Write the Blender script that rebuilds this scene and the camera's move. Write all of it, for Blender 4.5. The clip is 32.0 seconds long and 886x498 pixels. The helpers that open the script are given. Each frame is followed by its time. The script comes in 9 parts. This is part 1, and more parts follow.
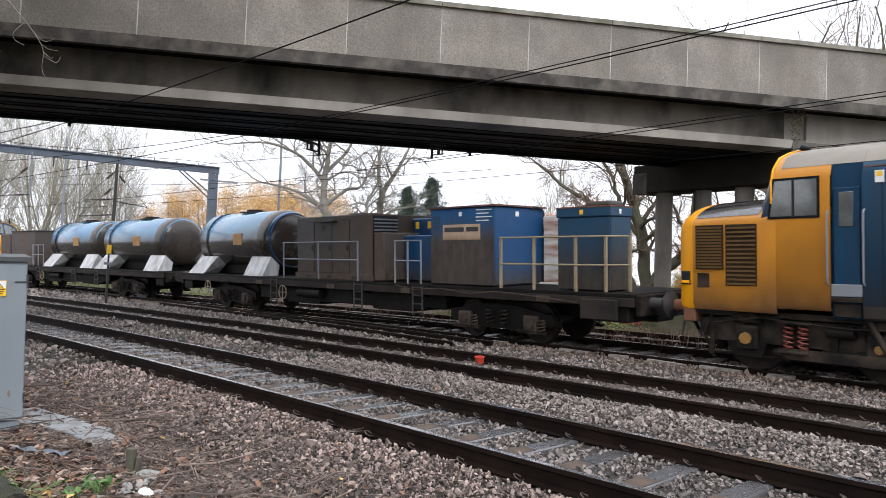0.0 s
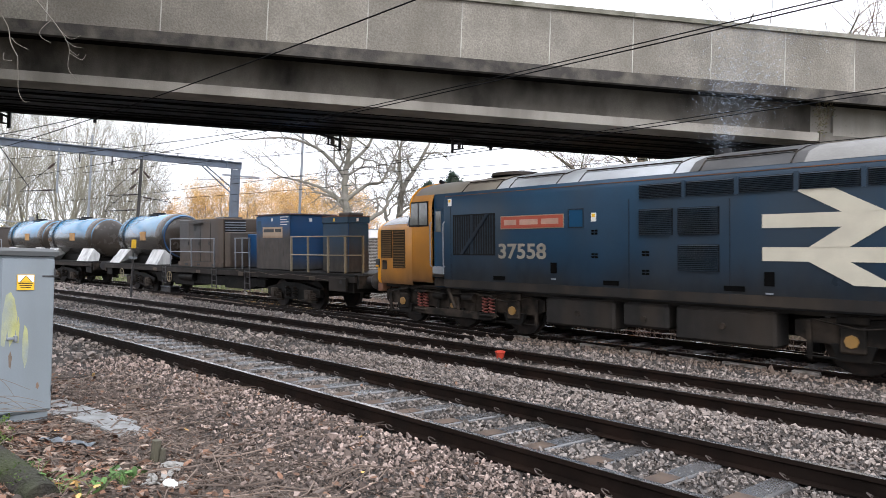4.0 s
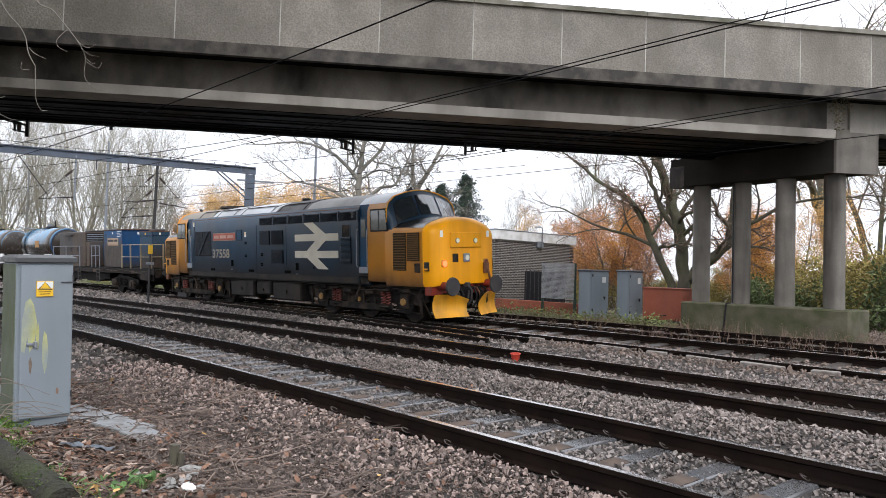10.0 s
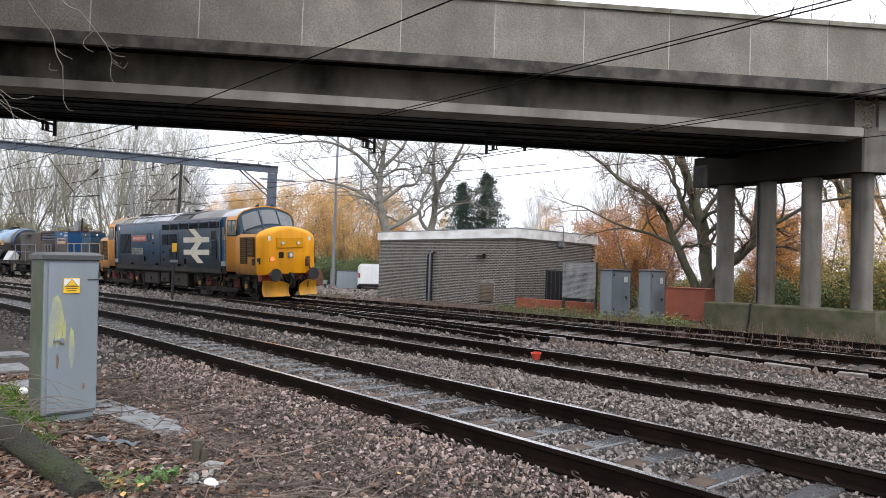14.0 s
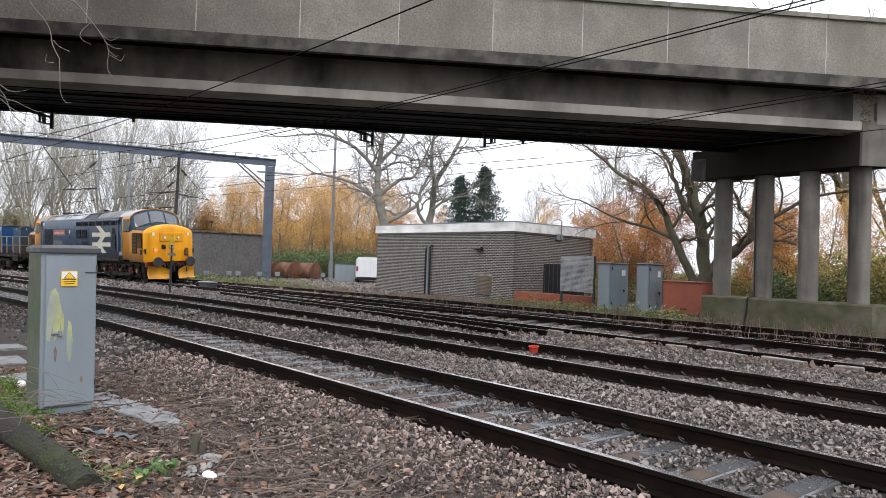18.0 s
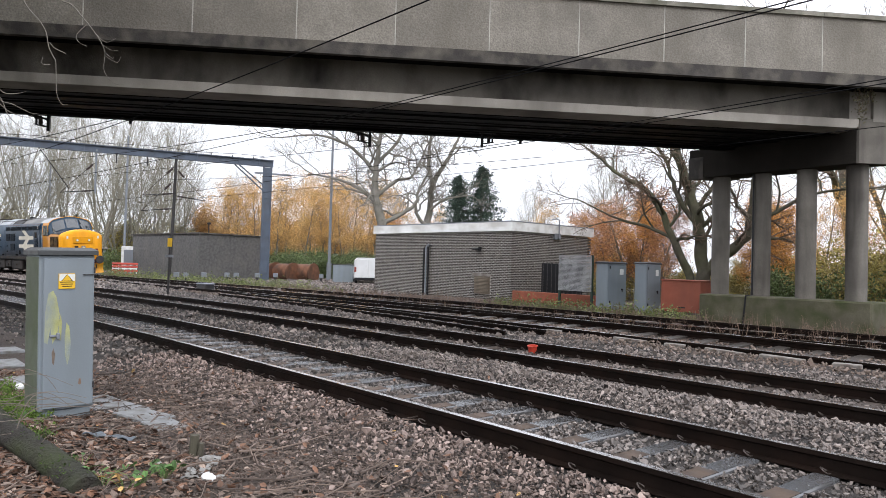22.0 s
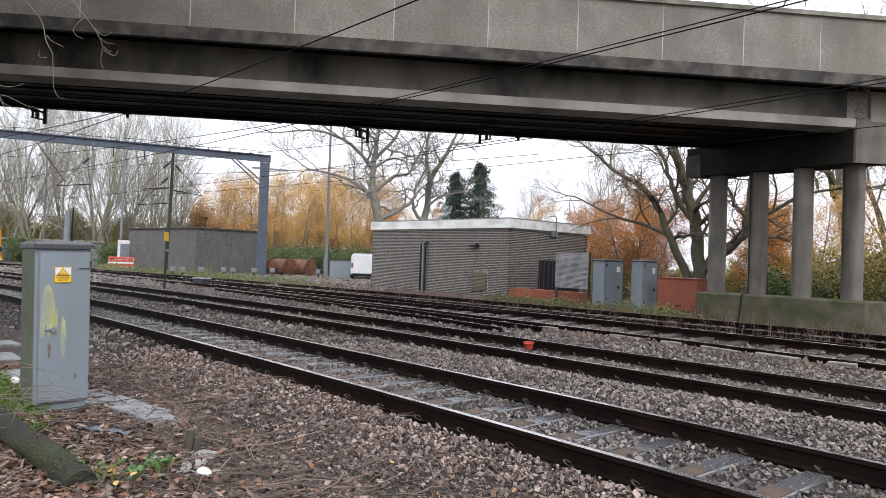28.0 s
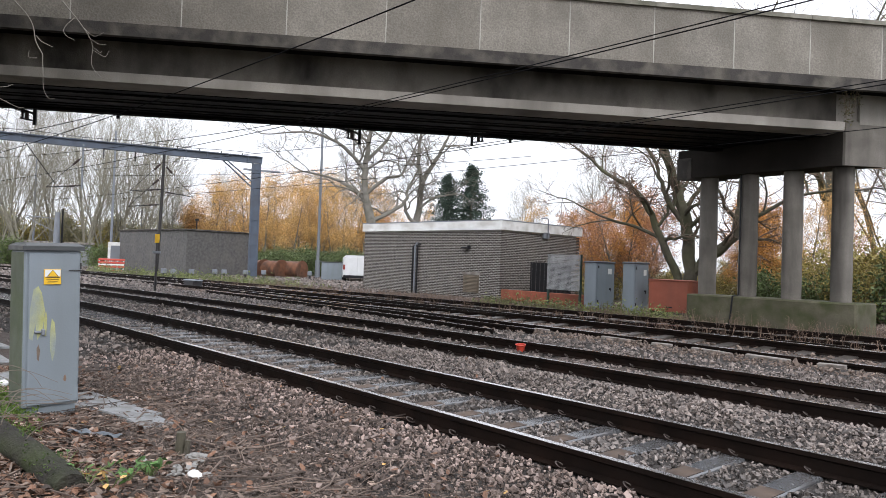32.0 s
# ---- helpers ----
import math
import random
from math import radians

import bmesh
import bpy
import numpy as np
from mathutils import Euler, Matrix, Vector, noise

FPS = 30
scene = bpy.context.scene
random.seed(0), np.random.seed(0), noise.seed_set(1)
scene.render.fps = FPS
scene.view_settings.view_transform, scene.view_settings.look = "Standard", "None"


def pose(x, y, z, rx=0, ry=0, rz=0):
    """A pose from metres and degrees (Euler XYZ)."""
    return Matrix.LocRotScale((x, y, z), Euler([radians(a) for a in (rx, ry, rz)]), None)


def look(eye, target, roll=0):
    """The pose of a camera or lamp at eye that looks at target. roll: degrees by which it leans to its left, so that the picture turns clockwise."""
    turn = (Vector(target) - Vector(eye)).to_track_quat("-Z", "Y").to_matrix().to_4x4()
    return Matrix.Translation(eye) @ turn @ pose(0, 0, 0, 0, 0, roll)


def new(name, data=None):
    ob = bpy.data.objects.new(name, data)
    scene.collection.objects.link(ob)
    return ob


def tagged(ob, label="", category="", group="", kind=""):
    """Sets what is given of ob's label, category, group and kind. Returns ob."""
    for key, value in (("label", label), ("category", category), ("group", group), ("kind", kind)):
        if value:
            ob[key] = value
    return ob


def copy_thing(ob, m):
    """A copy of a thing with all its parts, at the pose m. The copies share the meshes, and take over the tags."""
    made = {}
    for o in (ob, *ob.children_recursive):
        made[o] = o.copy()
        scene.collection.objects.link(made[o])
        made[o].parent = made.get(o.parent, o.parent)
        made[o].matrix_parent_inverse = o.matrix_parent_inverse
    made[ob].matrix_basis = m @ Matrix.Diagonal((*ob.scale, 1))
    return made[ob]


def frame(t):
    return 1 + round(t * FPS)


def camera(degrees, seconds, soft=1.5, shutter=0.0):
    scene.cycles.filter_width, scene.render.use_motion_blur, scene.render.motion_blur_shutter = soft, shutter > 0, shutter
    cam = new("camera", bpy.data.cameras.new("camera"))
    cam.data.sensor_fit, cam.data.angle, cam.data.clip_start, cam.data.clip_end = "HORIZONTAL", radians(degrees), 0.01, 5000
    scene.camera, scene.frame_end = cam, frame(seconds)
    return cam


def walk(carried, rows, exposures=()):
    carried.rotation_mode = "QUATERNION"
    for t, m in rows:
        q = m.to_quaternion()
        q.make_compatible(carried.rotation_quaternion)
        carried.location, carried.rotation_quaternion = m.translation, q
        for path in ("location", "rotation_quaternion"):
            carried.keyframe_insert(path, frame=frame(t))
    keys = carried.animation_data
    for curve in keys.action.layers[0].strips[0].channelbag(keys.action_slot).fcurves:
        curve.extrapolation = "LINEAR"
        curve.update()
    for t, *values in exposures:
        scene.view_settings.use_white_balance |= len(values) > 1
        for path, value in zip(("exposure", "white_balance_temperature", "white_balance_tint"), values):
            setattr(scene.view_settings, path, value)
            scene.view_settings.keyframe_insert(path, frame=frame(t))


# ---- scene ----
SECONDS = 32.0
cam = camera(64.77, SECONDS, soft=0.85, shutter=0.3)


def stand(yaw, pitch, roll):
    """The filming place, 1.35 m over the rails; degrees."""
    return Matrix.Translation((0, 0, 1.35)) @ pose(0, 0, 0, 0, 0, yaw) @ pose(0, 0, 0, 90 + pitch) @ pose(0, 0, 0, 0, 0, roll)


walk(cam, [(t, stand(a, b, c)) for t, a, b, c in (
    (0, 48.91, 2.34, 2.14), (0.5, 49.15, 2.25, 1.94), (1, 49.13, 2.16, 1.95), (1.5, 48.96, 2.25, 2.01), (2, 49.00, 2.35, 2.21),
    (2.5, 49.43, 2.13, 1.93), (3, 49.84, 1.93, 1.87), (3.5, 50.20, 1.84, 2.13), (5.5, 51.31, 1.98, 1.93), (6, 51.36, 2.01, 1.98),
    (6.5, 51.28, 2.07, 2.09), (7, 51.22, 2.05, 2.03), (7.5, 51.29, 2.10, 1.98), (8, 51.28, 2.04, 1.83), (8.5, 51.43, 2.04, 1.80),
    (9, 51.40, 2.00, 1.86), (9.5, 51.48, 2.00, 1.72), (10, 51.73, 2.00, 1.64), (10.5, 53.01, 2.00, 1.63), (11, 53.24, 1.94, 1.95),
    (11.5, 53.53, 1.77, 2.31), (12, 53.62, 1.92, 2.22), (12.5, 53.54, 1.57, 2.10), (13, 53.31, 1.48, 2.19), (13.5, 53.49, 1.47, 2.15),
    (14, 53.42, 1.85, 1.88), (14.5, 53.38, 2.10, 1.86), (16.5, 53.36, 1.38, 1.94), (17, 53.28, 1.35, 1.86), (17.5, 53.28, 1.32, 1.86),
    (18, 53.24, 1.31, 1.94), (18.5, 53.18, 1.25, 1.92), (19, 53.16, 1.22, 1.91), (19.5, 53.24, 1.19, 1.62), (20, 53.15, 1.48, 1.64),
    (20.5, 52.96, 1.39, 1.76), (21, 52.91, 1.40, 1.71), (21.5, 52.97, 1.39, 1.72), (22, 53.08, 1.32, 1.58), (22.5, 52.96, 1.26, 1.65),
    (23, 52.99, 1.54, 1.69), (23.5, 52.95, 1.51, 1.92), (24, 52.98, 1.47, 1.87), (24.5, 52.98, 1.39, 1.89), (25, 52.90, 1.30, 1.81),
    (25.5, 52.76, 1.18, 1.92), (27.5, 52.82, 1.08, 2.01), (28, 52.83, 1.03, 1.98), (28.5, 52.80, 0.98, 2.02), (29, 52.75, 0.75, 1.80),
    (29.5, 52.66, 0.75, 1.96), (30, 52.54, 0.90, 1.95), (30.5, 52.53, 0.68, 1.95), (31, 52.24, 0.85, 2.20), (31.5, 52.26, 1.23, 2.05),
    (32, 52.18, 1.21, 2.00))], exposures=[(0.0, 0.36, 6200, 13), (1.2, 0.38, 6200, 13), (3.2, 0.58, 6200, 13), (5.5, 0.58, 6200, 13), (6.5, 0.46, 6200, 13), (8.0, 0.30, 6200, 13), (9.0, 0.29, 6200, 13), (12.0, 0.20, 6200, 13), (32.0, 0.19, 6200, 13)])

# overcast daylight: a pale sky and a broad, weak sun
world = bpy.data.worlds.new("overcast_sky")
scene.world = world
world.use_nodes = True
wn, wl = world.node_tree.nodes, world.node_tree.links
sky = wn.new("ShaderNodeTexSky")
sky.sky_type, sky.sun_disc, sky.sun_elevation, sky.sun_rotation = "NISHITA", False, radians(38), radians(200)
pale = wn.new("ShaderNodeHueSaturation")
pale.inputs["Saturation"].default_value = 0.12
cloud = wn.new("ShaderNodeMix")
cloud.data_type = "RGBA"
cloud.inputs["Factor"].default_value = 0.75
cloud.inputs["B"].default_value = (9.3, 9.5, 9.8, 1)
wl.new(sky.outputs["Color"], pale.inputs["Color"])
wl.new(pale.outputs["Color"], cloud.inputs["A"])
# an overcast sky is brighter overhead than at the horizon
where = wn.new("ShaderNodeTexCoord")
up = wn.new("ShaderNodeSeparateXYZ")
lift = wn.new("ShaderNodeMapRange")
lift.inputs["To Min"].default_value, lift.inputs["To Max"].default_value = 0.70, 1.60
veil = wn.new("ShaderNodeVectorMath")
veil.operation = "SCALE"
wl.new(where.outputs["Generated"], up.inputs["Vector"])
wl.new(up.outputs["Z"], lift.inputs["Value"])
wl.new(cloud.outputs["Result"], veil.inputs[0])
wl.new(lift.outputs["Result"], veil.inputs["Scale"])
wl.new(veil.outputs["Vector"], wn["Background"].inputs["Color"])
wn["Background"].inputs["Strength"].default_value = 0.165
sun = new("sun", bpy.data.lights.new("sun", "SUN"))
sun.data.energy, sun.data.angle, sun.data.color = 1.1, radians(25), (1.0, 0.96, 0.9)
sun.matrix_basis = look((0, 0, 0), (-0.75, 0.45, -0.75))


# ---- mesh and material helpers ----
class Shape:
    """Collects vertices and faces of one part."""

    def __init__(self):
        self.v, self.f, self.smooth = [], [], False

    def add(self, verts, faces, m=None, convex=False):
        verts = [Vector(p) for p in verts]
        if convex:
            mid = sum(verts, Vector()) / len(verts)
            fixed = []
            for f in faces:
                a, b, c = (verts[k] for k in f[:3])
                nrm = (b - a).cross(c - a)
                cen = sum((verts[k] for k in f), Vector()) / len(f)
                fixed.append(f if nrm.dot(cen - mid) >= 0 else tuple(reversed(f)))
            faces = fixed
        if m is not None:
            verts = [m @ p for p in verts]
        n = len(self.v)
        self.v += [tuple(p) for p in verts]
        self.f += [tuple(k + n for k in f) for f in faces]
        return self

    def box(self, x0, x1, y0, y1, z0, z1, b=0.0, m=None):
        """A box, with its edges chamfered by b."""
        c = Vector(((x0 + x1) / 2, (y0 + y1) / 2, (z0 + z1) / 2))
        h = (abs(x1 - x0) / 2, abs(y1 - y0) / 2, abs(z1 - z0) / 2)
        if b <= 0:
            vs = [c + Vector((sx * h[0], sy * h[1], sz * h[2])) for sx in (-1, 1) for sy in (-1, 1) for sz in (-1, 1)]
            return self.add(vs, [(0, 1, 3, 2), (4, 6, 7, 5), (0, 4, 5, 1), (2, 3, 7, 6), (0, 2, 6, 4), (1, 5, 7, 3)], m)
        b = min(b, min(h) * 0.9)
        vs, key = [], {}
        for sx in (-1, 1):
            for sy in (-1, 1):
                for sz in (-1, 1):
                    for ax in range(3):
                        p = [sx * (h[0] - b), sy * (h[1] - b), sz * (h[2] - b)]
                        p[ax] = (sx, sy, sz)[ax] * h[ax]
                        key[sx, sy, sz, ax] = len(vs)
                        vs.append(c + Vector(p))
        fs = []
        for ax in range(3):
            o = [k for k in range(3) if k != ax]
            for sg in (-1, 1):
                ring = []
                for s1, s2 in ((-1, -1), (1, -1), (1, 1), (-1, 1)):
                    q = [0, 0, 0]
                    q[ax], q[o[0]], q[o[1]] = sg, s1, s2
                    ring.append(key[q[0], q[1], q[2], ax])
                fs.append(tuple(ring))
            for s1 in (-1, 1):
                for s2 in (-1, 1):
                    q0, q1 = [0, 0, 0], [0, 0, 0]
                    q0[ax], q1[ax] = -1, 1
                    q0[o[0]] = q1[o[0]] = s1
                    q0[o[1]] = q1[o[1]] = s2
                    fs.append((key[(*q0, o[0])], key[(*q1, o[0])], key[(*q1, o[1])], key[(*q0, o[1])]))
        for sx in (-1, 1):
            for sy in (-1, 1):
                for sz in (-1, 1):
                    fs.append(tuple(key[sx, sy, sz, k] for k in range(3)))
        return self.add(vs, fs, m, convex=True)

    def cyl(self, a, b, r0, r1=None, n=12, caps=True):
        """A tapered bar from a to b."""
        r1 = r0 if r1 is None else r1
        a, b = Vector(a), Vector(b)
        z = (b - a).normalized()
        x = z.orthogonal().normalized()
        y = z.cross(x)
        vs = []
        for p, r in ((a, r0), (b, r1)):
            vs += [p + (x * math.cos(2 * math.pi * k / n) + y * math.sin(2 * math.pi * k / n)) * r for k in range(n)]
        fs = [(k, (k + 1) % n, n + (k + 1) % n, n + k) for k in range(n)]
        if caps:
            fs += [tuple(reversed(range(n))), tuple(range(n, 2 * n))]
        return self.add(vs, fs)

    def tube(self, pts, r, n=8, r1=None):
        """A bent pipe through pts."""
        pts = [Vector(p) for p in pts]
        vs, fs, last = [], [], None
        for k, p in enumerate(pts):
            d = (pts[min(k + 1, len(pts) - 1)] - pts[max(k - 1, 0)]).normalized()
            x = d.orthogonal().normalized() if last is None else (last - d * last.dot(d)).normalized()
            last, y = x, d.cross(x)
            rr = r if r1 is None else r + (r1 - r) * k / (len(pts) - 1)
            vs += [p + (x * math.cos(2 * math.pi * j / n) + y * math.sin(2 * math.pi * j / n)) * rr for j in range(n)]
        for k in range(len(pts) - 1):
            fs += [(k * n + j, k * n + (j + 1) % n, (k + 1) * n + (j + 1) % n, (k + 1) * n + j) for j in range(n)]
        fs += [tuple(reversed(range(n))), tuple(range((len(pts) - 1) * n, len(pts) * n))]
        return self.add(vs, fs)

    def loft(self, rings, caps=True):
        """Skin over rings of equal length, each a closed outline."""
        n = len(rings[0])
        vs = [p for ring in rings for p in ring]
        fs = []
        for k in range(len(rings) - 1):
            fs += [(k * n + j, k * n + (j + 1) % n, (k + 1) * n + (j + 1) % n, (k + 1) * n + j) for j in range(n)]
        if caps:
            fs += [tuple(reversed(range(n))), tuple(range((len(rings) - 1) * n, len(rings) * n))]
        return self.add(vs, fs)

    def prism(self, outline, y0, y1, m=None):
        """An outline in x and z, drawn out from y0 to y1."""
        n = len(outline)
        area = sum(outline[k][0] * outline[(k + 1) % n][1] - outline[(k + 1) % n][0] * outline[k][1] for k in range(n))
        if area < 0:
            outline = outline[::-1]
        lo, hi = min(y0, y1), max(y0, y1)
        vs = [(x, lo, z) for x, z in outline] + [(x, hi, z) for x, z in outline]
        fs = [(k, n + k, n + (k + 1) % n, (k + 1) % n) for k in range(n)] + [tuple(range(n)), tuple(reversed(range(n, 2 * n)))]
        return self.add(vs, fs, m)

    def ball(self, c, rx, ry, rz, n=10, half=False):
        vs, fs = [], []
        rows = n // 2
        for k in range(rows + 1):
            a = math.pi * k / rows * (0.5 if half else 1)
            for j in range(n):
                b = 2 * math.pi * j / n
                vs.append((c[0] + rx * math.sin(a) * math.cos(b), c[1] + ry * math.sin(a) * math.sin(b), c[2] + rz * math.cos(a)))
        for k in range(rows):
            fs += [(k * n + j, (k + 1) * n + j, (k + 1) * n + (j + 1) % n, k * n + (j + 1) % n) for j in range(n)]
        return self.add(vs, fs)

    def mesh(self, name, mat, smooth=None):
        me = bpy.data.meshes.new(name)
        me.from_pydata(self.v, [], self.f)
        if mat is not None:
            me.materials.append(mat)
        if smooth or (smooth is None and self.smooth):
            me.polygons.foreach_set("use_smooth", [True] * len(me.polygons))
            me.set_sharp_from_angle(angle=radians(38))
        me.update()
        return me


def smooth_line(pts):
    """A smooth curve through a few points."""
    fine = []
    for k in range(len(pts) - 1):
        p0, p1, p2, p3 = (Vector(pts[min(max(k + d, 0), len(pts) - 1)]) for d in (-1, 0, 1, 2))
        for f in (0, 0.25, 0.5, 0.75):
            fine.append(0.5 * (2 * p1 + (p2 - p0) * f + (2 * p0 - 5 * p1 + 4 * p2 - p3) * f * f + (3 * p1 - p0 - 3 * p2 + p3) * f ** 3))
    return fine + [Vector(pts[-1])]


def part(name, shape, mat, parent=None, label="", smooth=None):
    ob = new(name, shape.mesh(name, mat, smooth))
    if parent is not None:
        ob.parent = parent
    if label:
        ob["label"] = label
    return ob


def lettering(name, text, mat, parent, m, height, label="", bold=0.0, squeeze=1.0):
    """Painted characters, as flat meshes a hair thick; m sets their foot's left end, facing +z."""
    cu = bpy.data.curves.new(name, "FONT")
    cu.body, cu.size, cu.extrude, cu.offset, cu.resolution_u = text, height * 1.44, 0.0012, bold, 4
    tmp = bpy.data.objects.new(name, cu)
    me = bpy.data.meshes.new_from_object(tmp)
    bpy.data.objects.remove(tmp)
    me.transform(m @ Matrix.Diagonal((squeeze, 1, 1, 1)))
    me.materials.clear()
    me.materials.append(mat)
    ob = new(name, me)
    ob.parent = parent
    if label:
        ob["label"] = label
    return ob


def thing(name, m, label, category, group="", kind=""):
    """An empty at the thing's base, to which its parts are tied."""
    ob = new(name)
    ob.empty_display_size = 0.2
    ob.matrix_basis = m
    return tagged(ob, label, category, group, kind)


def structure(name, shape, mat, label, category="", smooth=None):
    ob = new(name, shape.mesh(name, mat, smooth))
    return tagged(ob, label, category, kind="structure")


def surf(name, base, rough=0.7, vary=0.25, scale=3.0, fine=40.0, dirt=None, dirt_amount=0.5, dirt_scale=0.8, bump=0.3, metal=0.0,
         streak=False, each=0.0, spec=0.5, rough_vary=0.15, bump_dist=0.01, island=False, grainy=0.35, rise=None):
    """A worn surface: base colour with mottling at two scales, stains in the colour dirt, fine relief."""
    mat = bpy.data.materials.new(name)
    mat.use_nodes = True
    nt = mat.node_tree
    n, link = nt.nodes, nt.links
    bsdf = n["Principled BSDF"]
    co = n.new("ShaderNodeTexCoord")
    src = co.outputs["Object"]

    def noisy(sc, detail=6.0, stretch=None):
        t = n.new("ShaderNodeTexNoise")
        t.inputs["Scale"].default_value, t.inputs["Detail"].default_value = sc, detail
        if stretch:
            mp = n.new("ShaderNodeMapping")
            mp.inputs["Scale"].default_value = stretch
            link.new(src, mp.inputs["Vector"])
            link.new(mp.outputs["Vector"], t.inputs["Vector"])
        else:
            link.new(src, t.inputs["Vector"])
        return t.outputs["Fac"]

    def ramp(fac, lo, hi):
        r = n.new("ShaderNodeMapRange")
        r.inputs["From Min"].default_value, r.inputs["From Max"].default_value = lo, hi
        link.new(fac, r.inputs["Value"])
        return r.outputs["Result"]

    def blend(fac, a, b, mode="MIX", amount=None):
        mx = n.new("ShaderNodeMix")
        mx.data_type, mx.blend_type = "RGBA", mode
        if fac is None:
            mx.inputs["Factor"].default_value = amount
        else:
            link.new(fac, mx.inputs["Factor"])
        for sock, val in (("A", a), ("B", b)):
            if isinstance(val, tuple):
                mx.inputs[sock].default_value = (*val, 1)
            else:
                link.new(val, mx.inputs[sock])
        return mx.outputs["Result"]

    def scaled(fac, k):
        mt = n.new("ShaderNodeMath")
        mt.operation, mt.use_clamp = "MULTIPLY", True
        mt.inputs[1].default_value = k
        link.new(fac, mt.inputs[0])
        return mt.outputs["Value"]

    dark = tuple(max(0.0, c * (1 - vary)) for c in base)
    light = tuple(min(1.0, c * (1 + vary)) for c in base)
    col = blend(ramp(noisy(scale), 0.3, 0.7), dark, light)
    grain = noisy(fine, 3.0)
    col = blend(scaled(ramp(grain, 0.35, 0.65), grainy), col, dark if grainy < 0.5 else tuple(c * 0.6 for c in dark))
    if each:
        info = n.new("ShaderNodeNewGeometry" if island else "ShaderNodeObjectInfo")
        hs = n.new("ShaderNodeHueSaturation")
        hs.inputs["Value"].default_value = 1
        r = n.new("ShaderNodeMapRange")
        r.inputs["To Min"].default_value, r.inputs["To Max"].default_value = 1 - each, 1 + each
        link.new(info.outputs["Random Per Island" if island else "Random"], r.inputs["Value"])
        link.new(r.outputs["Result"], hs.inputs["Value"])
        link.new(col, hs.inputs["Color"])
        col = hs.outputs["Color"]
    if dirt:
        d = noisy(dirt_scale, 8.0, streak if isinstance(streak, tuple) else ((1, 1, 0.12) if streak else None))
        col = blend(scaled(ramp(d, 0.42, 0.68), dirt_amount), col, dirt)
    if rise:
        # caked dirt, thick at the foot and thinning out in streaks above
        low, high, colour = rise
        xyz = n.new("ShaderNodeSeparateXYZ")
        link.new(src, xyz.inputs["Vector"])
        wob = n.new("ShaderNodeMapRange")
        wob.inputs["To Min"].default_value, wob.inputs["To Max"].default_value = -(high - low) * 0.42, (high - low) * 0.42
        link.new(noisy(1.1, 6.0, (1.0, 1.0, 0.55)), wob.inputs["Value"])
        add = n.new("ShaderNodeMath")
        link.new(xyz.outputs["Z"], add.inputs[0])
        link.new(wob.outputs["Result"], add.inputs[1])
        fall = n.new("ShaderNodeMapRange")
        fall.interpolation_type = "SMOOTHSTEP"
        fall.inputs["From Min"].default_value, fall.inputs["From Max"].default_value = low, high
        fall.inputs["To Min"].default_value, fall.inputs["To Max"].default_value = 0.97, 0.0
        link.new(add.outputs["Value"], fall.inputs["Value"])
        mottled = blend(ramp(noisy(5.0, 6.0, (1, 1, 0.6)), 0.35, 0.65), tuple(c * 0.78 for c in colour), tuple(c * 1.2 for c in colour))
        col = blend(fall.outputs["Result"], col, mottled)
    link.new(col, bsdf.inputs["Base Color"])
    rr = n.new("ShaderNodeMapRange")
    rr.inputs["To Min"].default_value, rr.inputs["To Max"].default_value = max(0.03, rough - rough_vary), min(1, rough + rough_vary)
    link.new(noisy(scale * 2.3), rr.inputs["Value"])
    link.new(rr.outputs["Result"], bsdf.inputs["Roughness"])
    bsdf.inputs["Metallic"].default_value = metal
    bsdf.inputs["Specular IOR Level"].default_value = spec
    if bump:
        bp = n.new("ShaderNodeBump")
        bp.inputs["Strength"].default_value, bp.inputs["Distance"].default_value = bump, bump_dist
        link.new(grain, bp.inputs["Height"])
        link.new(bp.outputs["Normal"], bsdf.inputs["Normal"])
    return mat


# ---- materials ----
CONCRETE = surf("bridge_concrete", (0.34, 0.315, 0.28), 0.85, 0.22, 0.9, 35, (0.12, 0.11, 0.095), 0.7, 0.8, 0.5, streak=True, spec=0.2)
PANEL = surf("exposed_aggregate_panel", (0.285, 0.262, 0.226), 0.9, 0.22, 1.2, 24, (0.15, 0.135, 0.11), 0.6, 0.9, 1.0, streak=True, each=0.12, grainy=0.55, spec=0.2)
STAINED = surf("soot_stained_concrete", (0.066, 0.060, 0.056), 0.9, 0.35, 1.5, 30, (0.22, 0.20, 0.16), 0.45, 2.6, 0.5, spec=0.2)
WEB = surf("dark_streaked_web", (0.15, 0.136, 0.118), 0.9, 0.3, 0.6, 30, (0.016, 0.015, 0.014), 0.95, 0.75, 0.4, streak=(1, 1, 0.6), spec=0.1)
# the shade under the deck is put into this near-black colour
SOFFIT = surf("shade_dark_soffit", (0.006, 0.0058, 0.006), 0.9, 0.4, 0.8, 20, (0.016, 0.015, 0.014), 0.3, 1.0, 0.4, spec=0.05)
# soot, and the low light beneath the deck, both darken this colour
CAPBEAM = surf("sooty_shaded_cap_beam", (0.034, 0.030, 0.026), 0.9, 0.35, 0.7, 30, (0.016, 0.014, 0.012), 0.8, 0.7, 0.4, streak=True, spec=0.1)
# black stands in for deck shade, paler lengthwise streaks for sheen on wet beams
BEAMS = surf("shaded_sheen_beam", (0.003, 0.003, 0.0032), 0.5, 0.4, 0.8, 20, (0.014, 0.0135, 0.016), 0.6, 0.9, 0.3, streak=(0.35, 9, 1), spec=0.08)
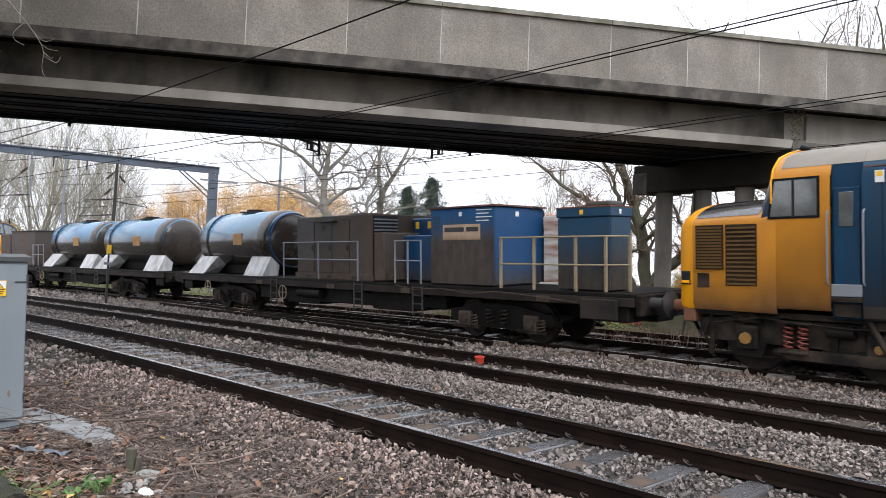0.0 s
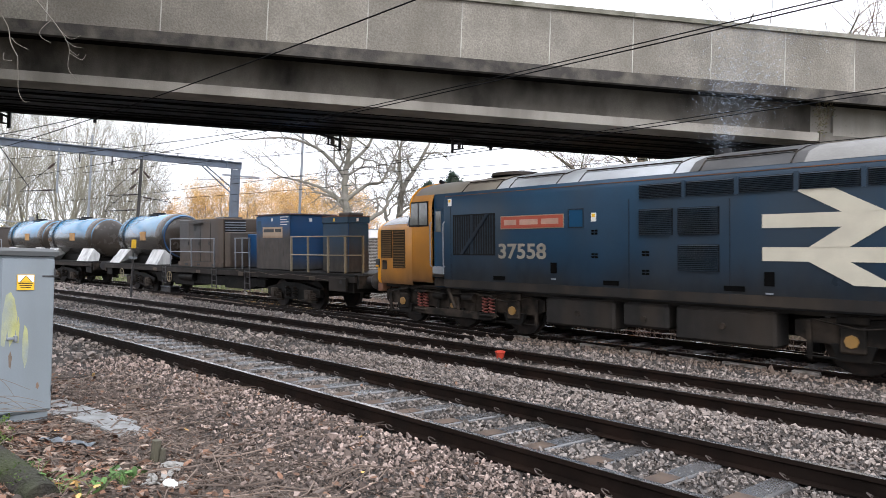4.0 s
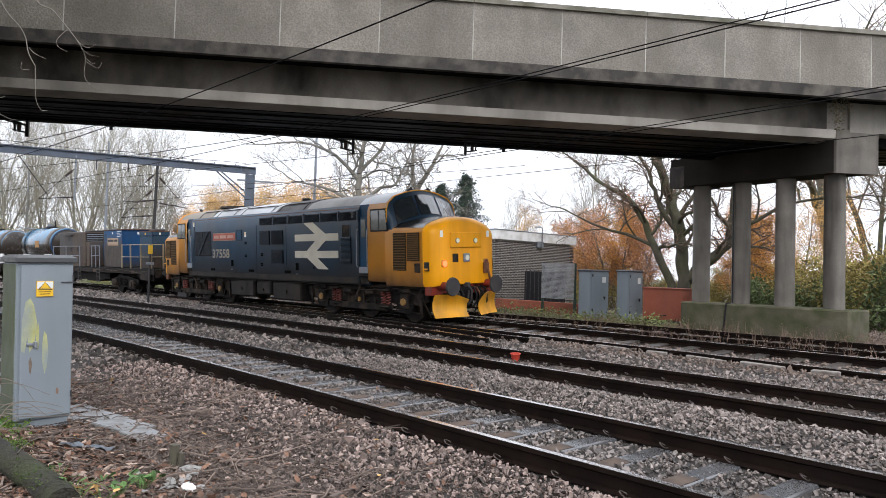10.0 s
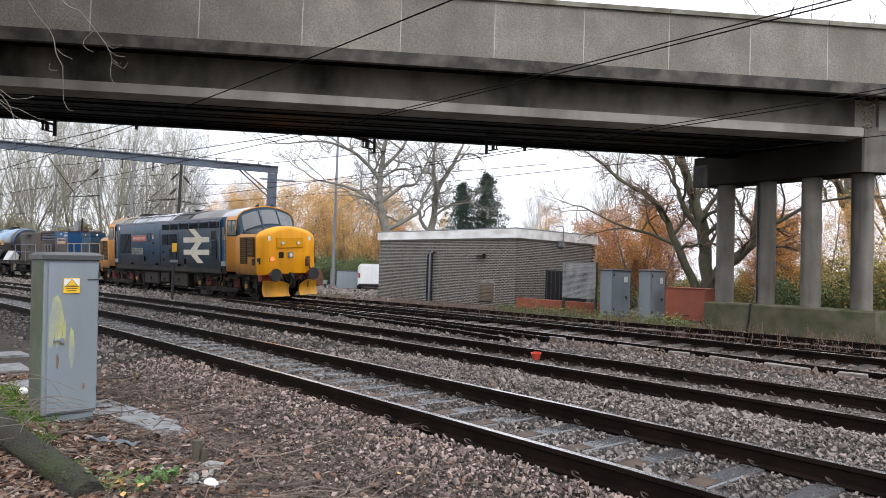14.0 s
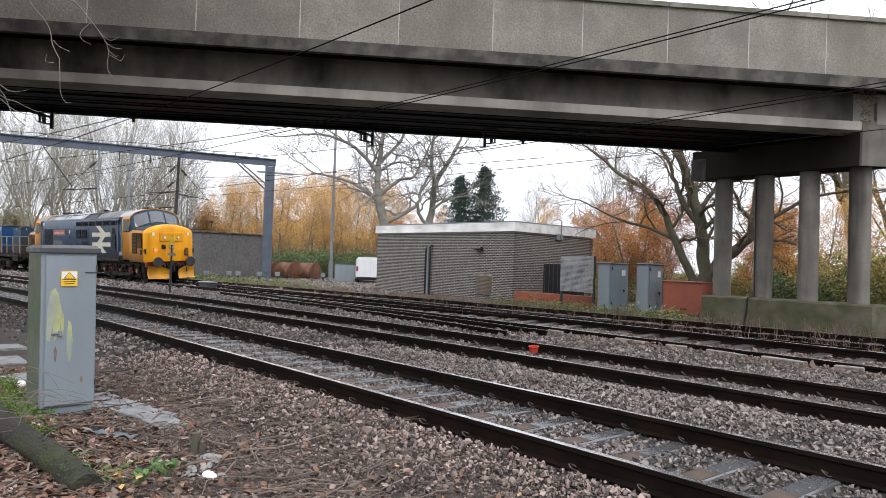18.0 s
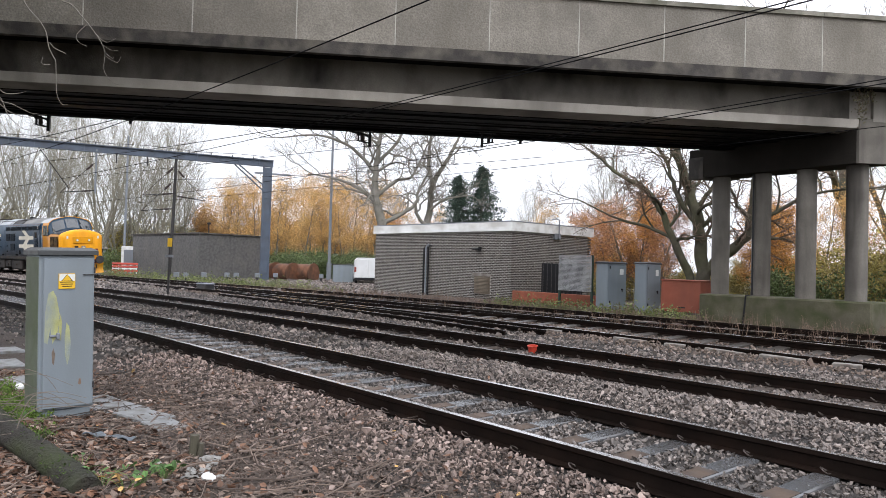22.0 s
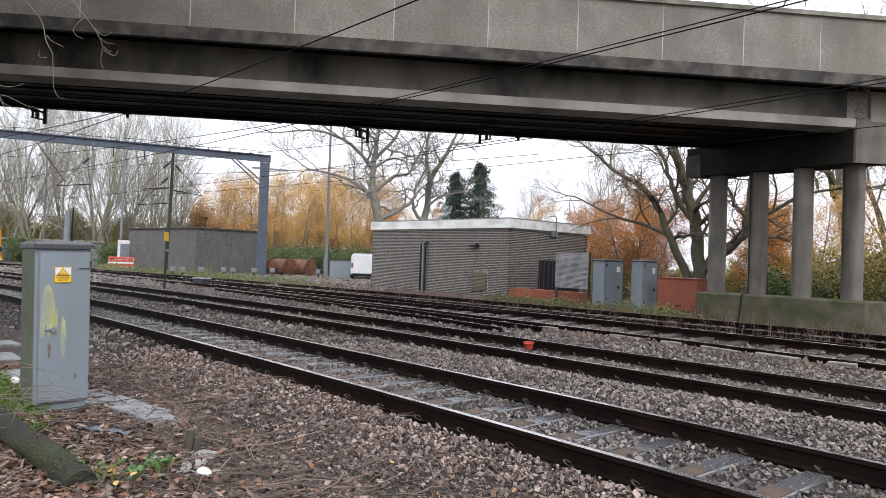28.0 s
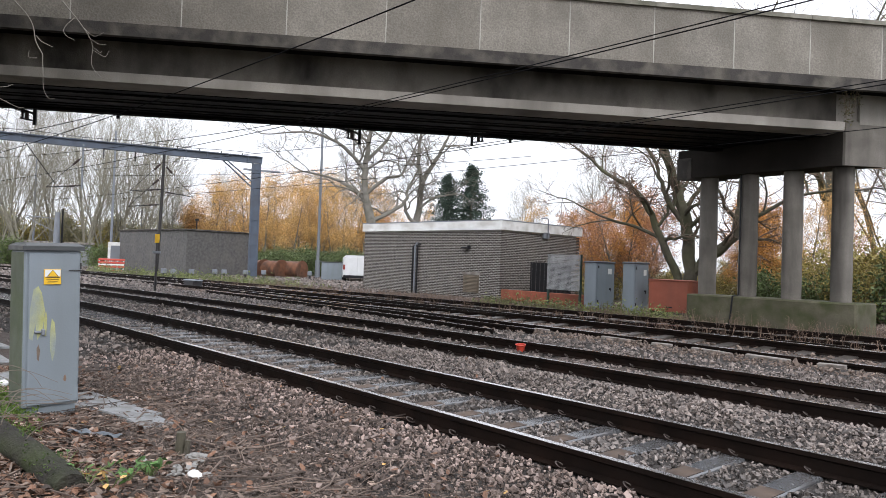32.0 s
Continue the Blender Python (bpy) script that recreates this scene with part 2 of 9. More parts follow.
COPING = surf("weathered_coping", (0.27, 0.255, 0.215), 0.9, 0.3, 2.0, 30, (0.09, 0.09, 0.06), 0.8, 1.5, 0.6, spec=0.2)
COLUMN = surf("column_concrete", (0.225, 0.207, 0.182), 0.85, 0.35, 1.1, 30, (0.045, 0.04, 0.036), 0.95, 1.2, 0.4, streak=True, spec=0.2)
PLINTH = surf("mossy_plinth_concrete", (0.13, 0.12, 0.085), 0.9, 0.3, 1.2, 25, (0.045, 0.058, 0.016), 0.9, 1.4, 0.5, spec=0.2)
MORTAR = surf("mortar", (0.44, 0.42, 0.39), 0.95, 0.2, 6, 60)
BRICK = surf("dark_brown_brick", (0.062, 0.053, 0.048), 0.85, 0.25, 5, 60, (0.20, 0.17, 0.13), 0.25, 2, 0.5, each=0.35, spec=0.25)
WHITE = surf("white_board", (0.84, 0.84, 0.82), 0.55, 0.05, 1.5, 40, (0.40, 0.37, 0.31), 0.5, 2.2, 0.1, streak=(0.5, 1, 1))
GREYCAB = surf("grey_cabinet_paint", (0.225, 0.26, 0.288), 0.45, 0.08, 1.5, 60, (0.14, 0.15, 0.14), 0.3, 2.5, 0.1, streak=True)
GREYCAB_ALGAE = surf("cabinet_paint_green_with_algae", (0.13, 0.15, 0.11), 0.7, 0.2, 3, 50, (0.07, 0.10, 0.03), 0.6, 2.0, 0.2)
CAB_LID = surf("cabinet_lid_paint", (0.060, 0.064, 0.066), 0.4, 0.15, 3, 50, (0.06, 0.06, 0.055), 0.6, 2.5, 0.15)
DARKLID = surf("black_lid", (0.035, 0.035, 0.04), 0.5, 0.2, 3, 50)
SIGNY = surf("sign_yellow", (0.80, 0.48, 0.02), 0.45, 0.05, 6, 60, bump=0.05)
SIGNW = surf("sign_white", (0.75, 0.75, 0.72), 0.5, 0.05, 6, 60, bump=0.05)
BLACK = surf("black_paint", (0.012, 0.012, 0.014), 0.5, 0.2, 6, 60, bump=0.1, spec=0.3)
HOLE = surf("dark_opening", (0.004, 0.004, 0.004), 0.95, 0.2, 6, 60, bump=0, spec=0.02)
RAILTOP = surf("polished_rail_head", (0.58, 0.57, 0.57), 0.2, 0.12, 4, 60, metal=0.9, bump=0.05)
RAILSIDE = surf("rusty_rail", (0.010, 0.0066, 0.0052), 0.65, 0.3, 4, 50, (0.024, 0.013, 0.009), 0.45, 3, 0.3, spec=0.08)
TIMBER = surf("wet_old_timber_sleeper", (0.055, 0.047, 0.042), 0.38, 0.3, 5, 50, (0.13, 0.115, 0.10), 0.5, 3, 0.3, each=0.3)
CLIP = surf("rusty_spring_clip", (0.12, 0.10, 0.09), 0.35, 0.25, 10, 80, metal=0.4, bump=0.1)
SLAB = surf("whitened_slab", (0.30, 0.275, 0.25), 0.85, 0.25, 3, 40, (0.10, 0.075, 0.06), 0.95, 3.5, 0.4, streak=(1, 1, 0.2))
BALLAST = surf("ballast_bed", (0.035, 0.029, 0.025), 0.95, 0.3, 8, 45, (0.025, 0.02, 0.017), 0.5, 1.3, 1.0, bump_dist=0.03)
STONE = surf("ballast_stone", (0.258, 0.198, 0.171), 0.65, 0.15, 10, 60, (0.09, 0.06, 0.043), 0.45, 0.7, 0.3, each=0.92, island=True)
STONE_GREY = surf("grey_ballast_stone", (0.192, 0.160, 0.141), 0.55, 0.15, 10, 60, (0.06, 0.046, 0.037), 0.5, 0.7, 0.3, each=0.92, island=True)
SOIL = surf("damp_soil", (0.072, 0.054, 0.044), 0.95, 0.35, 3, 30, (0.045, 0.033, 0.024), 0.6, 1.0, 0.8, bump_dist=0.03)
GROUND = surf("rough_grass_and_earth", (0.085, 0.08, 0.042), 0.95, 0.35, 0.8, 18, (0.06, 0.045, 0.03), 0.6, 0.3, 0.8, bump_dist=0.04)
STEELGREY = surf("galvanised_steel", (0.25, 0.27, 0.30), 0.55, 0.12, 2, 40, (0.12, 0.11, 0.10), 0.3, 2, 0.1, metal=0.35)
PORTALBLUE = surf("blue_grey_steel_paint", (0.092, 0.115, 0.155), 0.6, 0.15, 1.5, 40, (0.075, 0.07, 0.07), 0.4, 1.2, 0.15)
DARKSTEEL = surf("dark_steel", (0.045, 0.045, 0.048), 0.6, 0.25, 4, 50, (0.09, 0.06, 0.04), 0.3, 3, 0.2, metal=0.3)
WIRE = surf("contact_wire", (0.012, 0.012, 0.013), 0.9, 0.1, 4, 40, bump=0, spec=0.05)
INSUL = surf("brown_insulator", (0.04, 0.025, 0.02), 0.3, 0.1, 8, 40, bump=0)
REDBRICK = surf("red_brick", (0.30, 0.085, 0.045), 0.85, 0.25, 5, 60, (0.14, 0.07, 0.04), 0.4, 2, 0.4, each=0.2)
REDBOX = surf("faded_red_box_paint", (0.32, 0.085, 0.045), 0.65, 0.15, 2.5, 50, (0.16, 0.06, 0.04), 0.4, 1.6, 0.15, streak=True)
REDPLASTIC = surf("red_plastic", (0.52, 0.055, 0.028), 0.45, 0.1, 5, 40, (0.3, 0.05, 0.03), 0.3, 4, 0.05)
RUST = surf("rusty_iron", (0.17, 0.072, 0.036), 0.85, 0.4, 2.5, 40, (0.035, 0.024, 0.02), 0.7, 1.6, 0.4)
FARWALL = surf("far_brick_render", (0.118, 0.114, 0.110), 0.85, 0.35, 5, 60, (0.17, 0.155, 0.14), 0.4, 1.0, 0.3)

# train
BLACKGRIME = surf("oily_black_frame", (0.006, 0.0055, 0.005), 0.65, 0.3, 3, 40, (0.022, 0.016, 0.012), 0.4, 2.5, 0.3, spec=0.15)
STONE_BROWN = surf("rust_stained_ballast_stone", (0.185, 0.140, 0.113), 0.6, 0.2, 10, 60, (0.09, 0.055, 0.035), 0.4, 0.7, 0.3, each=0.6, island=True)
STONE_DARK = surf("oily_ballast_stone", (0.165, 0.141, 0.126), 0.42, 0.15, 10, 60, (0.05, 0.04, 0.034), 0.45, 0.7, 0.3, each=0.92, island=True)
LOCOBLUE = surf("faded_dark_blue_paint", (0.012, 0.045, 0.088), 0.34, 0.2, 0.7, 40, (0.040, 0.048, 0.058), 0.7, 0.5, 0.05, streak=(1, 1, 0.3), spec=0.3, rise=(1.0, 2.15, (0.024, 0.0235, 0.023)))
DOORBLUE = surf("deep_blue_door_paint", (0.007, 0.052, 0.115), 0.35, 0.15, 0.9, 40, (0.02, 0.03, 0.04), 0.4, 0.8, 0.05, streak=True, spec=0.15)
LOCOGRIME = surf("grimy_underbody_paint", (0.020, 0.018, 0.017), 0.7, 0.3, 2, 40, (0.055, 0.041, 0.029), 0.6, 1.3, 0.2, streak=True, spec=0.2)
ROOFTAN = surf("tan_weathered_roof", (0.23, 0.205, 0.165), 0.55, 0.2, 0.9, 30, (0.10, 0.085, 0.07), 0.6, 0.9, 0.1, spec=0.3)
LOCOROOF = surf("pale_worn_roof", (0.36, 0.38, 0.40), 0.38, 0.15, 0.9, 30, (0.09, 0.09, 0.09), 0.6, 0.7, 0.1)
SOOTROOF = surf("sooty_roof", (0.028, 0.028, 0.03), 0.6, 0.35, 0.9, 30, (0.10, 0.095, 0.085), 0.5, 0.9, 0.1, spec=0.25)
ROOFGREY = surf("dull_brown_grey_roof", (0.15, 0.145, 0.135), 0.5, 0.25, 0.9, 30, (0.05, 0.048, 0.045), 0.6, 0.8, 0.1, spec=0.3)
LOCOYELLOW = surf("warning_yellow_paint", (0.90, 0.385, 0.0), 0.42, 0.05, 1.2, 40, (0.42, 0.17, 0.01), 0.5, 1.5, 0.04, streak=True, spec=0.3)
PLOUGH = surf("scuffed_plough_yellow", (0.78, 0.36, 0.004), 0.5, 0.12, 2, 40, (0.12, 0.07, 0.03), 0.5, 2.2, 0.06, streak=True)
LOCOAMBER = surf("grimy_yellow_paint", (0.50, 0.205, 0.010), 0.42, 0.12, 0.8, 40, (0.27, 0.115, 0.022), 0.75, 0.8, 0.06, streak=(1, 1, 0.5), rise=(0.95, 1.75, (0.15, 0.075, 0.028)))
GRILLE = surf("black_grille", (0.007, 0.007, 0.008), 0.65, 0.2, 4, 50, bump=0.1, spec=0.15)
LOUVRE = surf("sooty_blue_louvre", (0.013, 0.022, 0.034), 0.6, 0.2, 4, 50, (0.02, 0.018, 0.016), 0.5, 2, 0.1, spec=0.2)
LENSPALE = surf("pale_lamp_lens", (0.80, 0.76, 0.62), 0.15, 0.08, 20, 60, bump=0.05)
GRILLEB = surf("brown_black_backing", (0.035, 0.022, 0.010), 0.7, 0.2, 4, 50, bump=0.1, spec=0.15)
GRILLEY = surf("grimy_brown_louvre", (0.14, 0.08, 0.028), 0.65, 0.3, 3, 50, (0.03, 0.022, 0.015), 0.5, 3, 0.1, spec=0.2)
FADEDCREAM = surf("faded_cream_paint", (0.25, 0.228, 0.188), 0.5, 0.15, 4, 40, (0.14, 0.12, 0.09), 0.6, 3, 0.05)
CREAM = surf("cream_white_paint", (0.55, 0.51, 0.41), 0.5, 0.06, 3, 40, (0.35, 0.32, 0.26), 0.35, 2, 0.05)
REDPLATE = surf("red_plate", (0.33, 0.058, 0.030), 0.5, 0.1, 4, 50, bump=0.05)
BUFRED = surf("red_buffer_beam_paint", (0.28, 0.03, 0.018), 0.55, 0.2, 3, 40, (0.06, 0.03, 0.02), 0.8, 3, 0.1)
SPRINGRED = surf("red_spring_paint", (0.20, 0.040, 0.028), 0.6, 0.2, 5, 40, (0.10, 0.06, 0.05), 0.5, 5, 0.1)
AXLEYELLOW = surf("grimy_yellow_axlebox", (0.28, 0.15, 0.03), 0.6, 0.2, 6, 50, (0.10, 0.07, 0.04), 0.5, 6, 0.1)
BOGIE = surf("bogie_grime", (0.013, 0.011, 0.0095), 0.75, 0.35, 3, 40, (0.072, 0.053, 0.039), 0.6, 3.0, 0.3, spec=0.15)
AXLEBROWN = surf("brown_caked_axlebox", (0.060, 0.046, 0.036), 0.8, 0.3, 3, 40, (0.02, 0.016, 0.013), 0.6, 4, 0.2, spec=0.2)
WHEELSTEEL = surf("worn_wheel_steel", (0.012, 0.010, 0.009), 0.6, 0.2, 4, 40, (0.06, 0.035, 0.022), 0.4, 4, 0.15, spec=0.2)
TANKBLUE = surf("grimy_blue_tank", (0.022, 0.145, 0.285), 0.16, 0.2, 0.7, 30, (0.085, 0.165, 0.225), 0.65, 0.6, 0.04, spec=1.0, rise=(2.30, 3.0, (0.040, 0.032, 0.024)))
TANKBROWN = surf("dirt_coated_tank", (0.034, 0.027, 0.021), 0.25, 0.2, 1.5, 40, (0.05, 0.04, 0.034), 0.5, 1.2, 0.1)
BOXBLUE = surf("bright_blue_paint", (0.004, 0.056, 0.16), 0.42, 0.12, 1.2, 40, (0.02, 0.05, 0.11), 0.5, 0.9, 0.05, spec=0.35, rise=(1.2, 2.0, (0.045, 0.042, 0.04)))
BOXSIDE = surf("blue_paint_caked_in_brown", (0.008, 0.075, 0.20), 0.5, 0.12, 1.2, 40, (0.03, 0.05, 0.09), 0.5, 0.9, 0.05, spec=0.3, rise=(2.25, 3.0, (0.056, 0.043, 0.033)))
SMALLSIDE = surf("grey_blue_paint_caked_in_brown", (0.015, 0.055, 0.105), 0.5, 0.12, 1.2, 40, (0.04, 0.045, 0.05), 0.5, 0.9, 0.05, spec=0.25, rise=(1.5, 2.6, (0.046, 0.037, 0.030)))
SOLEBAR = surf("brown_caked_solebar", (0.030, 0.024, 0.020), 0.8, 0.3, 1.5, 40, (0.012, 0.011, 0.010), 0.7, 1.4, 0.2, spec=0.2)
BOXGRIME = surf("dirt_coated_box", (0.075, 0.072, 0.072), 0.75, 0.2, 1.2, 40, (0.09, 0.062, 0.042), 0.8, 0.8, 0.1, streak=True, spec=0.3, rise=(1.3, 2.5, (0.072, 0.052, 0.039)))
WSTEEL = surf("salt_streaked_saddle", (0.52, 0.515, 0.51), 0.5, 0.2, 2.5, 40, (0.20, 0.20, 0.20), 0.85, 3.5, 0.1, streak=True)
RAILINGY = surf("pale_handrail_paint", (0.28, 0.225, 0.14), 0.5, 0.15, 4, 40, (0.12, 0.10, 0.07), 0.5, 4, 0.05)


def glow(name, colour, strength):
    mat = bpy.data.materials.new(name)
    mat.use_nodes = True
    b = mat.node_tree.nodes["Principled BSDF"]
    b.inputs["Base Color"].default_value = (*colour, 1)
    b.inputs["Emission Color"].default_value = (*colour, 1)
    b.inputs["Emission Strength"].default_value = strength
    return mat


SCREEN = surf("dark_windscreen_glass", (0.028, 0.034, 0.038), 0.06, 0.1, 2, 30, None, bump=0, spec=1.0, rough_vary=0.03)
SCREEN.node_tree.nodes["Principled BSDF"].inputs["Coat Weight"].default_value = 1.0
SIDEGLASS = surf("grey_cab_side_glass", (0.075, 0.082, 0.082), 0.08, 0.3, 3, 30, None, bump=0, spec=1.0, rough_vary=0.03)
SIDEGLASS.node_tree.nodes["Principled BSDF"].inputs["Coat Weight"].default_value = 0.6
TAIL = glow("tail_lamp", (1.0, 0.10, 0.03), 3.0)


# ---- the lie of the tracks: x runs along them, y away from the camera ----
def run_a(x):
    return 5.00 + 0.048 * x - 0.0039 * x * x / 2


def run_b(x):
    return 8.75 + 0.043 * x - 0.0039 * x * x / 2


def run_c(x):
    return 13.16 - 0.00389 * x * x / 2 + 5.4e-6 * x ** 3 / 6


def run_d(x):
    return 17.27 + 0.0556 * x - 0.0039 * x * x / 2


CANT = 0.061


def slope(run, x):
    return (run(x + 0.05) - run(x - 0.05)) / 0.1


def beside(run, x, off, z=0.0, cant=0.0):
    """A point beside a track: off metres to its far side."""
    a = math.atan(slope(run, x))
    y, zz = off * math.cos(cant) - z * math.sin(cant), off * math.sin(cant) + z * math.cos(cant)
    return Vector((x - math.sin(a) * y, run(x) + math.cos(a) * y, zz))


# ---- ground: one sheet to the horizon ----
def ground_z(x, y):
    z = -0.30
    if y < 3.4 and -16 < x < 2:
        z = -0.46
    if y > 24:
        z += 0.1 * noise.noise((x * 0.1, y * 0.1, 1))
    return z


def steps(edges):
    out = []
    for a, b, n in edges:
        out += [a + (b - a) * k / n for k in range(n)]
    return out + [edges[-1][1]]


gx = steps([(-1500, -120, 14), (-120, -14, 60), (-14, 2, 64), (2, 40, 20), (40, 1500, 12)])
gy = steps([(-1500, -30, 10), (-30, -2, 14), (-2, 4, 30), (4, 30, 36), (30, 120, 20), (120, 1500, 12)])
sh = Shape()
sh.v = [(x, y, ground_z(x, y)) for y in gy for x in gx]
nx = len(gx)
sh.f = [(j * nx + k, j * nx + k + 1, (j + 1) * nx + k + 1, (j + 1) * nx + k) for j in range(len(gy) - 1) for k in range(nx - 1)]
ground = structure("ground", sh, GROUND, "rough brown earth and thin grass beside the railway", "ground", True)


def strip(run, x0, x1, lo, hi, zs, step=1.0):
    """A sheet along a track between two offsets; zs: height by offset."""
    s = Shape()
    xs = [x0 + (x1 - x0) * k / max(1, int((x1 - x0) / step)) for k in range(int((x1 - x0) / step) + 1)]
    offs = [lo + (hi - lo) * k / 24 for k in range(25)]
    s.v = [tuple(beside(run, x, o, zs(x, o))) for x in xs for o in offs]
    s.f = [(k * 25 + j, (k + 1) * 25 + j, (k + 1) * 25 + j + 1, k * 25 + j + 1) for k in range(len(xs) - 1) for j in range(24)]
    return s


def bed_z(x, o):
    """Height of the ballast by the distance from the near track."""
    z = -0.182
    if o < -0.9:
        z = -0.160 + max(-0.17, (o + 0.9) * 0.11)
    if 1.0 < o < 2.9:
        z = -0.19 + 0.12 * math.sin((o - 1.0) / 1.9 * math.pi) * min(1, max(0.2, (x + 16) / 12))
    if o > 4.6:
        z = -0.182 + 0.035 * min(1.0, (o - 4.6) / 1.2)
    return z + 0.025 * noise.noise((x * 1.3, o * 1.3, 2))


bed = structure("ballast_bed", strip(run_a, -120, 14, -2.4, 16.0, bed_z, 0.5), BALLAST, "brown-grey crushed stone ballast under the railway tracks", "ballast", True)

# ---- rails and sleepers ----
HEAD = [(-0.035, 0.0), (0.035, 0.0), (0.036, -0.035), (0.010, -0.05), (0.009, -0.135), (0.07, -0.15), (0.07, -0.159), (-0.07, -0.159), (-0.07, -0.15), (-0.009, -0.135), (-0.010, -0.05), (-0.036, -0.035)]


def rail_shape(run, x0, x1, off, cant=0.0, step=1.0, top=False, drift=0.0):
    s = Shape()
    n = max(2, int((x1 - x0) / step))
    rings = []
    for k in range(n + 1):
        x = x0 + (x1 - x0) * k / n
        o = off + drift * k / n
        if top:
            prof = [(-0.031, 0.0015), (0.031, 0.0015), (0.031, -0.004), (-0.031, -0.004)]
        else:
            prof = HEAD
        rings.append([beside(run, x, o + dy, dz, cant) for dy, dz in prof][::-1])
    return s.loft(rings)


def track(run, x0, x1, cant, label, step=1.0):
    tr = thing("railway_track", Matrix(), label, "railway track", "railway tracks", "structure")
    for off in (-0.7525, 0.7525):
        r = part("rail", rail_shape(run, x0, x1, off, cant, step), RAILSIDE, tr, "rust-brown steel rail")
        part("rail_head", rail_shape(run, x0, x1, off, cant, step, True), RAILTOP, r, "polished running surface")
    return tr


def sleepers(tr, run, x0, x1, gap, cant, mat, name, half=1.25, wide=0.13, dz=-0.165, keep=None):
    s = Shape().box(-wide, wide, -half, half, -0.13, 0.0, 0.012)
    me = s.mesh(name, mat)
    x = x0
    while x < x1:
        ob = new(name, me)
        ob.parent = tr
        ob.matrix_basis = Matrix.Translation(beside(run, x, 0, dz, cant)) @ pose(0, 0, 0, math.degrees(cant), 0, math.degrees(math.atan(slope(run, x))) + random.uniform(-0.6, 0.6))
        x += gap


track_a = track(run_a, -110, 12, 0, "running line with rusty rails on pale concrete sleepers", 0.7)
track_b = track(run_b, -110, 14, 0, "running line with rusty rails on dark sleepers in ballast")
track_c = track(run_c, -130, 25, CANT, "canted line with rusty rails on which the train runs")
track_d = track(run_d, -54, 25, 0.03, "siding line with rusty rails along the bridge pier")

# ---- the road bridge: u runs along it, w across it, away from the camera ----
BD, BN = Vector((0.5276, 0.8495, 0)), Vector((-0.8495, 0.5276, 0))
BRIDGE = Matrix(((BD.x, BN.x, 0, 0), (BD.y, BN.y, 0, 0), (0, 0, 1, 0), (0, 0, 0, 1)))
FALL = 0.0077


def along_bridge(u0, u1, outline):
    """A beam along the bridge with its outline in w and z; the deck falls gently away from the camera's side."""
    s = Shape()
    n = len(outline)
    s.v = [tuple(BRIDGE @ Vector((u, w, z - FALL * u))) for u in (u0, u1) for w, z in outline]
    s.f = [(k, (k + 1) % n, n + (k + 1) % n, n + k) for k in range(n)] + [tuple(reversed(range(n))), tuple(range(n, 2 * n))]
    return s


bridge = thing("road_bridge", Matrix(), "grey concrete road bridge with stained parapet panels over the railway", "bridge", kind="structure")
U0, U1 = -22.0, 40.0
part("edge_girder", along_bridge(U0, 11.95, [(16.62, 5.20), (16.60, 5.42), (16.97, 5.50), (17.4, 5.50), (17.4, 5.20)]), CONCRETE, bridge, "pale concrete lower flange")
part("girder_web", along_bridge(U0, 11.95, [(16.97, 5.502), (16.97, 6.24), (17.39, 6.24), (17.39, 5.502)]), WEB, bridge, "concrete girder web with dark streaks")
part("edge_girder", along_bridge(12.6, U1, [(16.95, 5.46), (16.95, 6.24), (17.4, 6.24), (17.4, 5.46)]), CONCRETE, bridge)
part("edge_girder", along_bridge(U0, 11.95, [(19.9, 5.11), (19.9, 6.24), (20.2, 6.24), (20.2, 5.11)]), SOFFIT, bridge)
# narrow deck beams side by side, each set a little higher or lower than the next
rnd_b = random.Random(40)
for span0, span1 in ((U0, 11.95), (12.7, U1)):
    for k in range(11):
        w, low_ = 17.46 + k * 0.222, 5.17 + rnd_b.uniform(0, 0.05)
        beam = part("deck_beam", Shape().box(span0, span1, w, w + 0.19, low_, 5.75, 0.012), BEAMS, bridge, "deck beam coloured black for shade, with pale sheen streaks")
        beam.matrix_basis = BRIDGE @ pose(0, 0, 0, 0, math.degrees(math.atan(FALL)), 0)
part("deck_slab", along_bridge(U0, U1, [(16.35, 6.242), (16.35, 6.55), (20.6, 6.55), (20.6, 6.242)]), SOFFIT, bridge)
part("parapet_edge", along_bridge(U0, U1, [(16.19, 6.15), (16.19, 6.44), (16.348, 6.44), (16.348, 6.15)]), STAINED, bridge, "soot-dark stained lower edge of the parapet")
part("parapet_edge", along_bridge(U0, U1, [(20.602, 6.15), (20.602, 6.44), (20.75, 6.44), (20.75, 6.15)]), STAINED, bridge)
# parapet panels, each a little narrower than the one before
def joint_u(k):
    return -4.42 + 2.36 * k - 0.029 * k * k


strip_me = along_bridge(-0.012, 0.012, [(16.198, 6.43), (16.198, 7.80), (16.21, 7.80), (16.21, 6.43)]).mesh("joint_strip", surf("joint_sealant", (0.50, 0.48, 0.43), 0.8, 0.15, 5, 40, (0.2, 0.19, 0.17), 0.8, 2.5))
for k in range(-7, 17):
    a, b = joint_u(k) + 0.012, joint_u(k + 1) - 0.012
    for w in (16.205, 20.605):
        part("parapet_panel", along_bridge(a, b, [(w, 6.442), (w, 7.80), (w + 0.135, 7.80), (w + 0.135, 6.442)]), PANEL, bridge, "exposed-aggregate parapet panel, mottled and stained")
    ob = new("joint_strip", strip_me)
    ob.parent = bridge
    ob.matrix_basis = Matrix.Translation(BD * joint_u(k) - Vector((0, 0, FALL * joint_u(k))))
